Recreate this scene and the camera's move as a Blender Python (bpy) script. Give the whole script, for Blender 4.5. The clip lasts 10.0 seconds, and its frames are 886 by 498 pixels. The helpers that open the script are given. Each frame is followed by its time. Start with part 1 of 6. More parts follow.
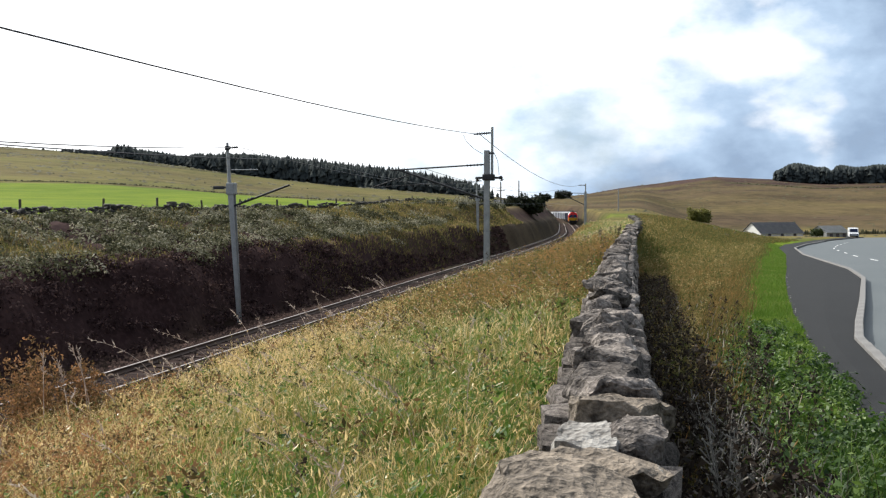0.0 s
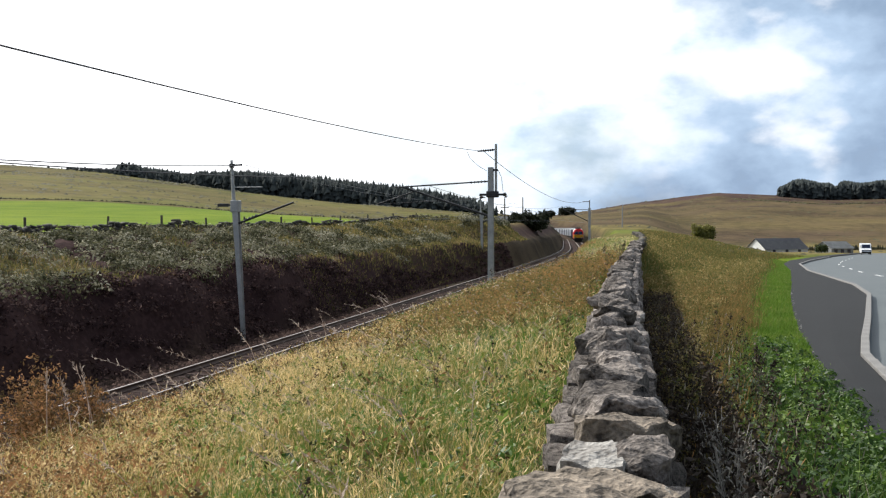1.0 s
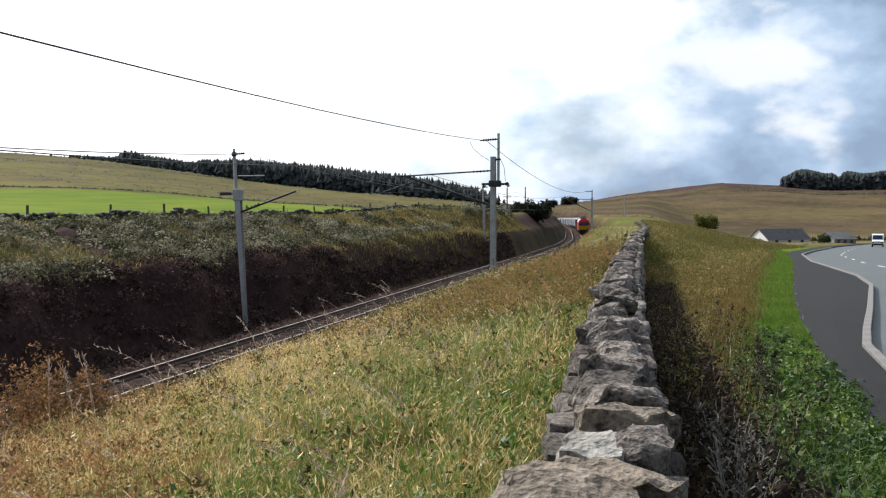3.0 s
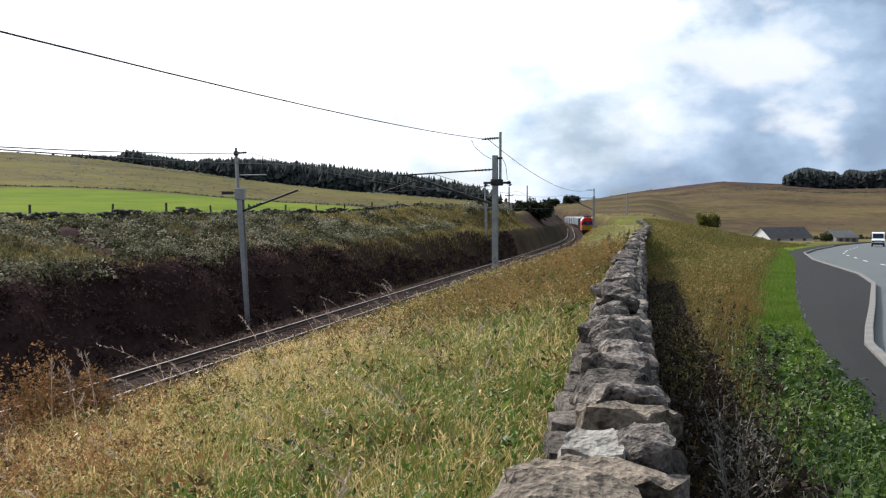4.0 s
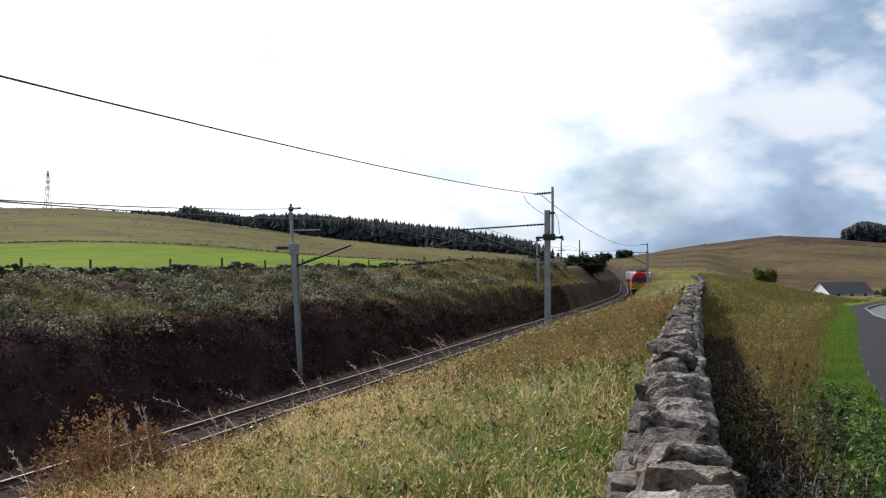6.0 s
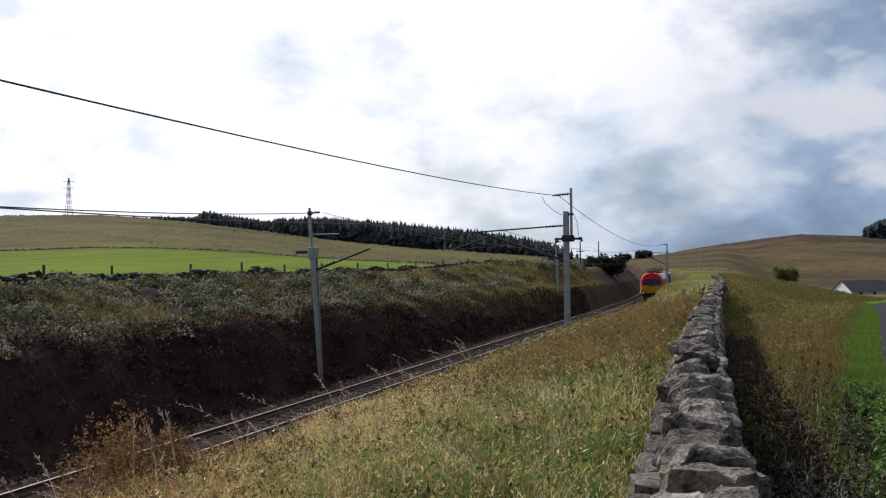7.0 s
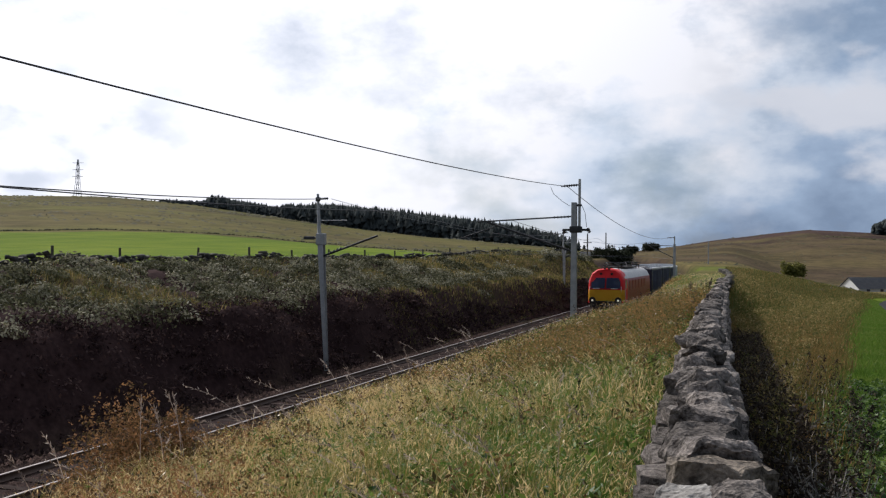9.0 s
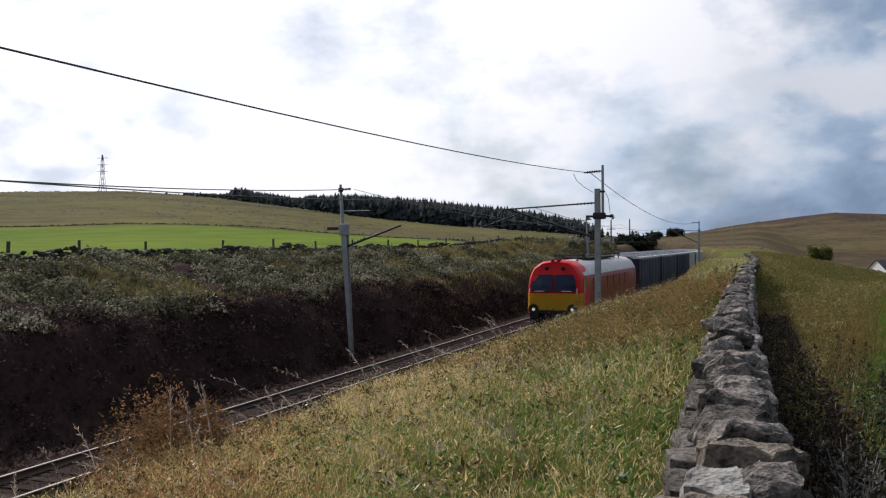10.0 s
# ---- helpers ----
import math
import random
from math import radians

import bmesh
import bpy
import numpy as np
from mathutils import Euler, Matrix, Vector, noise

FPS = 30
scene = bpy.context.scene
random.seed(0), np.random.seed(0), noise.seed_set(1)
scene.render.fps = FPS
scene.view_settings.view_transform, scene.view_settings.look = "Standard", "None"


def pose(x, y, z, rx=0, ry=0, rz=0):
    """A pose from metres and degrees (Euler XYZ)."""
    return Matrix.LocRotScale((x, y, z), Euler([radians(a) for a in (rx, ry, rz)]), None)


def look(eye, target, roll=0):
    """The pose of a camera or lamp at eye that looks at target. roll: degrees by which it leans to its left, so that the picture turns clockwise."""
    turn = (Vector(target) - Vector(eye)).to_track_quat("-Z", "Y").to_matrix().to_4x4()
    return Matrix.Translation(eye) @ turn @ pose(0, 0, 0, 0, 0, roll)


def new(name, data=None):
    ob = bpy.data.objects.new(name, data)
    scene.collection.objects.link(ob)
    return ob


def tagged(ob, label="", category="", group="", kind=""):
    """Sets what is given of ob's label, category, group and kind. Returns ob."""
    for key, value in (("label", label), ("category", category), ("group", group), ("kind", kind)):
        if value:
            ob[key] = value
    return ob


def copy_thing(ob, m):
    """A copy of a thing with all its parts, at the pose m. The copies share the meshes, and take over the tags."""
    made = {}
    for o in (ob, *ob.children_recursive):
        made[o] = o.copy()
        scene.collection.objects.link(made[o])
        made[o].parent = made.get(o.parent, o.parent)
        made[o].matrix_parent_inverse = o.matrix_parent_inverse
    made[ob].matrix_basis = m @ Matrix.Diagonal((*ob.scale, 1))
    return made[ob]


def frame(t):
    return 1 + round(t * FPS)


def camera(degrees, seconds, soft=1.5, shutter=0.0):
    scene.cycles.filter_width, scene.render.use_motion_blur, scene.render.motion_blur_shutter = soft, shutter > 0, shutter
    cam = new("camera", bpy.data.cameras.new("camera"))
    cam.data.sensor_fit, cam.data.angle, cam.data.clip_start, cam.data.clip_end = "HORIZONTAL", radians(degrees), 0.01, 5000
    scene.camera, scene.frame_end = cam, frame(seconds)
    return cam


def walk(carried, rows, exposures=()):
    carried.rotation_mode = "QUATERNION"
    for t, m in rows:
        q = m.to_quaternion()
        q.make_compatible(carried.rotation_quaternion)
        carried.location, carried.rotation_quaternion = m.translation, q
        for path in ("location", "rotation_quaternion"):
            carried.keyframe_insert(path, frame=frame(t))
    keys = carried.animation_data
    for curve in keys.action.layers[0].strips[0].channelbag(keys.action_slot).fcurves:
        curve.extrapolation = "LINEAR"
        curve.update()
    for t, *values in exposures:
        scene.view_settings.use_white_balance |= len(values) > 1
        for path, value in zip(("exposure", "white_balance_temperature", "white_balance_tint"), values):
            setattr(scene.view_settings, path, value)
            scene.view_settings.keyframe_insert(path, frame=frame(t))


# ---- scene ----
PATH = [
    (0.0, 0.000, 0.000, 4.820, 0.00, -2.56, 0.00),
    (0.5, 0.006, 0.013, 4.827, -0.26, -1.78, 0.33),
    (1.0, -0.000, 0.018, 4.825, 0.24, -1.56, 0.15),
    (1.5, 0.012, 0.019, 4.824, -0.31, -1.73, -0.28),
    (2.0, 0.014, 0.018, 4.824, 0.12, -1.71, 0.11),
    (2.5, 0.007, 0.018, 4.826, 0.32, -2.04, 0.02),
    (4.0, 0.008, 0.008, 4.827, 0.50, -2.27, 0.03),
    (4.5, 0.015, 0.008, 4.825, 0.90, -2.29, 0.40),
    (5.0, 0.010, 0.005, 4.829, 1.15, -2.33, 0.54),
    (5.5, 0.007, -0.004, 4.840, 1.51, -0.11, 0.75),
    (5.7, -0.002, 0.005, 4.835, 2.75, 1.00, 0.12),
    (6.8, -0.021, -0.001, 4.834, 4.57, 0.96, 0.45),
    (7.0, -0.022, -0.012, 4.840, 4.70, 1.14, 0.64),
    (7.5, -0.028, -0.015, 4.846, 4.34, 1.05, 0.09),
    (8.0, -0.037, -0.015, 4.841, 5.01, 1.08, -0.45),
    (8.5, -0.041, -0.017, 4.840, 5.17, 0.63, -0.31),
    (9.0, -0.040, -0.019, 4.837, 5.10, 0.46, -0.50),
    (9.5, -0.038, -0.020, 4.836, 5.27, 0.27, -0.23),
    (10.0, -0.051, -0.022, 4.827, 6.48, -0.20, 0.40),
]
cam = camera(49.52, 10.0, soft=1.25)
walk(cam, [(t, pose(x, y, z, 90 + p, r, w)) for t, x, y, z, w, p, r in PATH],
     exposures=[(0.0, 0.06, 6350, 10), (2.5, -0.04, 6300, 11), (4.5, -0.12, 6250, 11), (5.5, -0.10, 6250, 11), (6.8, -0.62, 6150, 13), (10.0, -0.68, 6150, 14)])

# ---- sky and sun ----
SUN_AZ, SUN_EL = -46.0, 42.0            # degrees: azimuth from straight ahead, to the right positive
SUN_DIR = Vector((math.sin(radians(SUN_AZ)) * math.cos(radians(SUN_EL)),
                  math.cos(radians(SUN_AZ)) * math.cos(radians(SUN_EL)), math.sin(radians(SUN_EL))))

# where the cloud sheet is thinnest and brightest
THIN_DIR = Vector((math.sin(radians(-36)) * math.cos(radians(41)), math.cos(radians(-36)) * math.cos(radians(41)), math.sin(radians(41))))


def sky_world():
    world = bpy.data.worlds.new("sky")
    scene.world = world
    world.use_nodes = True
    nt = world.node_tree
    nt.nodes.clear()
    N, L = nt.nodes.new, nt.links.new
    out, bg = N("ShaderNodeOutputWorld"), N("ShaderNodeBackground")
    sky = N("ShaderNodeTexSky")
    sky.sky_type, sky.sun_disc = "NISHITA", False
    sky.sun_elevation, sky.sun_rotation = radians(SUN_EL), radians(SUN_AZ)
    coord = N("ShaderNodeTexCoord")
    dim = N("ShaderNodeVectorMath"); dim.operation = "SCALE"; dim.inputs["Scale"].default_value = 0.10
    L(sky.outputs[0], dim.inputs[0])
    # nearness to the sun brightens the cloud sheet
    dot = N("ShaderNodeVectorMath"); dot.operation = "DOT_PRODUCT"; dot.inputs[1].default_value = THIN_DIR
    L(coord.outputs["Generated"], dot.inputs[0])
    stretch = N("ShaderNodeMapping"); stretch.inputs["Scale"].default_value = (1.0, 1.0, 1.7)
    L(coord.outputs["Generated"], stretch.inputs[0])
    big = N("ShaderNodeTexNoise"); big.inputs["Scale"].default_value = 3.4; big.inputs["Detail"].default_value = 7
    big.inputs["Roughness"].default_value = 0.58
    fine = N("ShaderNodeTexNoise"); fine.inputs["Scale"].default_value = 8.0; fine.inputs["Detail"].default_value = 6
    fine.inputs["Roughness"].default_value = 0.5
    L(stretch.outputs[0], big.inputs[0]); L(stretch.outputs[0], fine.inputs[0])
    add = N("ShaderNodeMath"); add.operation = "MULTIPLY_ADD"
    add.inputs[1].default_value = 0.9
    L(big.outputs["Fac"], add.inputs[0]); L(dot.outputs["Value"], add.inputs[2])
    add2 = N("ShaderNodeMath"); add2.operation = "MULTIPLY_ADD"; add2.inputs[1].default_value = 0.80
    L(fine.outputs["Fac"], add2.inputs[0]); L(add.outputs[0], add2.inputs[2])
    ramp = N("ShaderNodeValToRGB")
    ramp.color_ramp.elements[0].position, ramp.color_ramp.elements[0].color = 0.30, (0.25, 0.29, 0.35, 1)
    ramp.color_ramp.elements[1].position, ramp.color_ramp.elements[1].color = 0.86, (1.0, 1.0, 1.0, 1)
    for p, c in ((0.50, (0.27, 0.36, 0.49, 1)), (0.62, (0.42, 0.54, 0.69, 1)), (0.73, (0.74, 0.82, 0.90, 1))):
        ramp.color_ramp.elements.new(p).color = c
    span = N("ShaderNodeMath"); span.operation = "MULTIPLY_ADD"; span.inputs[1].default_value, span.inputs[2].default_value = 0.82, -0.365
    # a grey bank of cloud low down, away from the sun
    sep = N("ShaderNodeSeparateXYZ"); L(coord.outputs["Generated"], sep.inputs[0])
    low = N("ShaderNodeMapRange"); off = N("ShaderNodeMapRange"); both = N("ShaderNodeMath"); both.operation = "MULTIPLY"
    for node, vals in ((low, (0.04, 0.55, 1.0, 0.35)), (off, (0.74, 0.40, 0.0, -0.28))):
        for key, val in zip(("From Min", "From Max", "To Min", "To Max"), vals):
            node.inputs[key].default_value = val
        node.interpolation_type = "SMOOTHSTEP"
    L(sep.outputs["Z"], low.inputs[0]); L(dot.outputs["Value"], off.inputs[0])
    L(low.outputs[0], both.inputs[0]); L(off.outputs[0], both.inputs[1])
    bank = N("ShaderNodeMath"); bank.operation = "ADD"
    L(add2.outputs[0], bank.inputs[0]); L(both.outputs[0], bank.inputs[1])
    L(bank.outputs[0], span.inputs[0]); L(span.outputs[0], ramp.inputs[0])
    glow = N("ShaderNodeMapRange")
    for k, v in (("From Min", 0.58), ("From Max", 0.92), ("To Min", 1.25), ("To Max", 2.2)):
        glow.inputs[k].default_value = v
    L(dot.outputs["Value"], glow.inputs[0])
    cloud = N("ShaderNodeVectorMath"); cloud.operation = "SCALE"
    L(ramp.outputs[0], cloud.inputs[0]); L(glow.outputs[0], cloud.inputs["Scale"])
    gaps = N("ShaderNodeMapRange")
    for k, v in (("From Min", 0.36), ("From Max", 0.50), ("To Min", 0.45), ("To Max", 1.0)):
        gaps.inputs[k].default_value = v
    L(big.outputs["Fac"], gaps.inputs[0])
    mix = N("ShaderNodeMix"); mix.data_type = "RGBA"
    L(gaps.outputs[0], mix.inputs["Factor"]); L(dim.outputs[0], mix.inputs["A"]); L(cloud.outputs[0], mix.inputs["B"])
    # heaped white cumulus over the moor and pale grey rags low down towards the sun
    heap = N("ShaderNodeTexNoise"); heap.inputs["Scale"].default_value = 9.0; heap.inputs["Detail"].default_value = 7
    heap.inputs["Roughness"].default_value = 0.47
    L(stretch.outputs[0], heap.inputs[0])

    def spot(az, el, inner, outer):
        d = Vector((math.sin(radians(az)) * math.cos(radians(el)), math.cos(radians(az)) * math.cos(radians(el)), math.sin(radians(el))))
        at = N("ShaderNodeVectorMath"); at.operation = "DOT_PRODUCT"; at.inputs[1].default_value = d
        L(coord.outputs["Generated"], at.inputs[0])
        m = N("ShaderNodeMapRange"); m.interpolation_type = "SMOOTHSTEP"
        for key, val in zip(("From Min", "From Max", "To Min", "To Max"), (math.cos(radians(outer)), math.cos(radians(inner)), 0.0, 1.0)):
            m.inputs[key].default_value = val
        L(at.outputs["Value"], m.inputs[0])
        return m.outputs[0]

    def layer(col, mask, lo, hi, tone, strength):
        m = N("ShaderNodeMapRange"); m.interpolation_type = "SMOOTHSTEP"
        for key, val in zip(("From Min", "From Max", "To Min", "To Max"), (lo, hi, 0.0, strength)):
            m.inputs[key].default_value = val
        L(heap.outputs["Fac"], m.inputs[0])
        f = N("ShaderNodeMath"); f.operation = "MULTIPLY"; L(m.outputs[0], f.inputs[0]); L(mask, f.inputs[1])
        x = N("ShaderNodeMix"); x.data_type = "RGBA"; x.inputs["B"].default_value = (*tone, 1)
        L(f.outputs[0], x.inputs["Factor"]); L(col, x.inputs["A"])
        return x.outputs["Result"]

    sky_col = layer(mix.outputs["Result"], spot(18, 8.5, 4, 10), 0.50, 0.62, (1.05, 1.08, 1.12), 0.9)
    sky_col = layer(sky_col, spot(-27, 4, 4, 10), 0.48, 0.66, (0.78, 0.90, 1.05), 0.65)
    L(sky_col, bg.inputs[0])
    bg.inputs[1].default_value = 1.0
    L(bg.outputs[0], out.inputs[0])


sky_world()
lamp = bpy.data.lights.new("sun", "SUN")
lamp.energy, lamp.angle, lamp.color = 5.0, radians(0.6), (1.0, 0.95, 0.86)
sun = new("sun", lamp)
sun.matrix_world = look(SUN_DIR * 300, (0, 0, 0))


# ---- materials ----
def material(name, a, b, scale=4.0, rough=0.8, metal=0.0, bump=0.2, fine=40.0, island=0.0, obj=0.0, emit=None, spec=0.3, trans=0.0, c=None):
    """Two colours mixed by a coarse and a fine noise; island or obj vary the brightness piece by piece."""
    m = bpy.data.materials.new(name)
    m.use_nodes = True
    nt = m.node_tree
    N, L = nt.nodes.new, nt.links.new
    p = nt.nodes["Principled BSDF"]
    coord = N("ShaderNodeTexCoord")
    n1, n2 = N("ShaderNodeTexNoise"), N("ShaderNodeTexNoise")
    n1.inputs["Scale"].default_value, n1.inputs["Detail"].default_value = scale, 5
    n2.inputs["Scale"].default_value, n2.inputs["Detail"].default_value = fine, 4
    L(coord.outputs["Object"], n1.inputs[0]); L(coord.outputs["Object"], n2.inputs[0])
    s = N("ShaderNodeMath"); s.operation = "MULTIPLY_ADD"; s.inputs[1].default_value = 0.55
    s2 = N("ShaderNodeMath"); s2.operation = "MULTIPLY"; s2.inputs[1].default_value = 0.45
    L(n2.outputs["Fac"], s2.inputs[0]); L(n1.outputs["Fac"], s.inputs[0]); L(s2.outputs[0], s.inputs[2])
    ramp = N("ShaderNodeValToRGB")
    ramp.color_ramp.elements[0].position, ramp.color_ramp.elements[0].color = 0.36, (*a, 1)
    ramp.color_ramp.elements[1].position, ramp.color_ramp.elements[1].color = 0.64, (*b, 1)
    if c:
        ramp.color_ramp.elements.new(0.72).color = (*c, 1)
    L(s.outputs[0], ramp.inputs[0])
    col = ramp.outputs[0]
    if island or obj:
        src = N("ShaderNodeNewGeometry").outputs["Random Per Island"] if island else N("ShaderNodeObjectInfo").outputs["Random"]
        k = island or obj
        mr = N("ShaderNodeMapRange"); mr.inputs["To Min"].default_value, mr.inputs["To Max"].default_value = 1 - k, 1 + k
        L(src, mr.inputs[0])
        v = N("ShaderNodeVectorMath"); v.operation = "SCALE"
        L(col, v.inputs[0]); L(mr.outputs[0], v.inputs["Scale"])
        col = v.outputs[0]
    L(col, p.inputs["Base Color"])
    rr = N("ShaderNodeMapRange"); rr.inputs["To Min"].default_value, rr.inputs["To Max"].default_value = max(0.02, rough - 0.12), min(1, rough + 0.12)
    L(n1.outputs["Fac"], rr.inputs[0]); L(rr.outputs[0], p.inputs["Roughness"])
    p.inputs["Metallic"].default_value = metal
    p.inputs["Specular IOR Level"].default_value = spec
    if bump:
        bp = N("ShaderNodeBump"); bp.inputs["Strength"].default_value = bump; bp.inputs["Distance"].default_value = 0.05
        L(s.outputs[0], bp.inputs["Height"]); L(bp.outputs[0], p.inputs["Normal"])
    if emit:
        p.inputs["Emission Color"].default_value, p.inputs["Emission Strength"].default_value = (*emit[0], 1), emit[1]
    if trans:
        # thin leaf: some of the sun passes through
        tl, mx = N("ShaderNodeBsdfTranslucent"), N("ShaderNodeMixShader")
        L(col, tl.inputs[0]); mx.inputs[0].default_value = trans
        L(p.outputs[0], mx.inputs[1]); L(tl.outputs[0], mx.inputs[2])
        L(mx.outputs[0], nt.nodes["Material Output"].inputs[0])
    return m


def blade_material(name, low, mid, high, trans=0.4, rough=0.6):
    """Thin leaves; the attribute "tint" leads from the first colour to the last, piece by piece."""
    m = material(name, low, mid, 3.0, rough, 0, 0, 20, trans=trans, spec=0.3 if rough < 0.6 else 0.08)
    nt = m.node_tree
    N, L = nt.nodes.new, nt.links.new
    at = N("ShaderNodeAttribute"); at.attribute_name = "tint"
    rnd = N("ShaderNodeNewGeometry")
    add = N("ShaderNodeMath"); add.operation = "MULTIPLY_ADD"; add.inputs[1].default_value = 0.5
    sub = N("ShaderNodeMath"); sub.operation = "SUBTRACT"; sub.inputs[1].default_value = 0.25
    L(rnd.outputs["Random Per Island"], add.inputs[0]); L(at.outputs["Fac"], add.inputs[2]); L(add.outputs[0], sub.inputs[0])
    ramp = N("ShaderNodeValToRGB")
    ramp.color_ramp.elements[0].position, ramp.color_ramp.elements[0].color = 0.05, (*low, 1)
    ramp.color_ramp.elements[1].position, ramp.color_ramp.elements[1].color = 0.95, (*high, 1)
    ramp.color_ramp.elements.new(0.5).color = (*mid, 1)
    L(sub.outputs[0], ramp.inputs[0])
    p = nt.nodes["Principled BSDF"]
    for node in nt.nodes:
        if node.type == "BSDF_TRANSLUCENT":
            L(ramp.outputs[0], node.inputs[0])
    L(ramp.outputs[0], p.inputs["Base Color"])
    return m


def ground_material():
    """Turf mixed by the attribute "cover": red pasture, green straw, blue bracken and heather, rest soil."""
    m = bpy.data.materials.new("turf")
    m.use_nodes = True
    nt = m.node_tree
    N, L = nt.nodes.new, nt.links.new
    p = nt.nodes["Principled BSDF"]
    coord = N("ShaderNodeTexCoord")
    at = N("ShaderNodeAttribute"); at.attribute_name = "cover"
    sep = N("ShaderNodeSeparateColor"); L(at.outputs["Color"], sep.inputs[0])
    noises = []
    for sc in (0.013, 0.16, 5.0):
        n = N("ShaderNodeTexNoise"); n.inputs["Scale"].default_value, n.inputs["Detail"].default_value = sc, 6
        n.inputs["Roughness"].default_value = 0.62
        L(coord.outputs["Object"], n.inputs[0]); noises.append(n)
    s = N("ShaderNodeMath"); s.operation = "ADD"; L(noises[0].outputs["Fac"], s.inputs[0]); L(noises[1].outputs["Fac"], s.inputs[1])
    s2 = N("ShaderNodeMath"); s2.operation = "MULTIPLY_ADD"; s2.inputs[1].default_value = 0.8
    L(noises[2].outputs["Fac"], s2.inputs[0]); L(s.outputs[0], s2.inputs[2])
    div = N("ShaderNodeMath"); div.operation = "DIVIDE"; div.inputs[1].default_value = 2.8; L(s2.outputs[0], div.inputs[0])

    def two(a, b):
        r = N("ShaderNodeValToRGB")
        r.color_ramp.elements[0].position, r.color_ramp.elements[0].color = 0.44, (*a, 1)
        r.color_ramp.elements[1].position, r.color_ramp.elements[1].color = 0.56, (*b, 1)
        L(div.outputs[0], r.inputs[0])
        return r.outputs[0]
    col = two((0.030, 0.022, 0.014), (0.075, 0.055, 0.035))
    # the last pair's purple-brown also takes in the cutting side's shade
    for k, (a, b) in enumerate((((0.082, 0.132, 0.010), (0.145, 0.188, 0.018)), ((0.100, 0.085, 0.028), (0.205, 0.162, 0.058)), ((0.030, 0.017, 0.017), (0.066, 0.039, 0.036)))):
        mx = N("ShaderNodeMix"); mx.data_type = "RGBA"
        L(sep.outputs[k], mx.inputs["Factor"]); L(col, mx.inputs["A"]); L(two(a, b), mx.inputs["B"])
        col = mx.outputs["Result"]
    L(col, p.inputs["Base Color"])
    p.inputs["Roughness"].default_value, p.inputs["Specular IOR Level"].default_value = 0.95, 0.03
    bp = N("ShaderNodeBump"); bp.inputs["Strength"].default_value, bp.inputs["Distance"].default_value = 0.5, 0.15
    L(div.outputs[0], bp.inputs["Height"]); L(bp.outputs[0], p.inputs["Normal"])
    return m


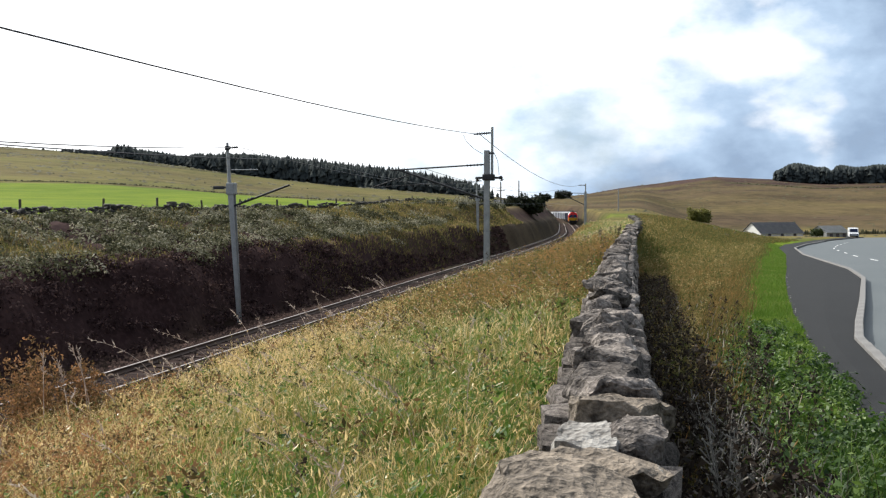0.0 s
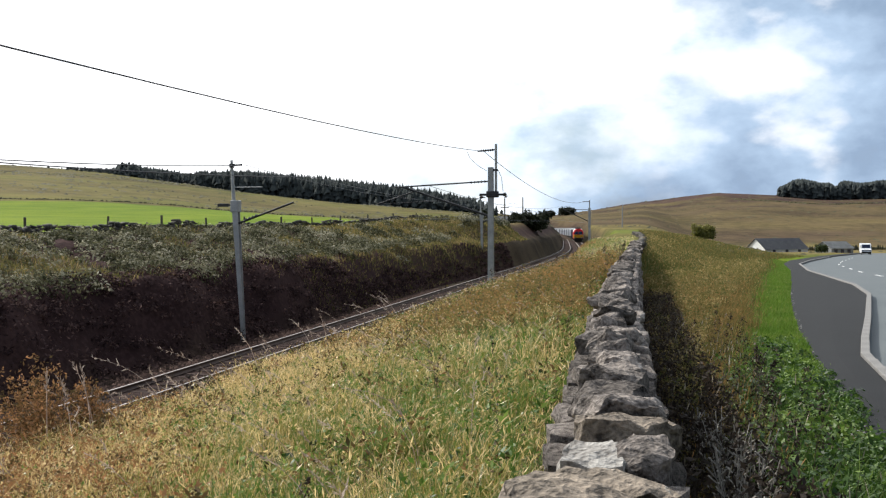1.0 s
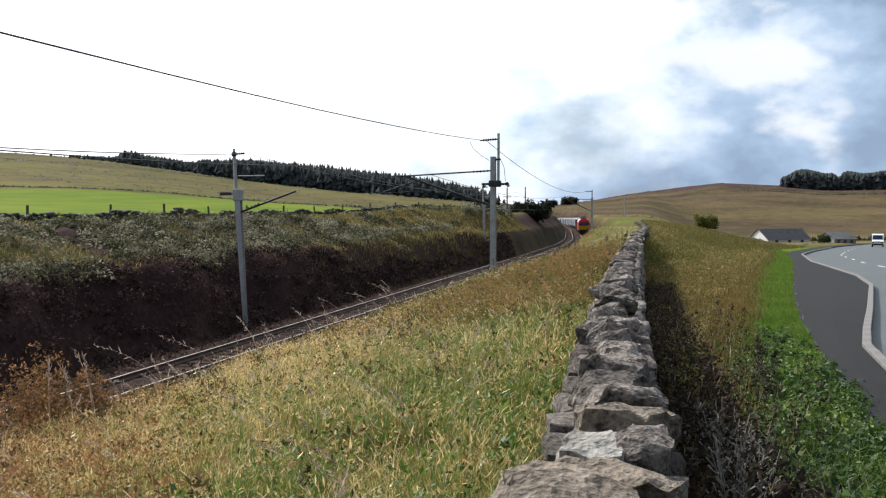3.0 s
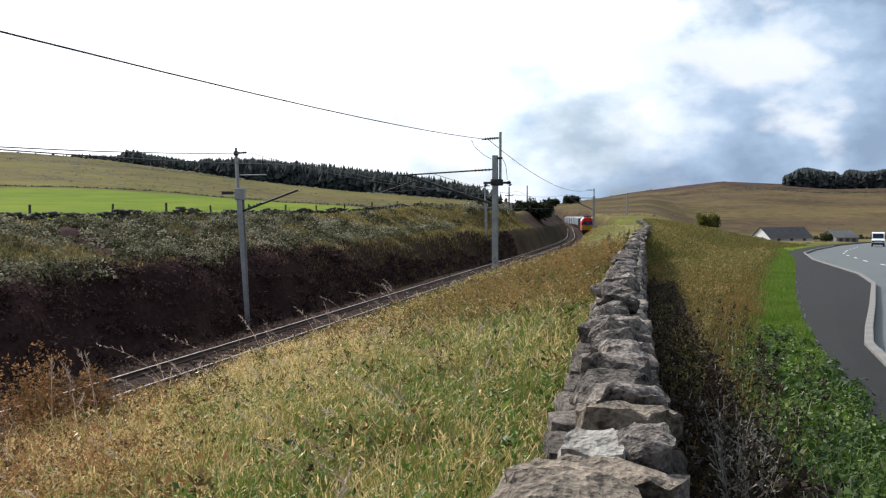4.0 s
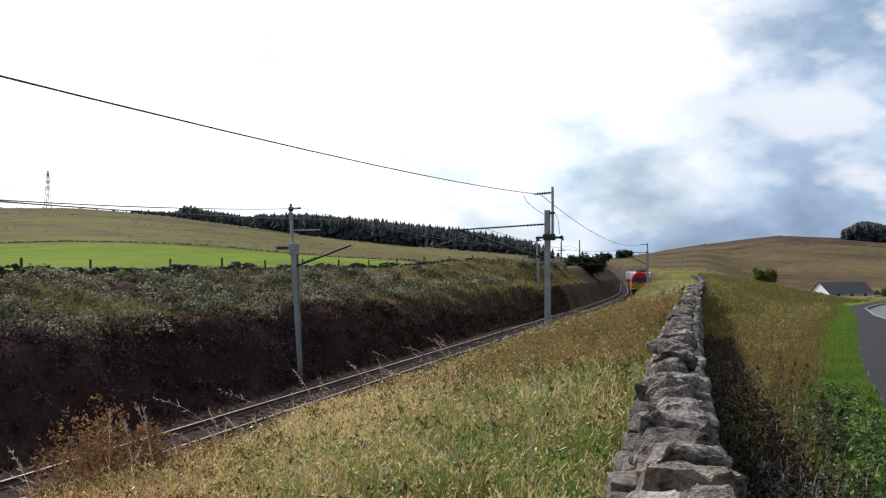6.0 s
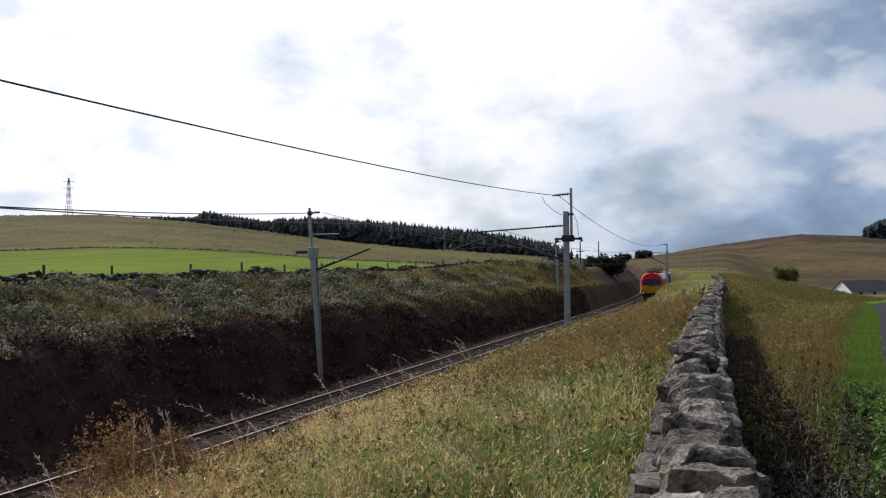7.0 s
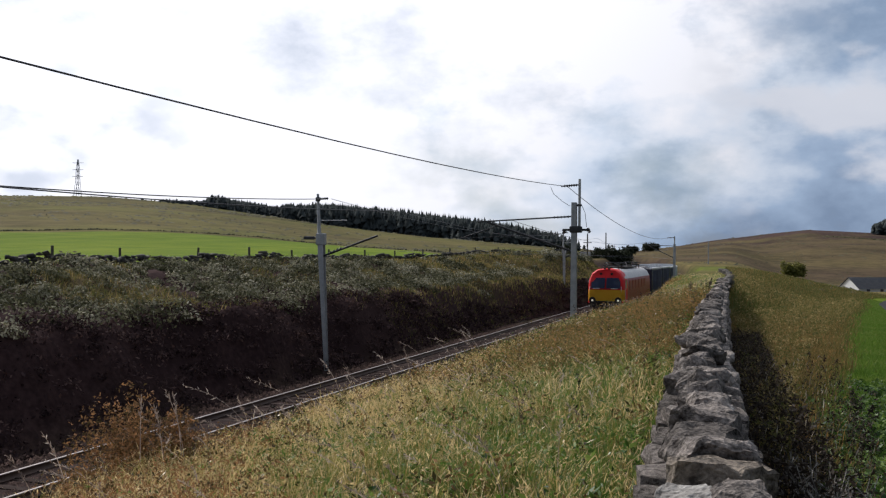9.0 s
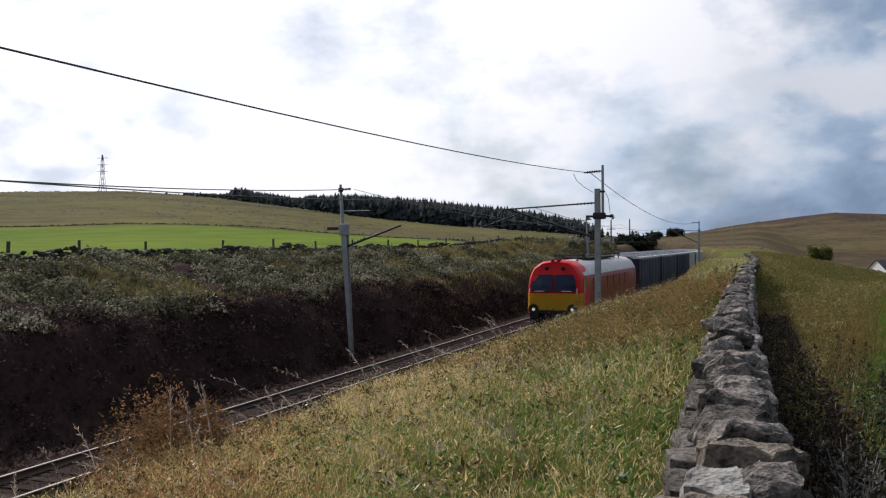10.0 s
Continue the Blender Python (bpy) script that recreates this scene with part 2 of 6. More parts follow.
M = dict(
    far_turf=material("rush_clumps", (0.035, 0.034, 0.016), (0.085, 0.078, 0.034), 0.5, 0.9, 0, 0, 3.0, island=0.35),
    turf=ground_material(),
    stone=material("wall_stone", (0.024, 0.020, 0.018), (0.30, 0.262, 0.23), 9.0, 0.95, 0, 1.0, 48.0, obj=0.45, c=(0.48, 0.46, 0.41), spec=0.1),
    stone_pale=material("lichen_stone", (0.07, 0.06, 0.05), (0.42, 0.40, 0.365), 7.0, 0.9, 0, 0.9, 42.0),
    stone_brown=material("brown_slab", (0.040, 0.032, 0.025), (0.31, 0.255, 0.195), 7.0, 0.92, 0, 1.0, 42.0, c=(0.42, 0.39, 0.34)),
    # dead-plant brown, made darker to carry the wall's shade
    undergrowth=blade_material("shade_dark_dead_growth", (0.018, 0.014, 0.011), (0.048, 0.036, 0.027), (0.14, 0.108, 0.075), 0.2),
    stone_far=material("field_stone", (0.035, 0.032, 0.028), (0.11, 0.10, 0.085), 2.5, 0.95, 0, 0.6, 14.0, island=0.35),
    core=material("packed_earth", (0.02, 0.018, 0.015), (0.05, 0.045, 0.04), 5, 0.95),
    ballast=material("ballast", (0.018, 0.011, 0.010), (0.056, 0.036, 0.031), 3.0, 0.95, 0, 1.0, 24.0, spec=0.04),
    ballast_stone=material("ballast_stone", (0.020, 0.013, 0.011), (0.085, 0.055, 0.046), 3.0, 0.95, 0, 0.3, 24.0, island=0.5, spec=0.04),
    rail=material("rail_steel", (0.07, 0.045, 0.035), (0.15, 0.10, 0.075), 3.0, 0.7, 0.2, 0.1),
    railhead=material("worn_railhead", (0.20, 0.18, 0.17), (0.34, 0.31, 0.30), 5.0, 0.55, 0.8, 0.05),
    sleeper=material("concrete_sleeper", (0.028, 0.021, 0.019), (0.080, 0.060, 0.052), 2.0, 0.95, 0, 0.4, spec=0.02, obj=0.3),
    galv=material("galvanised_steel", (0.30, 0.305, 0.30), (0.50, 0.50, 0.49), 3.0, 0.6, 0.15, 0.1),
    steel_dark=material("dark_fittings", (0.03, 0.03, 0.032), (0.08, 0.08, 0.08), 5.0, 0.6, 0.3, 0.1),
    wire=material("catenary_wire", (0.05, 0.05, 0.055), (0.10, 0.10, 0.105), 2.0, 0.5, 0.5, 0),
    porcelain=material("brown_insulator", (0.06, 0.03, 0.02), (0.12, 0.06, 0.04), 6, 0.3, 0, 0),
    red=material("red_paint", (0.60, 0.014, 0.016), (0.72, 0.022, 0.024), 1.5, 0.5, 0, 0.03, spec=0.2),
    # deeper red than the cab's
    red_side=material("dark_red_paint", (0.22, 0.020, 0.018), (0.33, 0.034, 0.028), 1.2, 0.45, 0, 0.03, spec=0.4),
    yellow=material("yellow_panel", (0.88, 0.52, 0.03), (0.92, 0.60, 0.05), 2.0, 0.45, 0, 0.03, spec=0.3),
    roof_grey=material("weathered_grey_roof", (0.42, 0.41, 0.40), (0.62, 0.61, 0.60), 1.5, 0.5, 0, 0.05),
    glass=material("dark_windscreen", (0.012, 0.016, 0.05), (0.02, 0.03, 0.09), 1.5, 0.08, 0, 0, spec=0.8),
    under=material("underframe_grime", (0.012, 0.011, 0.010), (0.04, 0.035, 0.03), 3.0, 0.8, 0.1, 0.2),
    lampglow=material("headlamp", (0.9, 0.85, 0.7), (1, 0.95, 0.8), 1, 0.3, 0, 0, emit=((1, 0.9, 0.65), 0.6)),
    wagon=material("wagon_grey", (0.075, 0.082, 0.13), (0.16, 0.168, 0.225), 0.9, 0.6, 0.1, 0.1, obj=0.12),
    wagon_pale=material("pale_wagon_side", (0.58, 0.60, 0.64), (0.76, 0.78, 0.80), 0.9, 0.6, 0.0, 0.1),
    load=material("dark_load", (0.05, 0.05, 0.052), (0.16, 0.16, 0.165), 1.5, 0.9, 0, 0.4),
    wagon_end=material("wagon_navy", (0.012, 0.016, 0.035), (0.03, 0.035, 0.06), 1.5, 0.6, 0.1, 0.1),
    wagon_rim=material("pale_wagon_rim", (0.55, 0.56, 0.57), (0.76, 0.77, 0.78), 1.2, 0.55, 0, 0.05),
    asphalt=material("footway_asphalt", (0.013, 0.0135, 0.014), (0.026, 0.027, 0.028), 0.7, 0.9, 0, 0.3, 60.0, spec=0.15),
    road=material("road_chippings", (0.072, 0.086, 0.090), (0.108, 0.122, 0.126), 0.25, 0.8, 0, 0.3, 50.0),
    kerb=material("kerb_concrete", (0.13, 0.125, 0.118), (0.23, 0.222, 0.21), 2.0, 0.85, 0, 0.3),
    line=material("road_marking", (0.70, 0.70, 0.68), (0.82, 0.82, 0.80), 3.0, 0.7, 0, 0.1),
    white_wall=material("white_render", (0.74, 0.74, 0.72), (0.84, 0.84, 0.82), 0.6, 0.9, 0, 0.1),
    slate=material("slate_roof", (0.085, 0.09, 0.10), (0.15, 0.155, 0.165), 0.8, 0.7, 0, 0.2),
    barn=material("grey_sheeting", (0.20, 0.21, 0.21), (0.32, 0.33, 0.33), 0.7, 0.7, 0, 0.1),
    van_paint=material("white_van_paint", (0.76, 0.77, 0.78), (0.82, 0.83, 0.84), 1.0, 0.3, 0, 0, spec=0.5),
    rubber=material("tyre_rubber", (0.012, 0.012, 0.012), (0.03, 0.03, 0.03), 4, 0.85),
    wood=material("weathered_post", (0.05, 0.045, 0.038), (0.13, 0.115, 0.095), 5, 0.9, 0, 0.5),
    bark=material("bark", (0.035, 0.028, 0.022), (0.09, 0.075, 0.06), 5, 0.9, 0, 0.6),
    # needle green lifted to grey-blue, with the distance haze in the colour
    conifer=material("hazed_spruce_needles", (0.030, 0.036, 0.038), (0.066, 0.073, 0.067), 0.2, 1.0, 0, 0.0, 3.0, island=0.3, spec=0.02),
    broadleaf=material("hedge_leaves", (0.030, 0.050, 0.015), (0.075, 0.095, 0.030), 0.8, 0.7, 0, 0, island=0.4, trans=0.2),
    dark_leaf=material("dark_crown", (0.014, 0.018, 0.010), (0.036, 0.042, 0.018), 0.8, 0.9, 0, 0, island=0.35, trans=0.1),
    thorn=material("autumn_leaves", (0.10, 0.105, 0.028), (0.26, 0.235, 0.065), 0.8, 0.7, 0, 0, island=0.4, trans=0.25),
    lawn=blade_material("verge_blades", (0.085, 0.165, 0.022), (0.125, 0.21, 0.030), (0.22, 0.245, 0.068), 0.45),
    grass=blade_material("grass_blades", (0.092, 0.175, 0.026), (0.33, 0.255, 0.070), (0.78, 0.59, 0.29), 0.45, 0.36),
    bracken=blade_material("bracken_fronds", (0.085, 0.095, 0.028), (0.22, 0.150, 0.052), (0.37, 0.20, 0.078), 0.48),
    gorse=blade_material("gorse_sprays", (0.045, 0.047, 0.024), (0.150, 0.147, 0.078), (0.39, 0.365, 0.265), 0.25, 0.75),
    nettle=blade_material("nettle_leaves", (0.022, 0.052, 0.010), (0.062, 0.125, 0.018), (0.18, 0.26, 0.055), 0.35, 0.5),
    bank_turf=blade_material("bank_grass_blades", (0.095, 0.110, 0.032), (0.24, 0.185, 0.066), (0.48, 0.36, 0.16), 0.4),
    rust=blade_material("rusty_leaves", (0.085, 0.062, 0.028), (0.22, 0.125, 0.055), (0.38, 0.20, 0.09), 0.42),
    withered=blade_material("withered_leaves", (0.040, 0.045, 0.016), (0.12, 0.080, 0.034), (0.30, 0.17, 0.07), 0.3),
    # bracken brown with some of the bank's shade mixed into it
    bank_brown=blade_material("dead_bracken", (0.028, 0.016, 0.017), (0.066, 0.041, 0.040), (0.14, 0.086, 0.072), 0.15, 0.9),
    plume=blade_material("bleached_plumes", (0.20, 0.15, 0.12), (0.42, 0.33, 0.27), (0.62, 0.53, 0.45), 0.4),
    thistle=material("bleached_thistle", (0.14, 0.125, 0.105), (0.38, 0.35, 0.30), 8, 0.85, 0, 0.2, island=0.3),
    stalk=blade_material("dead_stalks", (0.035, 0.028, 0.022), (0.12, 0.10, 0.07), (0.42, 0.37, 0.28), 0.1),
    pylon=material("pylon_steel", (0.30, 0.32, 0.35), (0.40, 0.42, 0.45), 2, 0.6, 0.4, 0),
)


# ---- building helpers ----
def part(name, bm, mat, parent=None, label="", smooth=False):
    """Links a bmesh as one mesh object, under a thing or a part."""
    me = bpy.data.meshes.new(name)
    bm.normal_update()
    bm.to_mesh(me)
    bm.free()
    me.materials.append(mat)
    if smooth:
        me.polygons.foreach_set("use_smooth", [True] * len(me.polygons))
        me.set_sharp_from_angle(angle=0.75)
    ob = new(name, me)
    ob.parent = parent
    if label:
        ob["label"] = label
    return ob


def raw_mesh(name, verts, faces, mat, tint=None, smooth=False):
    """One mesh object out of arrays; tint is a value a vertex."""
    me = bpy.data.meshes.new(name)
    verts = np.asarray(verts, dtype=np.float32)
    faces = np.asarray(faces, dtype=np.int32)
    k = faces.shape[1]
    me.vertices.add(len(verts)); me.vertices.foreach_set("co", verts.ravel())
    me.loops.add(faces.size); me.loops.foreach_set("vertex_index", faces.ravel())
    me.polygons.add(len(faces)); me.polygons.foreach_set("loop_start", np.arange(0, faces.size, k, dtype=np.int32))
    if smooth:
        me.polygons.foreach_set("use_smooth", [True] * len(faces))
    me.update(calc_edges=True)
    me.validate()
    if tint is not None:
        at = me.attributes.new("tint", "FLOAT", "POINT")
        at.data.foreach_set("value", np.asarray(tint, dtype=np.float32))
    me.materials.append(mat)
    return new(name, me)


def empty(name, label, category, group="", m=None):
    ob = new(name)
    if m is not None:
        ob.matrix_world = m
    return tagged(ob, label, category, group)


def box(bm, c, s, rot=None, bevel=0.0):
    got = bmesh.ops.create_cube(bm, size=1.0)
    vs = got["verts"]
    m = Matrix.Translation(c) @ (rot.to_4x4() if rot else Matrix.Identity(4)) @ Matrix.Diagonal((*s, 1))
    bmesh.ops.transform(bm, matrix=m, verts=vs)
    if bevel:
        es = list({e for v in vs for e in v.link_edges})
        bmesh.ops.bevel(bm, geom=es, offset=bevel, segments=2, affect="EDGES", profile=0.6)


def tube(bm, pts, radius, n=8, cap=True):
    """A round bar along a polyline; radius is a number or one a point."""
    pts = [Vector(p) for p in pts]
    rad = radius if isinstance(radius, (list, tuple)) else [radius] * len(pts)
    rings = []
    for i, p in enumerate(pts):
        d = (pts[min(i + 1, len(pts) - 1)] - pts[max(i - 1, 0)]).normalized()
        side = d.cross(Vector((0, 0, 1)))
        side = side.normalized() if side.length > 1e-3 else Vector((1, 0, 0))
        up = side.cross(d).normalized()
        rings.append([bm.verts.new(p + (side * math.cos(2 * math.pi * k / n) + up * math.sin(2 * math.pi * k / n)) * rad[i]) for k in range(n)])
    for a, b in zip(rings, rings[1:]):
        for k in range(n):
            bm.faces.new((a[k], a[(k + 1) % n], b[(k + 1) % n], b[k]))
    if cap:
        bm.faces.new(rings[0][::-1]); bm.faces.new(rings[-1])


def disc(bm, c, axis, r, thick, n=16):
    tube(bm, [Vector(c) - Vector(axis) * thick / 2, Vector(c) + Vector(axis) * thick / 2], r, n)


# ---- the plan: railway, wall, road ----
SLOPE = math.atan(0.2245)
U0 = np.array([math.sin(SLOPE), math.cos(SLOPE)])
GAP = 3.4                                # between the two tracks' centres
RAIL_TOP = 0.20


def build_line():
    """The nearer track's centre line, a metre at a time: straight, then bending to the left."""
    p, a, rows = np.array([-11.07, 0.0]) - U0 * 80, SLOPE, []
    for s in range(-80, 900):
        rows.append((p[0], p[1], a))
        k = 0.0 if s < 98 else (0.00095 if s < 200 else (0.00005 if s < 330 else 0.0009))
        a -= k
        p = p + np.array([math.sin(a), math.cos(a)])
    return np.array(rows)


LINE = build_line()


def on_line(s, l=0.0):
    """Place and heading on the railway, l metres to the right of the nearer track."""
    i = min(max(s + 80, 0), len(LINE) - 2)
    k = int(i)
    x, y, a = LINE[k] + (LINE[k + 1] - LINE[k]) * (i - k)
    return x + math.cos(a) * l, y - math.sin(a) * l, a


def track_z(s):
    return -0.006 * max(0.0, s - 120.0)


# edges of the footway beyond the wall: left x, y, right x, y
FOOT = [(-6.5, -40.0, -5.0, -40.0), (0.9, -6.0, 2.6, -6.0), (2.5, 2.0, 4.1, 2.0), (4.2, 9.0, 5.35, 10.3), (4.84, 11.7, 6.1, 13.1), (6.2, 16.2, 7.3, 16.9), (7.3, 19.7, 8.6, 19.9), (9.2, 25.5, 11.2, 25.7),
        (13.2, 37.0, 16.4, 37.5), (16.6, 46.4, 19.6, 46.4), (25.0, 70.0, 27.0, 72.0), (33.5, 96.0, 35.5, 97.0), (42.0, 118.0, 44.5, 118.0), (64.0, 165.0, 66.0, 164.0), (97.0, 228.0, 99.0, 226.0)]


def wall_x(y):
    return -0.06 + 0.198 * y - np.interp(y, [0, 3.8, 6, 9, 13, 21, 32, 45], [0.02, 0.05, 0.11, 0.16, 0.20, 0.18, 0.05, 0.0])


def smooth(v):
    v = np.clip(v, 0, 1)
    return v * v * (3 - 2 * v)


RIDGE_X = [-700, -200, 0, 100, 200, 300, 400, 500, 600, 700, 800, 950, 1050, 1100, 1200, 1260, 1370, 1450, 1568, 1800, 2400]
RIDGE_E = [100, 97, 95, 88, 79, 66, 52, 40, 30, 24, 17, 9, 22, 30, 43, 49, 45, 39, 40, 42, 40]


def lateral(x, y):
    """Distance along and across the railway of many points."""
    s, l = np.empty_like(x), np.empty_like(x)
    pts = LINE[::2]
    for i in range(0, len(x), 4000):
        d = (x[i:i + 4000, None] - pts[None, :, 0]) ** 2 + (y[i:i + 4000, None] - pts[None, :, 1]) ** 2
        k = d.argmin(1)
        dx, dy, a = x[i:i + 4000] - pts[k, 0], y[i:i + 4000] - pts[k, 1], pts[k, 2]
        l[i:i + 4000] = dx * np.cos(a) - dy * np.sin(a)
        s[i:i + 4000] = k * 2 - 80 + dx * np.sin(a) + dy * np.cos(a)
    return s, l


def wobble(x, y, f, seed=0.0):
    """Cheap smooth unevenness."""
    return (np.sin(x * f + 1.3 + seed) * np.cos(y * f * 1.13 + 0.4 * seed) + 0.6 * np.sin(x * f * 2.1 - y * f * 1.7 + 2 + seed)
            + 0.4 * np.sin(y * f * 3.3 + x * f * 2.9 + seed * 3)) / 2.0


def height(x, y):
    x, y = np.asarray(x, float).ravel(), np.asarray(y, float).ravel()
    s, l = lateral(x, y)
    drop = -0.006 * np.maximum(0, s - 120)
    bed = -0.35 + drop
    # far bank and the pasture above it
    top_l = 4.05 + 0.15 * wobble(x, y, 0.11)
    foot = 6.5 - 2.3 * smooth((s - 70) / 45) + 0.45 * wobble(x, y, 0.5, 9)
    end = smooth((s - 82) / 30)
    zl = bed + 3.0 * smooth((-l - foot) / (2.4 - 0.6 * smooth((s - 70) / 45))) + (top_l + 0.25 + 0.35 * end - bed - 3.0) * smooth((-l - 8.2 + 2.4 * end) / (8.0 - 4.6 * end))
    zl = zl + 0.24 * wobble(x, y, 0.8) * smooth((-l - 7) / 2) * (1 - smooth((-l - 15.5) / 3))
    # near bank: steep side, shoulder, then up to the wall
    crest = 2.60 - 0.24 * smooth((y - 32) / 14) + 1.09 * smooth((y - 58) / 28)
    lw = (wall_x(y) - (-11.07 + 0.2245 * y)) * 0.9757
    zr = bed + (crest - bed) * smooth((l - 2.3) / 3.0)
    zr = zr + (3.45 - crest) * smooth((l - 5.0) / np.maximum(lw - 5.0, 1)) * (1 - smooth((y - 60) / 60))
    zr = zr + 0.07 * wobble(x, y, 1.4, 2) * smooth((l - 4) / 2)
    # beyond the wall the ground lies lower and falls away with the road
    plane = 2.77 - 0.0235 * np.clip(y, -20, 330)
    dw = x - wall_x(y)
    over = smooth((dw + 0.05 * 1) / np.interp(y, [0, 45, 80, 160], [0.3, 0.5, 8, 30]))
    fy = [r[1] for r in FOOT]
    edge = np.interp(y, fy, [r[0] for r in FOOT])
    outer = np.interp(y, [r[3] for r in FOOT], [r[2] for r in FOOT]) + 7.0 + 0.02 * y
    off = np.interp(y, [0, 30, 90, 200], [0.22, 0.3, 0.4, 0.1]) * (1 - smooth((x - edge + 1.6) / 1.4))
    off = off + 0.13 * smooth((x - edge + 1.6) / 1.4) - 0.40 * smooth((x - edge - 0.02) / 0.35) + 0.30 * smooth((x - outer + 0.3) / 1.0)
    zr = zr * (1 - over) + (plane + off + 0.05 * wobble(x, y, 1.1, 5) - 0.06) * over
    near = np.where(l < -1.7, zl, zr)
    # distant slopes
    yy = np.maximum(y, 1.0)
    xp = np.clip(784 + 1700 * x / yy, -700, 2400)
    e = np.interp(xp, RIDGE_X, RIDGE_E)
    far = np.interp(xp, [820, 1080], [520, 1250])
    first = np.interp(xp, [820, 980], [36, 260])
    zfar = 4.82 + e / 1700 * np.minimum(yy, far) - 0.05 * np.maximum(0, yy - far)
    zridge = 4.82 + e / 1700 * far
    f = smooth((yy - first) / (far - first))
    rough = wobble(x, y, 0.012, 1) * 1.6 * f * (1 - f) * 4
    z = near * (1 - f) + zridge * f + rough
    z = np.where(yy > far, zridge - 0.03 * (yy - far), z)
    return np.where(y < 1.0, near, z)


def height1(x, y):
    return float(height([x], [y])[0])


# ---- ground ----
def axis(lo, hi, d0, d1, step, grow):
    """Grid lines, close together from d0 to d1 and wider apart outside."""
    mid = list(np.arange(d0, d1 + 1e-6, step))
    a, st = d1, step
    while a < hi:
        st *= grow; a += st; mid.append(a)
    a, st = d0, step
    while a > lo:
        st *= grow; a -= st; mid.insert(0, a)
    return np.array(mid)


# far edge of the green pasture: bearing and depth
PASTURE = ([-350, -193, 0, 300, 450, 560, 640], [148, 150, 160, 172, 160, 132, 104])


def ground():
    gx, gy = axis(-2600, 3000, -32, 26, 0.4, 1.055), axis(-200, 4200, -2, 70, 0.45, 1.035)
    X, Y = np.meshgrid(gx, gy)
    x, y = X.ravel(), Y.ravel()
    z = height(x, y)
    nx, ny = len(gx), len(gy)
    i = np.arange(nx * ny).reshape(ny, nx)
    faces = np.stack([i[:-1, :-1].ravel(), i[:-1, 1:].ravel(), i[1:, 1:].ravel(), i[1:, :-1].ravel()], 1)
    ob = raw_mesh("ground", np.stack([x, y, z], 1), faces, M["turf"], smooth=True)
    s, l = lateral(x, y)
    yy = np.maximum(y, 1)
    xp = 784 + 1700 * x / yy
    left = l < -1.7
    n = wobble(x, y, 0.05, 3)
    lim = np.interp(xp, *PASTURE)
    pasture = left * (l < -16.3) * smooth((lim + 5 * n - yy) / 5) * (1 - smooth((l * -1 - 13) / 900)) * smooth((690 - xp + 20 * n) / 60) * smooth((yy - 4) / 2)
    dw = x - wall_x(y)
    edge = np.interp(y, [r[1] for r in FOOT], [r[0] for r in FOOT])
    verge = (~left) * (0.15 + 0.85 * smooth((yy - 12) / 4)) * smooth((x - np.maximum(edge - 2.3, wall_x(y) + 0.9)) / 0.5) * (1 - smooth((yy - 120) / 60)) * (dw < 30 + y * 0.4)
    meadow = 0.75 * (~left) * smooth((yy - 32) / 30) * (1 - smooth((yy - 170) / 60)) + 0.46 * left * (l < -16.4) * (yy > lim) + 0.07 * (xp > 880) * smooth((yy - 230) / 60)
    red = np.clip(pasture + verge * 0.85 + meadow * (0.7 + 0.5 * n), 0, 1)
    band = wobble(x * 0.25, y, 0.02, 6) + 0.5 * wobble(x, y, 0.035, 2)
    bankgrass = 0.85 * smooth((s - 62 - 6 * n) / 14) * smooth((-l - 6.8) / 3) + 0.7 * smooth((wobble(x, y, 0.35, 12) - 0.15) / 0.3) * smooth((-l - 9.5) / 1.0)
    bankgrass = np.clip(bankgrass, 0, 0.9)
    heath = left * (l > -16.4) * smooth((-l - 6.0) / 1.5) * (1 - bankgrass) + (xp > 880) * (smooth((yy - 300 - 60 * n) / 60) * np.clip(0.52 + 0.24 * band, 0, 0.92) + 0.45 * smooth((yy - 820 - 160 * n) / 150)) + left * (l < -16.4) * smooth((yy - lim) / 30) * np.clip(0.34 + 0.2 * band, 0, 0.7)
    straw = np.where(left, np.maximum(smooth((-l - 16) / 1) * 0.9, bankgrass * 0.8 * (l > -16.4)), smooth((l - 3.5) / 2))
    straw = straw * (0.75 + 0.25 * n)
    # darker ground below the near meadow paints shade into the gaps between blades
    straw = np.where(~left & (yy < 70) & (dw < 0), straw * 0.4, straw)
    straw = np.where(~left & (dw > 0) & (yy < 170), straw * 0.5, straw)
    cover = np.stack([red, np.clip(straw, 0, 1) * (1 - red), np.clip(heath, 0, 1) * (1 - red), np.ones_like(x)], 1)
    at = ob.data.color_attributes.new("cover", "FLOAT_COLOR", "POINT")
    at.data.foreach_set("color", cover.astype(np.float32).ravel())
    return tagged(ob, "rough moorland ground with pasture, straw-coloured grass and a railway cutting", "ground", kind="structure")


ground()


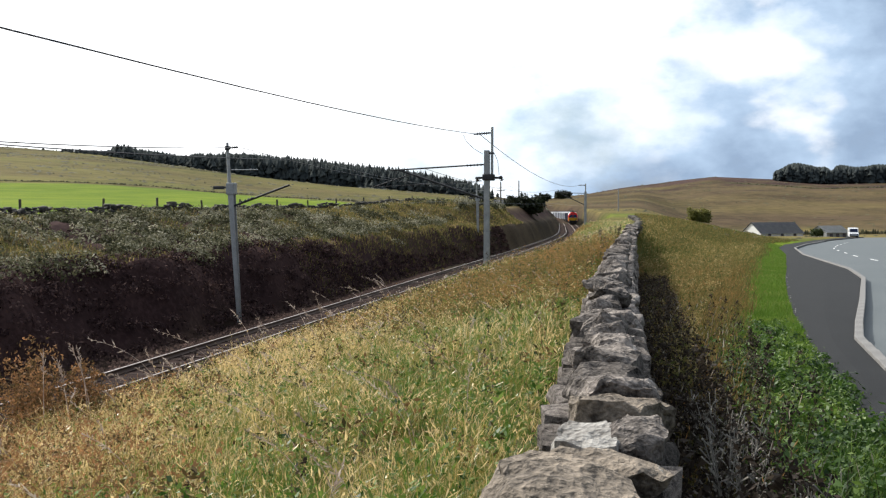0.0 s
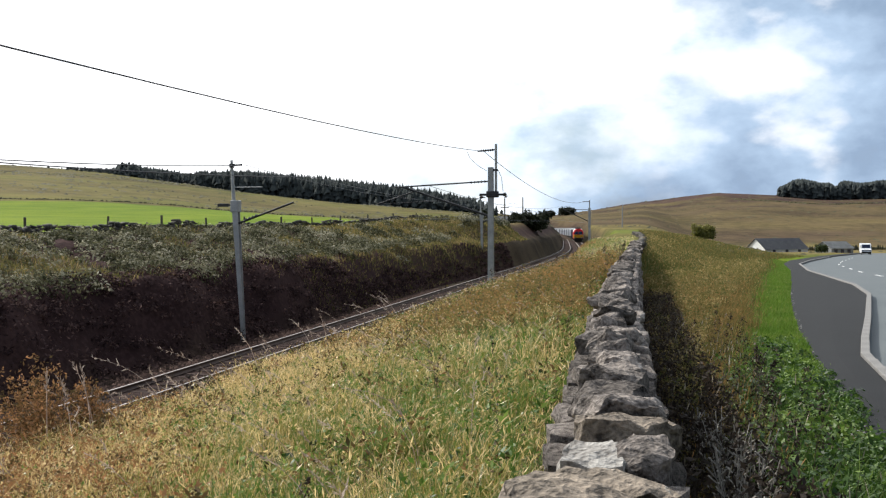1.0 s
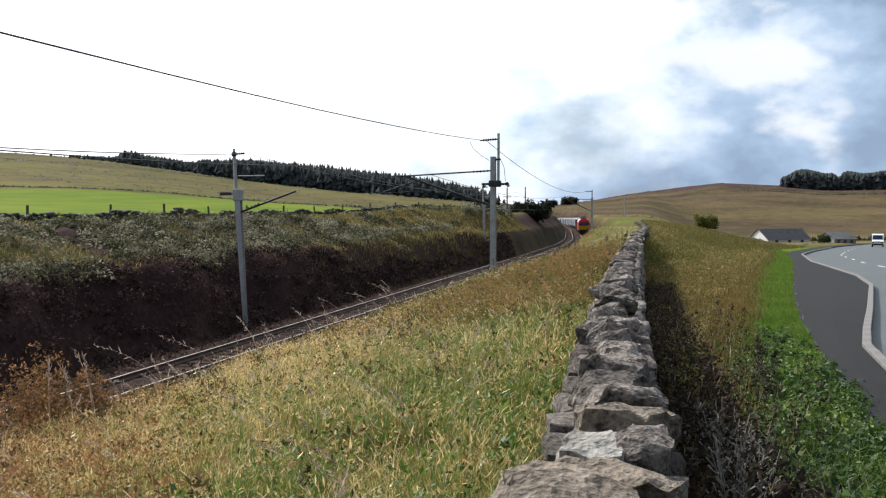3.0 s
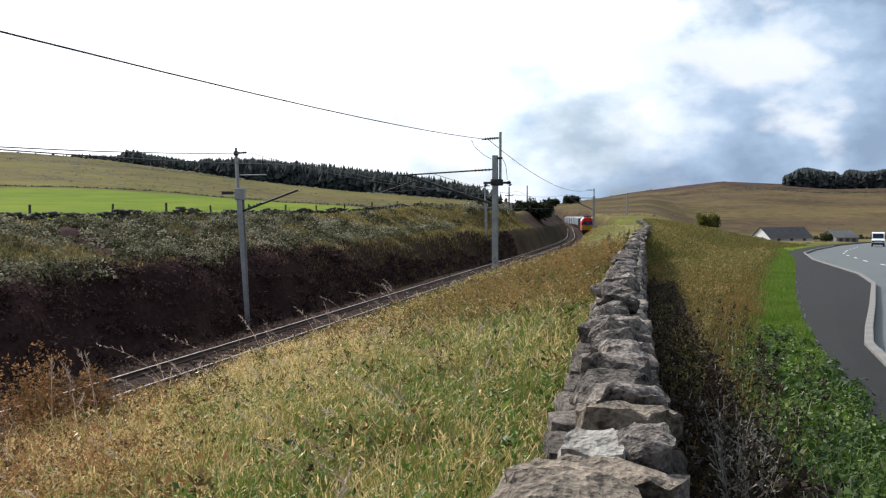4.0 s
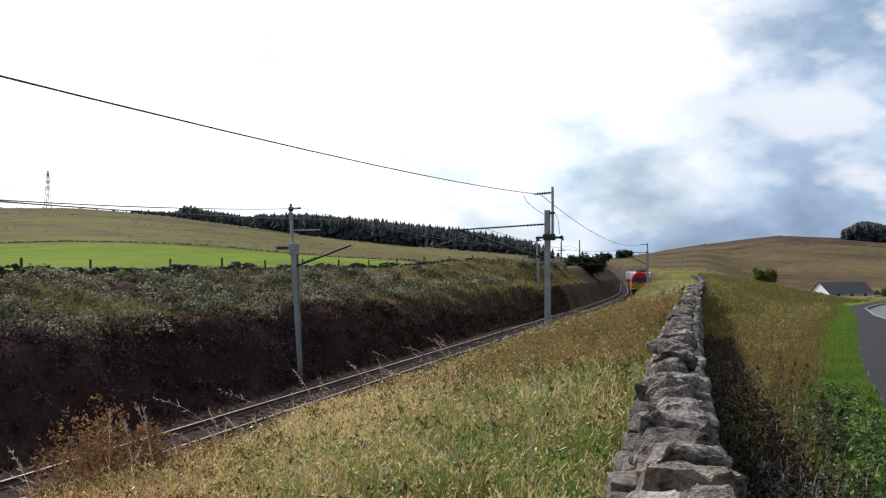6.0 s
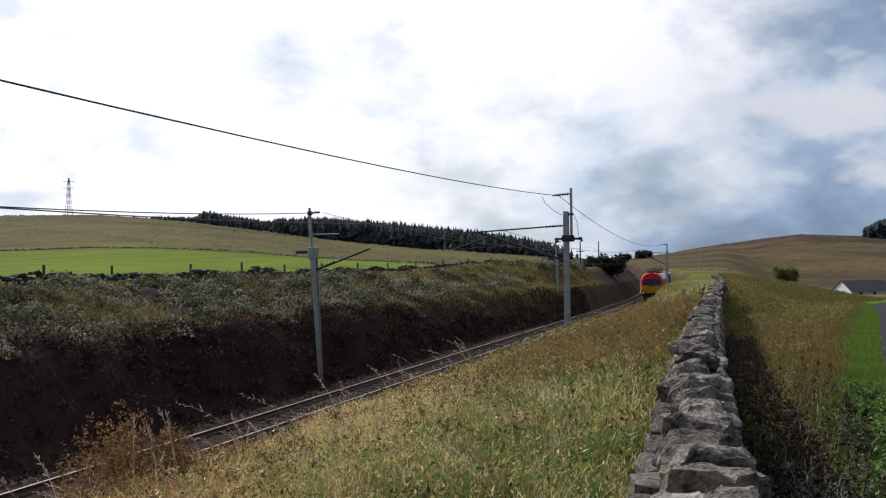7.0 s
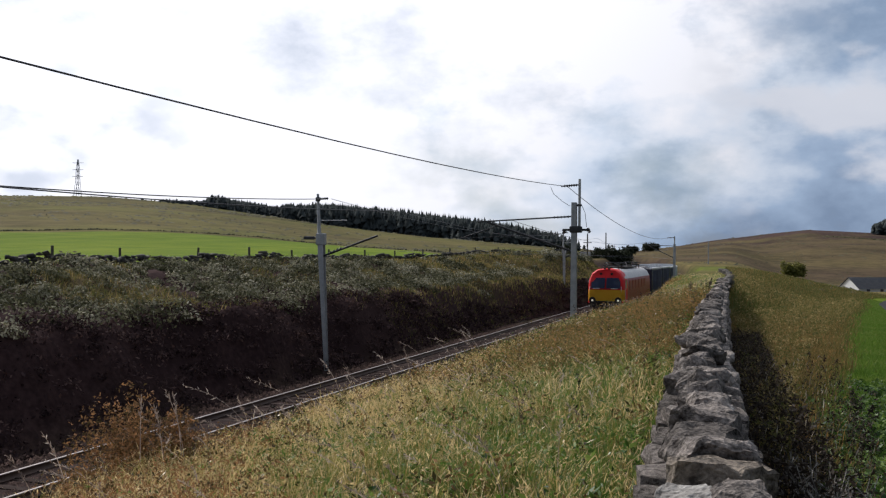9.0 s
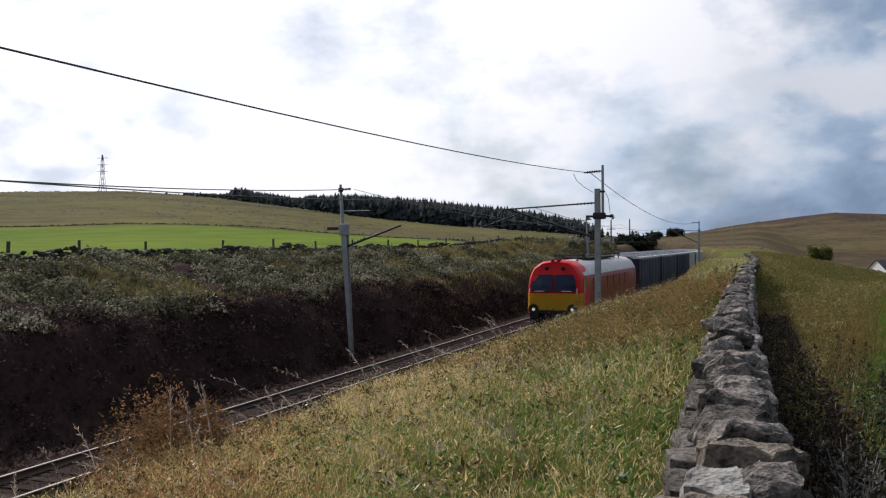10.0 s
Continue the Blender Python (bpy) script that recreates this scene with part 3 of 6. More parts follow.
# ---- railway ----
def sweep(name, l, profile, s0, s1, step, mat, parent=None, z0=0.0, jitter=0.0, label=""):
    """A profile (across, up) drawn along the railway."""
    ss = np.arange(s0, s1 + 0.01, step)
    k = len(profile)
    verts = []
    for s in ss:
        x, y, a = on_line(s, l)
        z = track_z(s) + z0
        for u, w in profile:
            j = random.uniform(-jitter, jitter) if jitter else 0
            verts.append((x + math.cos(a) * u, y - math.sin(a) * u, z + w + j))
    idx = np.arange(len(ss) * k).reshape(len(ss), k)
    faces = []
    for q in range(k - 1):
        faces.append(np.stack([idx[:-1, q], idx[:-1, q + 1], idx[1:, q + 1], idx[1:, q]], 1))
    ob = raw_mesh(name, verts, np.concatenate(faces), mat)
    ob.parent = parent
    if label:
        ob["label"] = label
    return ob


def railway():
    bed = sweep("ballast_bed", -GAP / 2, [(-5.0, -0.42), (-4.2, -0.26), (-3.2, -0.03), (-2.4, 0.03), (-1.7, 0.01), (-0.9, 0.02), (0, -0.02), (0.9, 0.02), (1.7, 0.01), (2.4, 0.03), (3.2, -0.03), (4.2, -0.26), (4.8, -0.42)],
                -60, 420, 0.8, M["ballast"], jitter=0.025)
    tagged(bed, "brown crushed stone ballast under two railway tracks", "ballast", kind="stuff")
    web = [(-0.075, 0.0), (-0.075, 0.012), (-0.010, 0.03), (-0.010, 0.11), (-0.036, 0.125), (-0.036, 0.150), (0.036, 0.150), (0.036, 0.125), (0.010, 0.11), (0.010, 0.03), (0.075, 0.012), (0.075, 0.0)]
    bm = bmesh.new()
    box(bm, (0, 0, 0), (2.5, 0.26, 0.16), bevel=0.02)
    for sx in (-1, 1):
        box(bm, (sx * 0.86, 0, 0.085), (0.12, 0.10, 0.03))
        box(bm, (sx * 0.62, 0, 0.085), (0.12, 0.10, 0.03))
    first = None
    for name, l in (("far", -GAP), ("near", 0.0)):
        track = empty("railway_track", "worn steel rails on sleepers in brown ballast", "railway track", "tracks of the line")
        for side in (-1, 1):
            r = sweep("rail", l + side * 0.7525, web, -60, 420, 1.5, M["rail"], track, z0=RAIL_TOP - 0.152)
            sweep("railhead", l + side * 0.7525, [(-0.034, 0), (-0.026, 0.004), (0.026, 0.004), (0.034, 0)], -60, 420, 1.5, M["railhead"], r, z0=RAIL_TOP - 0.001, label="shiny worn running surface")
        rest = []
        for k in range(-30, 420):
            s = k * 0.66
            x, y, a = on_line(s, l)
            m = Matrix.Translation((x, y, track_z(s) - 0.036)) @ Matrix.Rotation(-a + random.uniform(-0.006, 0.006), 4, "Z")
            if 14 <= s <= 90:
                if first is None:
                    first = part("sleeper", bm, M["sleeper"], track)
                    ob = first
                else:
                    ob = new("sleeper", first.data)
                    ob.parent = track
                ob.matrix_basis = m
            else:
                rest.append(m)
        base = [(sx * 1.25, sy * 0.13, sz * 0.08) for sz in (-1, 1) for sy in (-1, 1) for sx in (-1, 1)]
        quads = [(0, 1, 3, 2), (4, 6, 7, 5), (0, 4, 5, 1), (1, 5, 7, 3), (3, 7, 6, 2), (2, 6, 4, 0)]
        vs, fs = [], []
        for m in rest:
            o = len(vs)
            vs += [tuple(m @ Vector(v)) for v in base]
            fs += [tuple(o + q for q in f) for f in quads]
        ob = raw_mesh("sleepers", vs, fs, M["sleeper"])
        ob.parent = track
        tagged(ob, kind="stuff")


railway()


def loose_ballast():
    """Single stones lying over the ballast where the rails are seen best."""
    rng = np.random.default_rng(9)
    n = 30000
    s = 6 + 66 * rng.random(n) ** 1.3
    l = rng.uniform(-6.2, 2.4, n)
    x = -11.07 + U0[0] * s + math.cos(SLOPE) * l
    y = U0[1] * s - math.sin(SLOPE) * l
    base = np.array([[1, 0, -0.2], [-0.5, 0.85, -0.3], [-0.5, -0.85, -0.25], [0.1, 0.1, 0.75]])
    tri = np.array([[0, 1, 3], [1, 2, 3], [2, 0, 3]])
    a = rng.uniform(0, 6.28, n)
    sz = rng.uniform(0.026, 0.07, n)
    ca, sa = np.cos(a), np.sin(a)
    bx, by, bz = base[:, 0], base[:, 1], base[:, 2]
    V = np.stack([x[:, None] + sz[:, None] * (ca[:, None] * bx - sa[:, None] * by), y[:, None] + sz[:, None] * (sa[:, None] * bx + ca[:, None] * by), 0.02 + np.where(np.abs(l + 1.7) > 3.6, -0.12, np.where((np.abs(np.abs(l) - 0.75) < 0.2) | (np.abs(np.abs(l + GAP) - 0.75) < 0.2), -0.06, 0))[:, None] + sz[:, None] * bz], 2).reshape(-1, 3)
    F = (np.arange(n)[:, None, None] * 4 + tri[None]).reshape(-1, 3)
    tagged(raw_mesh("ballast_stones", V, F, M["ballast_stone"]), "loose brown ballast stones between the rails", "ballast", kind="stuff")


loose_ballast()


# ---- overhead line ----
def insulator(bm, a, b, r=0.075, n=5):
    a, b = Vector(a), Vector(b)
    tube(bm, [a, b], 0.03, 8)
    for k in range(n):
        c = a.lerp(b, (k + 0.5) / n)
        disc(bm, c, (b - a).normalized(), r, 0.03, 12)


def pole_mesh(h, w0, w1, lean=0.0):
    """A tapered broad-flange post: two flanges and a web."""
    bm = bmesh.new()
    for c, s in (((0, 0.5), (1, 0.12)), ((0, -0.5), (1, 0.12)), ((0, 0), (0.14, 1))):
        lo, hi = [], []
        for sx, sy in ((-1, -1), (1, -1), (1, 1), (-1, 1)):
            lo.append(bm.verts.new(((c[0] + sx * s[0] / 2) * w0, (c[1] + sy * s[1] / 2) * w0, 0)))
            hi.append(bm.verts.new(((c[0] + sx * s[0] / 2) * w1 + lean * h, (c[1] + sy * s[1] / 2) * w1, h)))
        for k in range(4):
            bm.faces.new((lo[k], lo[(k + 1) % 4], hi[(k + 1) % 4], hi[k]))
        bm.faces.new(hi); bm.faces.new(lo[::-1])
    return bm


def mast_near(s, l, scale=1.0, full=True):
    """A mast beside the nearer track; its local -x points at the rails."""
    x, y, a = on_line(s, l)
    z = height1(x, y)
    low = min(z, 0.0) - 0.3
    mast = empty("catenary_mast", "grey galvanised overhead line mast with a bracket arm over the track", "mast", "masts of the overhead line",
                 Matrix.Translation((x, y, track_z(s))) @ Matrix.Rotation(-a, 4, "Z"))
    bm = pole_mesh((7.38 if full else 6.4) - low, 0.265, 0.235)
    bmesh.ops.translate(bm, vec=(0, 0, low), verts=bm.verts)
    part("post", bm, M["galv"], mast)
    if not full:
        bm = bmesh.new()
        tube(bm, [(0.0, 0, 5.9), (0.0, 0, 7.25)], 0.065)
        part("upper_post", bm, M["galv"], mast)
        bm = bmesh.new()
        insulator(bm, (-0.05, 0, 7.1), (-0.75, 0, 7.08))
        part("insulator", bm, M["porcelain"], mast)
        bm = bmesh.new()
        tube(bm, [(0, 0, 6.2), (-3.2, 0, 6.3)], 0.035); tube(bm, [(-2.9, 0, 6.28), (0, 0, 4.9)], 0.045)
        part("bracket_arm", bm, M["steel_dark"], mast)
        return mast
    bm = bmesh.new()
    tube(bm, [(0.24, 0, 6.0), (0.24, 0, 8.45)], 0.062, 10)
    part("upper_post", bm, M["galv"], mast, "slim tube clamped beside the post")
    for p, q in (((0.10, 0, 6.12), (1.25, 0.20, 0.10)), ((0.12, 0, 7.25), (0.42, 0.12, 0.10))):
        bm = bmesh.new()
        box(bm, p, q, bevel=0.02)
        part("clamp", bm, M["steel_dark"], mast)
    bm = bmesh.new()
    box(bm, (0.08, 0, 6.14), (0.55, 0.40, 0.30), bevel=0.06)
    part("collar", bm, M["steel_dark"], mast)
    for p, q, r in (((0.60, 0, 6.20), (0.72, 0, 5.98), 0.09), ((-0.38, 0, 5.98), (-0.52, 0, 6.14), 0.07)):
        bm = bmesh.new()
        insulator(bm, p, q, r, 3)
        part("insulator", bm, M["porcelain"], mast)
    bm = bmesh.new()
    insulator(bm, (0.14, 0, 8.18), (-0.50, 0, 8.14), 0.065, 6)
    tube(bm, [(0.24, 0, 8.19), (-0.62, 0, 8.13)], 0.034)
    part("feeder_insulator", bm, M["steel_dark"], mast)
    bm = bmesh.new()
    tube(bm, [(-0.05, 0, 6.74), (-4.60, 0, 6.50)], 0.036)
    insulator(bm, (-0.2, 0, 6.73), (-1.0, 0, 6.69), 0.06, 5)
    part("top_tie", bm, M["steel_dark"], mast)
    bm = bmesh.new()
    tube(bm, [(-4.15, 0, 6.50), (-0.05, 0, 5.12)], 0.050)
    insulator(bm, (-0.95, 0, 5.43), (-0.2, 0, 5.17), 0.085, 5)
    part("cantilever_strut", bm, M["steel_dark"], mast)
    bm = bmesh.new()
    tube(bm, [(-3.6, 0, 6.32), (-5.5, 0.2, 5.72)], 0.028); tube(bm, [(-4.35, 0, 6.5), (-4.35, 0, 6.1)], 0.02)
    tube(bm, [(-5.5, 0.2, 5.72), (-0.6, 0.1, 5.95)], 0.014)
    part("registration_arm", bm, M["steel_dark"], mast)
    for pts in ([(-1.15, 0.2, 8.12), (-1.0, 0.2, 7.8), (-0.6, 0.15, 7.45), (-0.2, 0.05, 7.22)], [(0.32, 0, 7.3), (0.50, 0, 6.9), (0.57, 0, 6.25)]):
        bm = bmesh.new()
        tube(bm, pts, 0.012)
        part("jumper_cable", bm, M["wire"], mast)
    return mast


def mast_far(s, l, lean, arm=True):
    """A mast beyond the far track; its local +x points at the rails."""
    x, y, a = on_line(s, l)
    mast = empty("catenary_mast", "grey leaning overhead line mast at the foot of the cutting", "mast", "masts of the overhead line",
                 Matrix.Translation((x, y, track_z(s) - 0.1)) @ Matrix.Rotation(-a, 4, "Z"))
    bm = pole_mesh(5.85, 0.14, 0.25, lean)
    part("post", bm, M["galv"], mast)
    bm = bmesh.new()
    box(bm, (lean * 5.65, 0, 5.65), (0.38, 0.32, 0.5), bevel=0.04)
    part("sleeve", bm, M["galv"], mast)
    bm = bmesh.new()
    tube(bm, [(lean * 5.5 - 0.08, 0, 5.5), (lean * 7.4 - 0.08, 0, 7.6)], [0.09, 0.055], 10)
    part("upper_post", bm, M["galv"], mast, "slim tube clamped to the post")
    tx = lean * 7.3 - 0.08
    bm = bmesh.new()
    insulator(bm, (tx, 0, 7.38), (tx + 0.48, 0, 7.40), 0.055, 5)
    tube(bm, [(tx, 0, 7.28), (tx, 0, 7.45)], 0.11, 8)
    part("feeder_insulator", bm, M["steel_dark"], mast)
    bm = bmesh.new()
    tube(bm, [(lean * 5, 0, 5.68), (lean * 5 - 0.75, 0, 5.75)], 0.035)
    box(bm, (lean * 5 - 0.6, 0, 5.7), (0.5, 0.12, 0.14), bevel=0.02)
    part("back_stay", bm, M["steel_dark"], mast)
    bm = bmesh.new()
    tube(bm, [(lean * 4.9, 0, 4.9), (2.3, 0, 5.80)], 0.045)
    insulator(bm, (0.1, 0, 5.05), (0.7, 0, 5.27), 0.075, 4)
    part("cantilever_strut", bm, M["steel_dark"], mast)
    bm = bmesh.new()
    tube(bm, [(lean * 6, 0, 6.45), (0.9, 0, 6.45)], 0.022)
    part("top_tie", bm, M["galv"], mast)
    return mast


MAST_S = 46.2
mast_near(MAST_S, 3.05)
mast_near(108.0, 3.05, full=False)
for s, lean in ((40.2, -0.054), (95.5, -0.01)):
    mast_far(s, -GAP - 3.15, lean)


def wire(name, a, b, sag, r, label, n=24):
    bm = bmesh.new()
    a, b = Vector(a), Vector(b)
    pts = []
    for k in range(n + 1):
        f = k / n
        p = a.lerp(b, f)
        p.z -= 4 * sag * f * (1 - f)
        pts.append(p)
    tube(bm, pts, r, 5)
    return tagged(part(name, bm, M["wire"]), label, "wire", "wires of the overhead line")


def at_line(s, l, z):
    x, y, _ = on_line(s, l)
    return (x, y, z + track_z(s))


feed = "thin dark feeder wire sagging between masts"
wire("feeder_wire", at_line(MAST_S, 2.55, 8.14), at_line(-41.0, 2.55, 8.24), 1.14, 0.015, feed)
wire("feeder_wire", at_line(MAST_S, 2.7, 8.14), at_line(108.0, 2.4, 7.08), 0.9, 0.016, feed)
fl = -GAP - 3.2
wire("feeder_wire", at_line(40.2, fl - 0.1, 7.28), at_line(-12.0, fl, 7.2), 0.85, 0.018, feed)
wire("feeder_wire", at_line(40.2, fl + 0.2, 7.28), at_line(95.5, fl + 0.4, 7.28), 0.8, 0.012, feed)
spans = [(-GAP, s0, s1) for s0, s1 in ((-12, 40.2), (40.2, 95.5), (95.5, 147.0))] + [(0.0, MAST_S, 108.0), (0.0, 108.0, 160.0)]
for l, s0, s1 in spans:
    wire("messenger_wire", at_line(s0, l, 6.6 if l == 0 else 6.75), at_line(s1, l, 6.6 if l == 0 else 6.75), 0.62, 0.012 if s0 > 0 else 0.016, "thin messenger wire over the track")
    if s0 > 0:
        wire("contact_wire", at_line(s0, l, 5.05), at_line(s1, l, 5.05), 0.02, 0.007, "thin contact wire over the track")


# ---- drystone wall ----
def rock(size, points, seed, power=0.35, rough=0.0):
    """An angular stone: the hull of points on a rough, skewed block, chipped where it is seen close by."""
    rng = random.Random(seed)
    bm = bmesh.new()
    sk, ta = rng.uniform(-0.25, 0.25), rng.uniform(-0.3, 0.3)
    for _ in range(points):
        v = Vector((rng.gauss(0, 1), rng.gauss(0, 1), rng.gauss(0, 1))).normalized()
        v = Vector([math.copysign(abs(c) ** power, c) for c in v])
        k = rng.uniform(0.74, 1.0)
        bm.verts.new(((v.x * (1 + ta * v.y * 0.5) + sk * v.y) * size[0] / 2 * k, v.y * size[1] / 2 * k, (v.z + 0.22 * sk * v.x) * size[2] / 2 * rng.uniform(0.75, 1.0)))
    bmesh.ops.convex_hull(bm, input=bm.verts)
    bmesh.ops.delete(bm, geom=[v for v in bm.verts if not v.link_faces], context="VERTS")
    if rough:
        bmesh.ops.subdivide_edges(bm, edges=bm.edges[:], cuts=3, use_grid_fill=True)
        bmesh.ops.triangulate(bm, faces=bm.faces[:])
        for v in bm.verts:
            q = v.co * 9.0 + Vector((seed * 1.7, 0, 0))
            v.co += noise.noise_vector(q) * rough + noise.noise_vector(q * 3.1) * rough * 0.5 + v.co.normalized() * noise.noise(q * 0.6) * rough
            v.co.z += 0.35 * rough * math.sin(v.co.x * 25 + v.co.y * 60 + seed)
    return bm


def wall_frame(y, off, z):
    a = math.atan(0.198)
    return Vector((wall_x(y) + math.cos(a) * off, y - math.sin(a) * off, z)), a


WALL_TOP = 4.06


def drystone_wall():
    wall = empty("drystone_wall", "old grey drystone wall of rough flat stones with lichen", "wall")
    wall["kind"] = "structure"
    rng = random.Random(5)
    # filling
    bm = bmesh.new()
    ring = []
    for y in np.arange(2.46, 46, 1.0):
        row = []
        for off, z in ((-0.15, 2.4), (-0.11, WALL_TOP - 0.25), (0.11, WALL_TOP - 0.25), (0.13, 2.2)):
            p, _ = wall_frame(y, off, z - (0.12 if y > 25 else 0))
            row.append(bm.verts.new(p))
        ring.append(row)
    for a, b in zip(ring, ring[1:]):
        for k in range(3):
            bm.faces.new((a[k], b[k], b[k + 1], a[k + 1]))
    bm.faces.new(ring[0])
    part("core", bm, M["core"], wall)
    # top stones: the first ones each with their own size
    tops = [(2.70, 0.54, 0.52, 0.18, -0.10, 3), (3.08, 0.44, 0.30, 0.12, 0.0, -4), (3.44, 0.32, 0.36, 0.24, -0.06, -10), (3.48, 0.26, 0.34, 0.17, 0.13, 5), (3.86, 0.46, 0.40, 0.18, 0.04, -8),
            (4.22, 0.44, 0.42, 0.12, 0.03, -12), (4.62, 0.46, 0.44, 0.18, 0.0, 2), (5.04, 0.42, 0.40, 0.16, 0.02, -10), (5.40, 0.45, 0.42, 0.2, -0.01, -6)]
    y = 5.8
    while y < 25:
        ln = rng.uniform(0.20, 0.40)
        tops.append((y, rng.uniform(0.22, 0.42), ln, rng.uniform(0.10, 0.26), rng.uniform(-0.08, 0.05), rng.uniform(-30, 6)))
        y += ln * rng.uniform(0.82, 1.0)
    while y < 45:
        ln = rng.uniform(0.25, 0.45)
        tops.append((y, rng.uniform(0.25, 0.5), ln, rng.uniform(0.1, 0.24), rng.uniform(-0.08, 0.08), rng.uniform(-20, 20)))
        y += ln * rng.uniform(0.8, 1.1)
    for k, (y, w, ln, th, off, tilt) in enumerate(tops):
        p, a = wall_frame(y, off, WALL_TOP - th / 2 + rng.uniform(-0.05, 0.03) - (0.08 if y > 25 else 0))
        ob = part("stone", rock((w * (1.06 if k < 3 else 0.98), ln * 1.22, th * 1.25), 34, 100 + k, 0.7 if k == 0 else 0.58, 0.021 if k < 34 else 0.0), M["stone_pale"] if k == 2 else (M["stone_brown"] if k in (0, 1, 4) else M["stone"]), wall)
        ob.matrix_basis = Matrix.Translation(p) @ Matrix.Rotation(-a + rng.uniform(-0.3, 0.3) * (0.4 if k < 3 else 1), 4, "Z") @ Matrix.Rotation(radians(tilt), 4, "X") @ Matrix.Rotation(rng.uniform(-0.2, 0.2) * (0.3 if k < 3 else 1), 4, "Y")
    # small packing stones under the top
    kinds = [part("stone", rock((1, 1, 1), 22, 700 + k, 0.4), M["stone"], wall) for k in range(14)]
    used = [False] * 14
    far_v, far_f = [], []
    for side in (-1, 1):
        for course in range(7):
            y = 2.42 + rng.uniform(0, 0.2)
            zc = WALL_TOP - 0.20 - course * 0.135
            if side < 0 and course > 4:
                continue
            while y < 26:
                ln, hh = rng.uniform(0.18, 0.42), rng.uniform(0.11, 0.17)
                off = side * (0.155 + (0.022 if side < 0 else 0.010) * course + rng.uniform(-0.02, 0.025))
                p, a = wall_frame(y + ln / 2, off, zc + rng.uniform(-0.02, 0.02))
                m = (Matrix.Translation(p) @ Matrix.Rotation(-a + rng.uniform(-0.12, 0.12), 4, "Z") @ Matrix.Rotation(rng.uniform(-0.10, 0.10), 4, "X")
                     @ Matrix.Diagonal((0.24, ln * 1.02, hh, 1)))
                k = rng.randrange(14)
                if y < (9.0 if side < 0 else 7.0):
                    ob = kinds[k] if not used[k] else new("stone", kinds[k].data)
                    used[k] = True
                    ob.parent = wall
                    ob.matrix_basis = m
                else:
                    o = len(far_v)
                    me = kinds[k].data
                    far_v += [tuple(m @ v.co) for v in me.vertices]
                    far_f += [tuple(o + i for i in q.vertices) for q in me.polygons if len(q.vertices) == 3]
                y += ln * 0.97
    ob = raw_mesh("stones", far_v, far_f, M["stone"])
    ob.parent = wall
    tagged(ob, kind="stuff")


# ---- road ----
def strip(name, rows, mat, label, category, lift=0.0, thick=0.25, sub=6):
    """A paved surface between two edges; rows are (left x, y, right x, y)."""
    fine = []
    for a, b in zip(rows, rows[1:]):
        for k in range(sub):
            fine.append([u + (v - u) * k / sub for u, v in zip(a, b)])
    fine.append(rows[-1])
    bm = bmesh.new()
    ring = []
    for xl, yl, xr, yr in fine:
        zl, zr = 2.77 - 0.0235 * yl + lift, 2.77 - 0.0235 * yr + lift
        ring.append([bm.verts.new(v) for v in ((xl, yl, zl - thick), (xl, yl, zl), ((xl + xr) / 2, (yl + yr) / 2, (zl + zr) / 2 + 0.02), (xr, yr, zr), (xr, yr, zr - thick))])
    for a, b in zip(ring, ring[1:]):
        for k in range(4):
            bm.faces.new((a[k], a[k + 1], b[k + 1], b[k]))
    return tagged(part(name, bm, mat), label, category, kind="structure")


def roads():
    strip("pavement", FOOT, M["asphalt"], "dark asphalt footway with a pale kerb", "pavement", 0.09)
    rows = [(r[2] + 0.12, r[3], r[2] + 7.0 + 0.02 * r[3], r[3] - 2.0) for r in FOOT]
    strip("road", rows, M["road"], "pale grey rural road curving away", "road", -0.04)
    # kerb stones
    pts = []
    for a, b in zip(FOOT, FOOT[1:]):
        n = max(1, int(math.hypot(b[2] - a[2], b[3] - a[3]) / 0.92))
        pts += [(a[2] + (b[2] - a[2]) * k / n, a[3] + (b[3] - a[3]) * k / n) for k in range(n)]
    kerb = empty("kerb", "pale concrete kerb along the footway", "kerb")
    kerb["kind"] = "structure"
    bm = bmesh.new()
    box(bm, (0, 0, 0), (0.16, 0.90, 0.30), bevel=0.02)
    first, k = None, 0
    for (x0, y0), (x1, y1) in zip(pts, pts[1:]):
        if y0 < 6 or y0 > 150:
            continue
        d = math.hypot(x1 - x0, y1 - y0)
        if first is None:
            first = part("kerbstone", bm, M["kerb"], kerb)
            ob = first
        else:
            ob = new("kerbstone", first.data)
            ob.parent = kerb
        y = (y0 + y1) / 2
        ob.matrix_basis = Matrix.Translation(((x0 + x1) / 2 + 0.06, y, 2.77 - 0.0235 * y + 0.0)) @ Matrix.Rotation(-math.atan2(x1 - x0, y1 - y0), 4, "Z") @ Matrix.Diagonal((1.0, d / 0.92, 1, 1))
    # broken centre line
    bm = bmesh.new()
    for k in range(14):
        y = 26 + k * 9.0
        f = np.interp(y, [r[3] for r in FOOT], [r[2] for r in FOOT])
        g = np.interp(y + 3, [r[3] for r in FOOT], [r[2] for r in FOOT])
        z = 2.77 - 0.0235 * y - 0.01
        q = [bm.verts.new(v) for v in ((f + 3.9, y, z), (f + 4.05, y, z), (g + 4.05, y + 3, z - 0.07), (g + 3.9, y + 3, z - 0.07))]
        bm.faces.new(q)
    tagged(part("road_marking", bm, M["line"]), "white broken centre line painted on the road", "road marking", kind="structure")


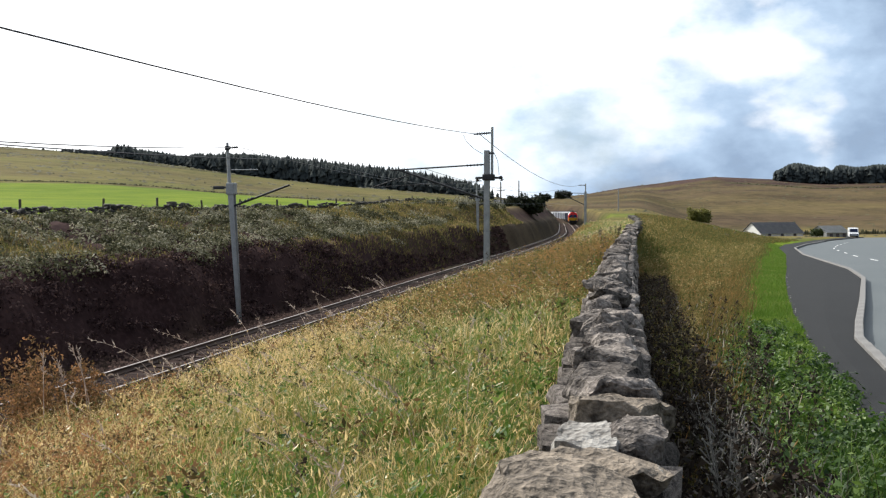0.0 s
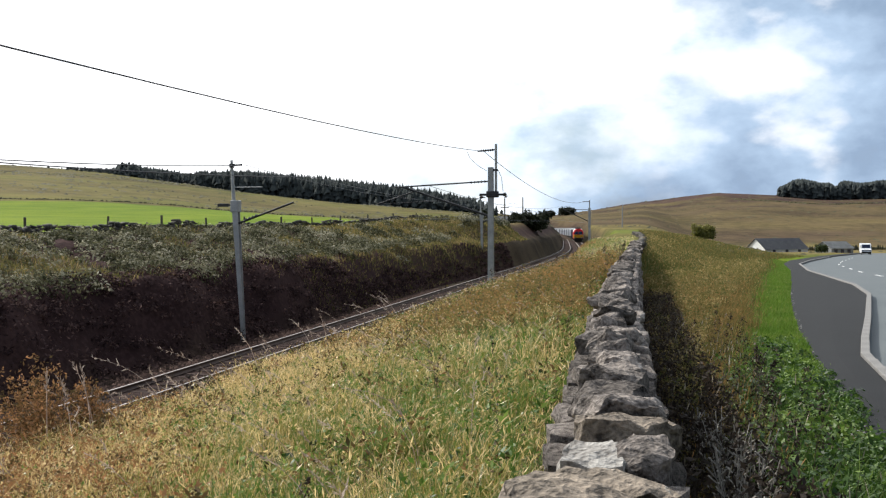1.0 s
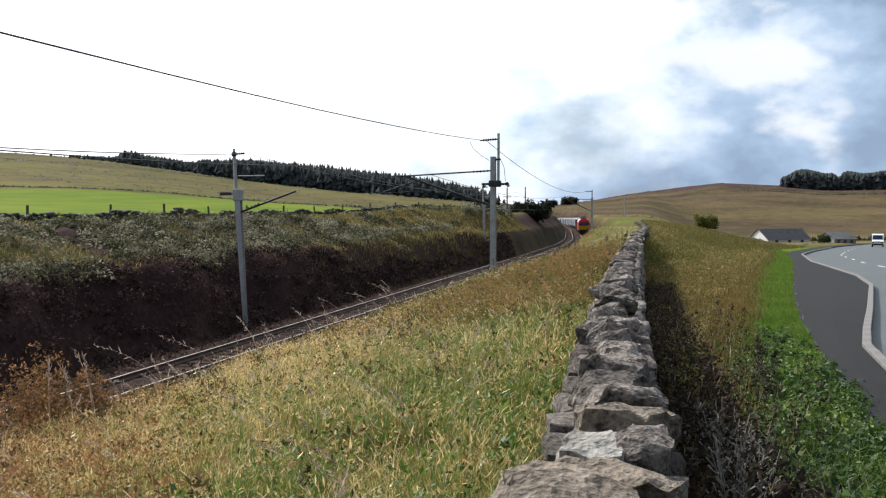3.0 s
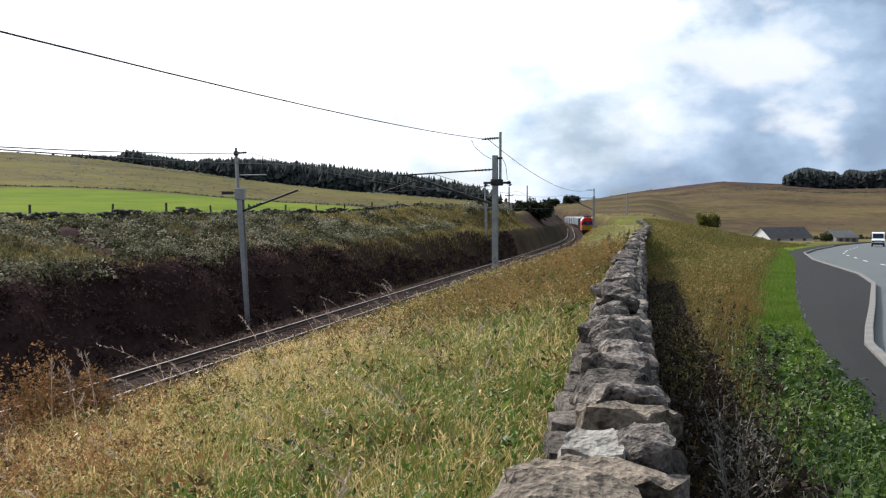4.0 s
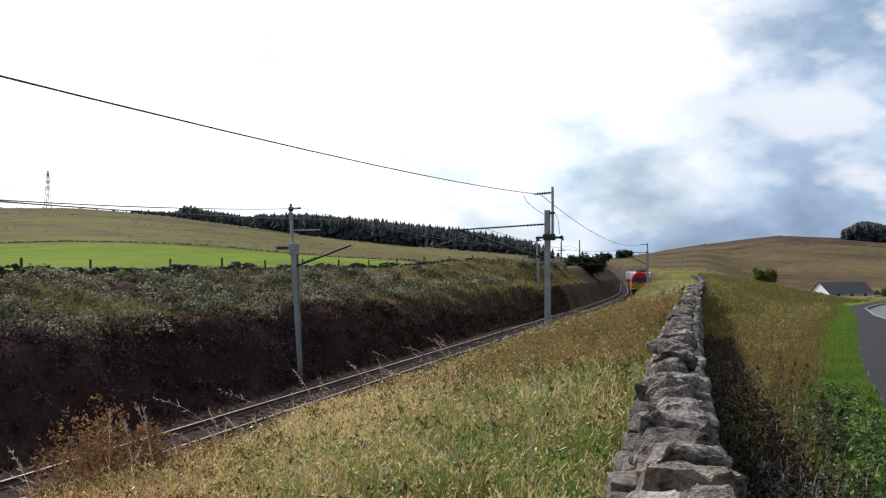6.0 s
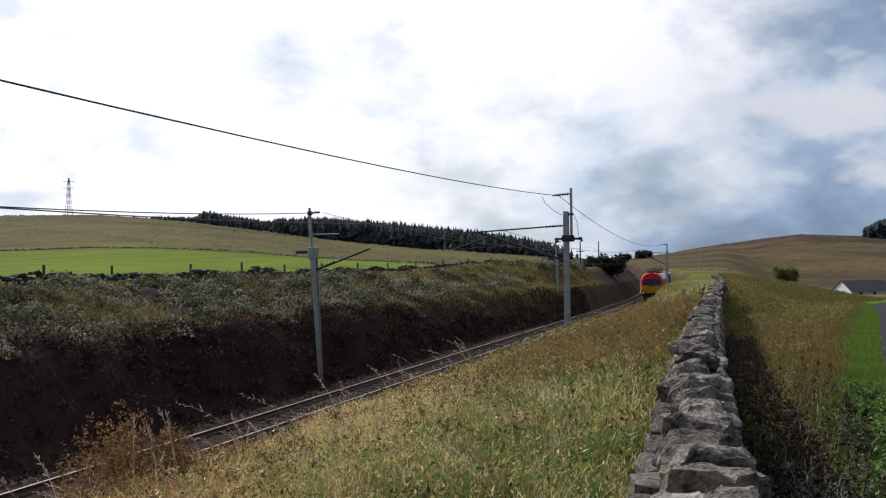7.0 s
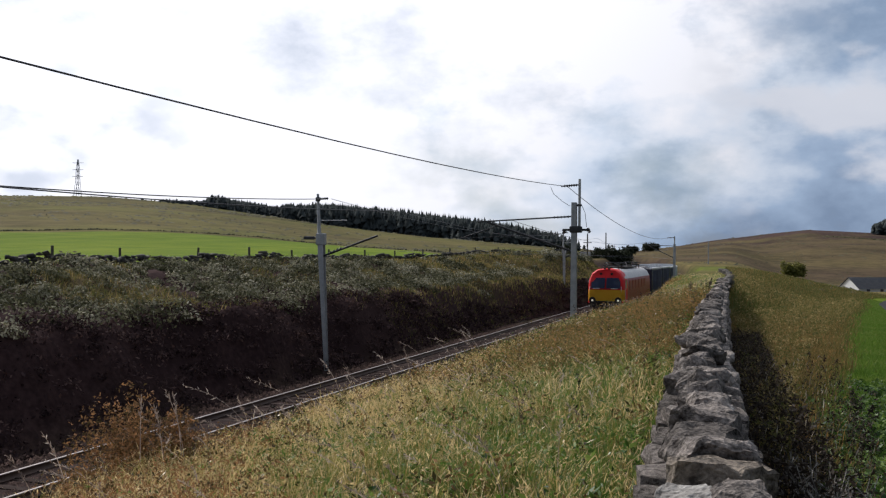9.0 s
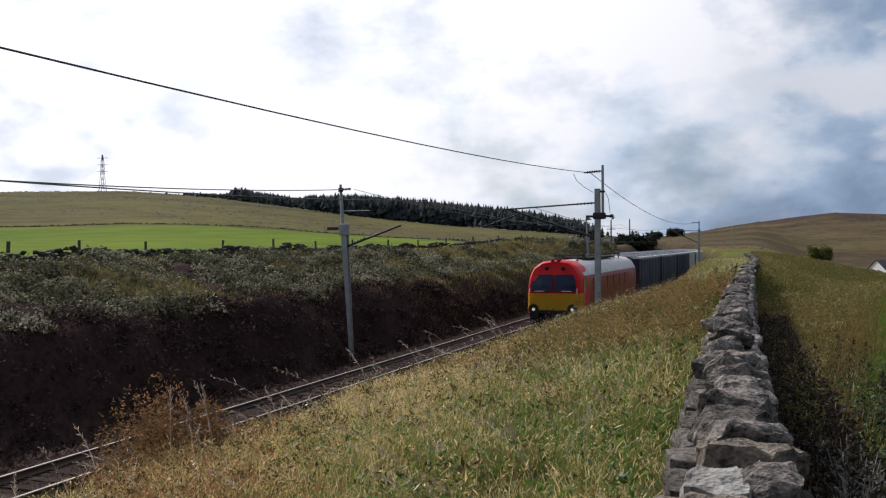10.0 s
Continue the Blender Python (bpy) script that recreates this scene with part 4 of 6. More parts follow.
# ---- train ----
def body_section(y, half, z0, shoulder, top, pull=0.0):
    """Half-round loco section, from one sill over the roof to the other."""
    pts = [(-half, z0), (-half, 1.5), (-half * 0.995, 2.5), (-half * 0.96, shoulder), (-half * 0.80, shoulder + (top - shoulder) * 0.55), (-half * 0.52, shoulder + (top - shoulder) * 0.88), (0, top),
           (half * 0.52, shoulder + (top - shoulder) * 0.88), (half * 0.80, shoulder + (top - shoulder) * 0.55), (half * 0.96, shoulder), (half * 0.995, 2.5), (half, 1.5), (half, z0)]
    out = []
    for x, z in pts:
        back = pull * max(0.0, (z - 2.15) / (top - 2.15)) ** 1.3
        out.append((x, y - back, z))
    return out


def loft(bm, rings, cap0=True, cap1=True):
    vs = [[bm.verts.new(p) for p in r] for r in rings]
    n = len(vs[0])
    for a, b in zip(vs, vs[1:]):
        for k in range(n - 1):
            bm.faces.new((a[k], a[k + 1], b[k + 1], b[k]))
        bm.faces.new((a[n - 1], a[0], b[0], b[n - 1]))
    if cap0:
        bm.faces.new(vs[0][::-1])
    if cap1:
        bm.faces.new(vs[-1])
    bmesh.ops.recalc_face_normals(bm, faces=bm.faces)


def bogie(thing, yc, axles, radius=0.5):
    """Frame and wheels under a vehicle."""
    bm = bmesh.new()
    ln = max(axles) - min(axles) + 1.6
    for sx in (-1, 1):
        box(bm, (sx * 1.02, yc, 0.62), (0.14, ln, 0.34), bevel=0.05)
    box(bm, (0, yc, 0.66), (2.0, 0.5, 0.28), bevel=0.05)
    frame_ob = part("bogie", bm, M["under"], thing)
    for ay in axles:
        for sx in (-1, 1):
            bm = bmesh.new()
            disc(bm, (sx * 0.76, yc + ay, radius), (1, 0, 0), radius, 0.13, 20)
            disc(bm, (sx * 1.02, yc + ay, radius), (1, 0, 0), 0.14, 0.3, 10)
            part("wheel", bm, M["under"], frame_ob)


LOCO_LEN = 21.3


def locomotive():
    loco = empty("locomotive", "red electric locomotive with a yellow front panel, hauling grey wagons", "locomotive")
    h = LOCO_LEN / 2
    W = 1.41
    bm = bmesh.new()
    loft(bm, [body_section(-h + 0.25, W * 0.93, 1.15, 2.95, 3.72, -0.45), body_section(-h + 0.9, W, 1.12, 3.0, 3.80), body_section(0, W, 1.12, 3.0, 3.80), body_section(h - 2.6, W, 1.12, 3.0, 3.80)])
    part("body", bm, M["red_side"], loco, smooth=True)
    bm = bmesh.new()
    loft(bm, [body_section(h - 2.6, W + 0.004, 1.12, 3.0, 3.84), body_section(h - 0.95, W + 0.004, 1.12, 3.0, 3.86), body_section(h - 0.45, W * 0.985, 1.12, 2.98, 3.84, 0.32), body_section(h - 0.12, W * 0.93, 1.14, 2.94, 3.76, 0.55),
                   body_section(h, W * 0.86, 1.18, 2.88, 3.64, 0.68)])
    cab = part("cab", bm, M["red"], loco, "bright red rounded cab", smooth=True)
    # light grey roof between the cabs
    bm = bmesh.new()
    sec = lambda y: [(x, yy, z + 0.02) for x, yy, z in body_section(y, W, 1.12, 3.0, 3.80)[3:10]]
    loft(bm, [[*sec(h - 1.35), (1.1, h - 1.35, 2.8), (-1.1, h - 1.35, 2.8)], [*sec(-h + 1.0), (1.1, -h + 1.0, 2.8), (-1.1, -h + 1.0, 2.8)]])
    part("roof", bm, M["roof_grey"], loco, "pale weathered roof", smooth=True)
    # yellow lower front
    bm = bmesh.new()
    for z0, z1 in ((1.30, 2.16),):
        rows = []
        for y, hw in ((h - 0.80, W + 0.012), (h - 0.44, W * 0.985 + 0.012), (h - 0.10, W * 0.93 + 0.012), (h + 0.018, W * 0.86)):
            rows.append((y, hw))
        path = [(-hw, y) for y, hw in rows] + [(hw, y) for y, hw in rows[::-1]]
        lo = [bm.verts.new((x, y, z0)) for x, y in path]
        hi = [bm.verts.new((x, y, z1)) for x, y in path]
        for k in range(len(path) - 1):
            bm.faces.new((lo[k], lo[k + 1], hi[k + 1], hi[k]))
    bmesh.ops.solidify(bm, geom=bm.faces[:], thickness=0.03)
    part("front_panel", bm, M["yellow"], cab, "yellow warning panel")
    # red lip under the windscreens and round markers over them
    for sx in (-1, 1):
        bm = bmesh.new()
        disc(bm, (sx * 0.42, h - 0.56, 3.40), (0, 1, 0), 0.10, 0.14, 14)
        part("marker_light", bm, M["under"], cab, "dark round marker light")
        # added pale bar: the highlight along the cab's corner, built as a shape
        bm = bmesh.new()
        tube(bm, [(sx * (W * 0.86 + 0.02), h - 0.02, 1.16), (sx * (W * 0.86 + 0.02), h - 0.02, 2.2), (sx * (W * 0.84), h - 0.42, 3.0)], 0.022, 6)
        part("handrail", bm, M["wagon_rim"], cab, "pale bar standing for light caught on the cab's corner")
    bm = bmesh.new()
    box(bm, (0, h + 0.02, 1.22), (2.3, 0.10, 0.16), bevel=0.02)
    part("buffer_beam", bm, M["under"], cab, "black buffer beam")
    # two windscreens on the raked front

    def front_y(z):
        return h - 0.68 * max(0.0, (z - 2.15) / (3.64 - 2.15)) ** 1.3
    for sx in (-1, 1):
        bm = bmesh.new()
        grid = []
        for z in (2.27, 2.55, 2.82, 3.10):
            row = []
            for f in (0.0, 0.5, 1.0):
                x = sx * (0.05 + f * 1.08)
                row.append(bm.verts.new((x, front_y(z) + 0.025 - 0.06 * f ** 3, z)))
            grid.append(row)
        for a, b in zip(grid, grid[1:]):
            for k in range(2):
                bm.faces.new((a[k], a[k + 1], b[k + 1], b[k]))
        bmesh.ops.solidify(bm, geom=bm.faces[:], thickness=0.02)
        part("windscreen", bm, M["glass"], cab, "dark windscreen")
        bm = bmesh.new()
        tube(bm, [(sx * 0.95, front_y(2.3) + 0.05, 2.26), (sx * 0.45, front_y(2.3) + 0.06, 2.27)], 0.022, 6)
        part("wiper", bm, M["wagon_rim"], cab)
        bm = bmesh.new()
        disc(bm, (sx * 1.0, h + 0.0, 1.34), (0, 1, 0), 0.27, 0.12, 18)
        cluster = part("lamp_cluster", bm, M["under"], cab, "round black lamp cluster")
        bm = bmesh.new()
        disc(bm, (sx * 1.0, h + 0.07, 1.34), (0, 1, 0), 0.075, 0.03, 14)
        part("headlamp", bm, M["lampglow"], cluster, "lit headlamp")
        bm = bmesh.new()
        tube(bm, [(sx * 0.86, h - 0.1, 1.06), (sx * 0.86, h + 0.50, 1.06)], 0.10, 12)
        disc(bm, (sx * 0.86, h + 0.52, 1.06), (0, 1, 0), 0.23, 0.05, 16)
        part("buffer", bm, M["under"], loco)
        bm = bmesh.new()
        box(bm, (sx * (W + 0.01), h - 1.55, 2.62), (0.03, 0.75, 0.65), bevel=0.01)
        part("cab_window", bm, M["glass"], cab)
        bm = bmesh.new()
        tube(bm, [(sx * (W + 0.03), h - 1.05, 1.25), (sx * (W + 0.03), h - 1.05, 2.9)], 0.018, 6)
        part("grab_rail", bm, M["wagon_rim"], cab)
        for k in range(6):
            bm = bmesh.new()
            box(bm, (sx * (W + 0.005), h - 4.6 - k * 2.25, 2.45), (0.03, 1.7, 0.75), bevel=0.01)
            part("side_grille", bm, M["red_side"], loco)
    bm = bmesh.new()
    box(bm, (0, 0, 1.0), (2.5, LOCO_LEN - 0.5, 0.35), bevel=0.05)
    box(bm, (0, 0, 0.62), (2.3, 5.2, 0.55), bevel=0.08)
    box(bm, (0, h - 0.35, 0.75), (2.2, 0.5, 0.7), bevel=0.1)
    box(bm, (0, h - 0.2, 0.42), (2.0, 0.12, 0.45), bevel=0.04)
    part("underframe", bm, M["under"], loco)
    bm = bmesh.new()
    tube(bm, [(0, h, 1.0), (0, h + 0.35, 0.95), (0, h + 0.38, 0.6)], 0.06, 8)
    part("coupling_hook", bm, M["under"], loco)
    for sx in (-1, 1):
        bm = bmesh.new()
        tube(bm, [(sx * 0.4, h + 0.02, 1.05), (sx * 0.42, h + 0.2, 0.8), (sx * 0.45, h + 0.18, 0.45)], 0.035, 8)
        part("brake_hose", bm, M["under"], loco)
    # roof equipment: horns, folded pantographs on insulators, cable
    bm = bmesh.new()
    box(bm, (0, h - 1.0, 3.82), (0.5, 0.4, 0.12), bevel=0.03)
    disc(bm, (-0.15, h - 0.75, 3.76), (0, 1, 0), 0.09, 0.12, 12); disc(bm, (0.15, h - 0.75, 3.76), (0, 1, 0), 0.09, 0.12, 12)
    part("horn", bm, M["under"], loco)
    for yc in (h - 4.3, -h + 4.6):
        for sx in (-0.6, 0.6):
            for dy in (-0.9, 0.9):
                bm = bmesh.new()
                insulator(bm, (sx, yc + dy, 3.72), (sx, yc + dy, 3.98), 0.08, 3)
                part("roof_insulator", bm, M["porcelain"], loco)
        bm = bmesh.new()
        box(bm, (0, yc - 0.9, 4.02), (1.4, 0.08, 0.08)); box(bm, (0, yc + 0.9, 4.02), (1.4, 0.08, 0.08))
        tube(bm, [(-0.5, yc - 0.9, 4.06), (-0.3, yc + 1.2, 4.18), (-0.6, yc - 0.6, 4.24)], 0.035, 6)
        tube(bm, [(0.5, yc - 0.9, 4.06), (0.3, yc + 1.2, 4.18), (0.6, yc - 0.6, 4.24)], 0.035, 6)
        tube(bm, [(-0.85, yc - 0.65, 4.20), (-0.6, yc - 0.65, 4.28), (0.6, yc - 0.65, 4.28), (0.85, yc - 0.65, 4.20)], 0.04, 6)
        part("pantograph", bm, M["steel_dark"], loco, "black folded pantograph")
    bm = bmesh.new()
    box(bm, (0, 0.5, 3.86), (1.5, 9.0, 0.14), bevel=0.04)
    for k in range(4):
        box(bm, (0, -4.0 + k * 2.2, 3.92), (0.7, 0.9, 0.16), bevel=0.04)
    part("roof_hatch", bm, M["under"], loco, "dark equipment well in the roof")
    for yc in (h - 5.2, -h + 5.2):
        bogie(loco, yc, (-2.1, 0, 2.1), 0.53)
    return loco


WAGON_LEN, WAGON_PITCH = 13.1, 14.3


def wagon(side="wagon", label="grey box wagon with a pale top rim and dark ends"):
    """A high-sided box wagon, its top edge pale."""
    w = empty("freight_wagon", label, "wagon", "wagons of the train")
    h = WAGON_LEN / 2
    bm = bmesh.new()
    rings = []
    for y in (-h, h):
        rings.append([(-1.28, y, 1.15), (-1.36, y, 1.5), (-1.36, y, 3.55), (1.36, y, 3.55), (1.36, y, 1.5), (1.28, y, 1.15)])
    loft(bm, rings)
    body = part("body", bm, M[side], w)
    for sy in (-1, 1):
        bm = bmesh.new()
        box(bm, (0, sy * (h - 0.75), 2.36), (2.76, 1.60, 2.44), bevel=0.04)
        part("end_bulkhead", bm, M["wagon_end"], w, "navy painted end")
    for sx in (-1, 1):
        for k in range(11):
            bm = bmesh.new()
            box(bm, (sx * 1.39, -h + 1.5 + k * (WAGON_LEN - 3.0) / 10, 2.45), (0.07, 0.10, 2.0))
            part("rib", bm, M[side], body)
        bm = bmesh.new()
        box(bm, (sx * 1.30, 0, 3.62), (0.24, WAGON_LEN, 0.16), bevel=0.03)
        part("top_rim", bm, M["wagon_rim"], w, "pale top rail")
    for k in range(5):
        bm = bmesh.new()
        y = -h + 1.5 + k * (WAGON_LEN - 3) / 4
        tube(bm, [(-1.2, y, 3.66), (-0.5, y, 3.95), (0.5, y, 3.95), (1.2, y, 3.66)], 0.06, 6)
        part("roof_bow", bm, M["wagon_rim"], w)
    bm = bmesh.new()
    rows = []
    for y in np.linspace(-h + 0.4, h - 0.4, 14):
        k = 0.18 * abs(math.sin(y * 1.6))
        rows.append([(-1.1, y, 3.5), (-0.5, y, 3.66 + k), (0.5, y, 3.66 + k), (1.1, y, 3.5)])
    loft(bm, rows)
    part("load", bm, M["load"], w, "dark heaped load")
    bm = bmesh.new()
    box(bm, (0, 0, 1.0), (1.0, WAGON_LEN + 0.2, 0.3), bevel=0.04)
    for sx in (-1, 1):
        for sy in (-1, 1):
            tube(bm, [(sx * 0.86, sy * h, 1.05), (sx * 0.86, sy * (h + 0.58), 1.05)], 0.13, 10)
    part("underframe", bm, M["under"], w)
    for yc in (h - 2.2, -h + 2.2):
        bogie(w, yc, (-0.95, 0.95), 0.42)
    return w


def van():
    v = empty("delivery_van", "white van with a dark windscreen driving on the road", "van")
    bm = bmesh.new()
    side = [(-2.5, 0.35), (-2.5, 2.1), (-2.35, 2.25), (1.1, 2.25), (1.35, 2.15), (1.95, 1.25), (2.5, 1.05), (2.6, 0.8), (2.6, 0.35)]
    loft(bm, [[(-0.92, y, z) for y, z in side], [(-0.98, y, min(z, 1.2)) if z < 1.2 else (-0.90, y, z) for y, z in side][:], [(0.92, y, z) for y, z in side]])
    body = part("body", bm, M["van_paint"], v)
    bm = bmesh.new()
    q = [bm.verts.new(p) for p in ((-0.80, 1.90, 1.36), (0.80, 1.90, 1.36), (0.76, 1.42, 2.08), (-0.76, 1.42, 2.08))]
    bm.faces.new(q)
    bmesh.ops.solidify(bm, geom=bm.faces[:], thickness=0.03)
    part("windscreen", bm, M["glass"], body)
    for sx in (-1, 1):
        bm = bmesh.new()
        box(bm, (sx * 0.925, 0.95, 1.62), (0.04, 1.0, 0.6), bevel=0.01)
        part("side_window", bm, M["glass"], body)
        bm = bmesh.new()
        box(bm, (sx * 0.68, 2.58, 0.86), (0.35, 0.08, 0.2), bevel=0.02)
        part("headlight", bm, M["glass"], body, "clear headlight")
        for y in (1.75, -1.6):
            bm = bmesh.new()
            disc(bm, (sx * 0.84, y, 0.34), (1, 0, 0), 0.34, 0.22, 18)
            wheel = part("wheel", bm, M["rubber"], v)
            bm = bmesh.new()
            disc(bm, (sx * 0.93, y, 0.34), (1, 0, 0), 0.2, 0.06, 14)
            part("rim", bm, M["galv"], wheel)
    bm = bmesh.new()
    box(bm, (0, 2.6, 0.5), (1.8, 0.12, 0.3), bevel=0.04)
    box(bm, (0, 2.6, 0.95), (0.9, 0.06, 0.14), bevel=0.02)
    part("bumper", bm, M["under"], v, "black bumper")
    return v


# ---- houses ----
def cottage(x, y, z, rz, w, ln, eaves, ridge, wall_mat, roof_mat, label, chimney=True):
    h = empty("house", label, "house", m=Matrix.Translation((x, y, z)) @ Matrix.Rotation(radians(rz), 4, "Z"))
    bm = bmesh.new()
    loft(bm, [[(-w / 2, yy, -1), (-w / 2, yy, eaves), (0, yy, ridge), (w / 2, yy, eaves), (w / 2, yy, -1)] for yy in (-ln / 2, ln / 2)])
    wall = part("wall", bm, wall_mat, h)
    for sx in (-1, 1):
        bm = bmesh.new()
        o = 0.35
        k = (ridge - eaves) / (w / 2)
        q = [bm.verts.new(p) for p in ((0, -ln / 2 - o, ridge + 0.05), (0, ln / 2 + o, ridge + 0.05), (sx * (w / 2 + o), ln / 2 + o, eaves - o * k + 0.05), (sx * (w / 2 + o), -ln / 2 - o, eaves - o * k + 0.05))]
        bm.faces.new(q)
        bmesh.ops.solidify(bm, geom=bm.faces[:], thickness=-0.14)
        part("roof", bm, roof_mat, h)
        for yy in (-ln * 0.3, 0.0, ln * 0.3):
            bm = bmesh.new()
            box(bm, (sx * (w / 2 + 0.01), yy, eaves * 0.55), (0.06, 1.0, 1.1))
            part("window", bm, M["glass"], wall)
    if chimney:
        bm = bmesh.new()
        box(bm, (0, ln / 2 - 0.6, ridge + 0.4), (0.9, 0.6, 1.3), bevel=0.03)
        part("chimney", bm, wall_mat, h)
    return h


# ---- trees ----
def conifer_wood(name, spots, label, blunt=0.5):
    """Many ragged trees as one mass: tiers of drooping, uneven skirts that close to a blunt top."""
    rng = np.random.default_rng(3)
    V, F = [], []
    for x, y, z, h, r in spots:
        tiers = 5
        lean = rng.normal(0, 0.3)
        for t in range(tiers):
            f = t / tiers
            z0, z1 = z + h * (0.10 + 0.80 * f), z + h * min(1.0, 0.10 + 0.80 * f + 0.36)
            rr = r * (1 - f ** 2) ** blunt * (0.75 + 0.5 * rng.random()) + 0.1
            n = 7
            o = len(V)
            cx = x + lean * f + rng.normal(0, 0.25)
            V.append((cx, y, z1))
            a0 = rng.uniform(0, 6.28)
            for k in range(n):
                q = rr * rng.uniform(0.5, 1.25)
                V.append((cx + q * math.cos(a0 + 6.283 * k / n), y + q * math.sin(a0 + 6.283 * k / n), z0 + rng.uniform(-0.10, 0.06) * h))
            F += [(o, o + 1 + k, o + 1 + (k + 1) % n) for k in range(n)]
    return tagged(raw_mesh(name, V, F, M["conifer"]), label, "woodland", kind="stuff")


def px_place(px, depth):
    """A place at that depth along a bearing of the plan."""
    x = (px - 784) / 1700 * depth
    return x, depth


def woods():
    rng = random.Random(11)
    spots = []
    for k in range(3400):
        px = rng.triangular(60, 884, 520)
        d = rng.uniform(380, 500) if px < 650 else rng.uniform(360, 470)
        x, y = px_place(px, d)
        el = np.interp(px, [60, 110, 190, 215, 250, 300, 330, 350, 420, 560, 700, 800, 860, 884], [2, 6, 9, 24, 20, 20, 19, 26, 38, 43, 38, 30, 20, 8])
        if px < 200 and rng.random() < 0.5:
            continue
        h = el / 1700 * d * (rng.uniform(0.80, 1.02) if rng.random() < 0.9 else rng.uniform(1.02, 1.16)) + 1.2
        spots.append((x, y, height1(x, y) - 1.0, h, h * 0.11 + 0.6))
    conifer_wood("conifer_wood", spots, "dark conifer plantation along the hillside behind the fields", 0.95)
    spots = []
    for k in range(2600):
        px = 1370 + 460 * rng.random()
        d = rng.uniform(1010, 1150)
        x, y = px_place(px, d)
        gap = 1 - 0.25 * math.exp(-((px - 1470) / 7) ** 2)
        h = 20.0 * rng.uniform(0.92, 1.03) * min(1.0, 0.55 + (px - 1370) / 60) * gap * (1 + 0.06 * math.sin(px * 0.09))
        spots.append((x, y, height1(x, y) - 0.5, h, h * 0.15 + 0.8))
    conifer_wood("conifer_plantation", spots, "dark dense plantation block on the moor", 0.4)


def leafy_tree(px, depth, height_m, width_m, seed, label, lift=0.0, name="tree", low=0.58, mat="broadleaf"):
    """Trunk, limbs and a crown of many small leaf clumps."""
    rng = random.Random(seed)
    x, y = px_place(px, depth)
    z = height1(x, y) + lift
    tree = empty(name, label, "tree", m=Matrix.Translation((x, y, z)))
    bm = bmesh.new()
    tube(bm, [(0, 0, -0.4), (0.05, 0, height_m * 0.3), (0, 0.05, height_m * 0.6)], [height_m * 0.035, height_m * 0.025, height_m * 0.01], 8)
    for k in range(7):
        a = k * 0.9 + rng.random()
        z0 = height_m * rng.uniform(0.2, 0.45)
        tube(bm, [(0, 0, z0), (math.cos(a) * width_m * 0.3, math.sin(a) * width_m * 0.3, z0 + height_m * 0.28)], [height_m * 0.014, height_m * 0.005], 5)
    part("trunk", bm, M["bark"], tree)
    V, F = [], []
    for k in range(100):
        a, b = rng.uniform(0, 6.283), rng.uniform(-0.5, 1.0)
        q = rng.uniform(0.45, 1.0)
        cx, cy, cz = math.cos(a) * width_m * 0.42 * q, math.sin(a) * width_m * 0.42 * q, height_m * (low + 0.36 * b * q)
        for j in range(34):
            p = Vector((cx, cy, cz)) + Vector((rng.gauss(0, 1), rng.gauss(0, 1), rng.gauss(0, 0.8))) * width_m * 0.07
            u = Vector((rng.gauss(0, 1), rng.gauss(0, 1), rng.gauss(0, 1))).normalized() * width_m * 0.075
            w = u.cross(Vector((rng.gauss(0, 1), rng.gauss(0, 1), rng.gauss(0, 1)))).normalized() * width_m * 0.05
            o = len(V)
            V += [tuple(p - u), tuple(p + w), tuple(p + u)]
            F.append((o, o + 1, o + 2))
    ob = raw_mesh("crown", V, F, M[mat])
    ob.parent = tree
    return tree


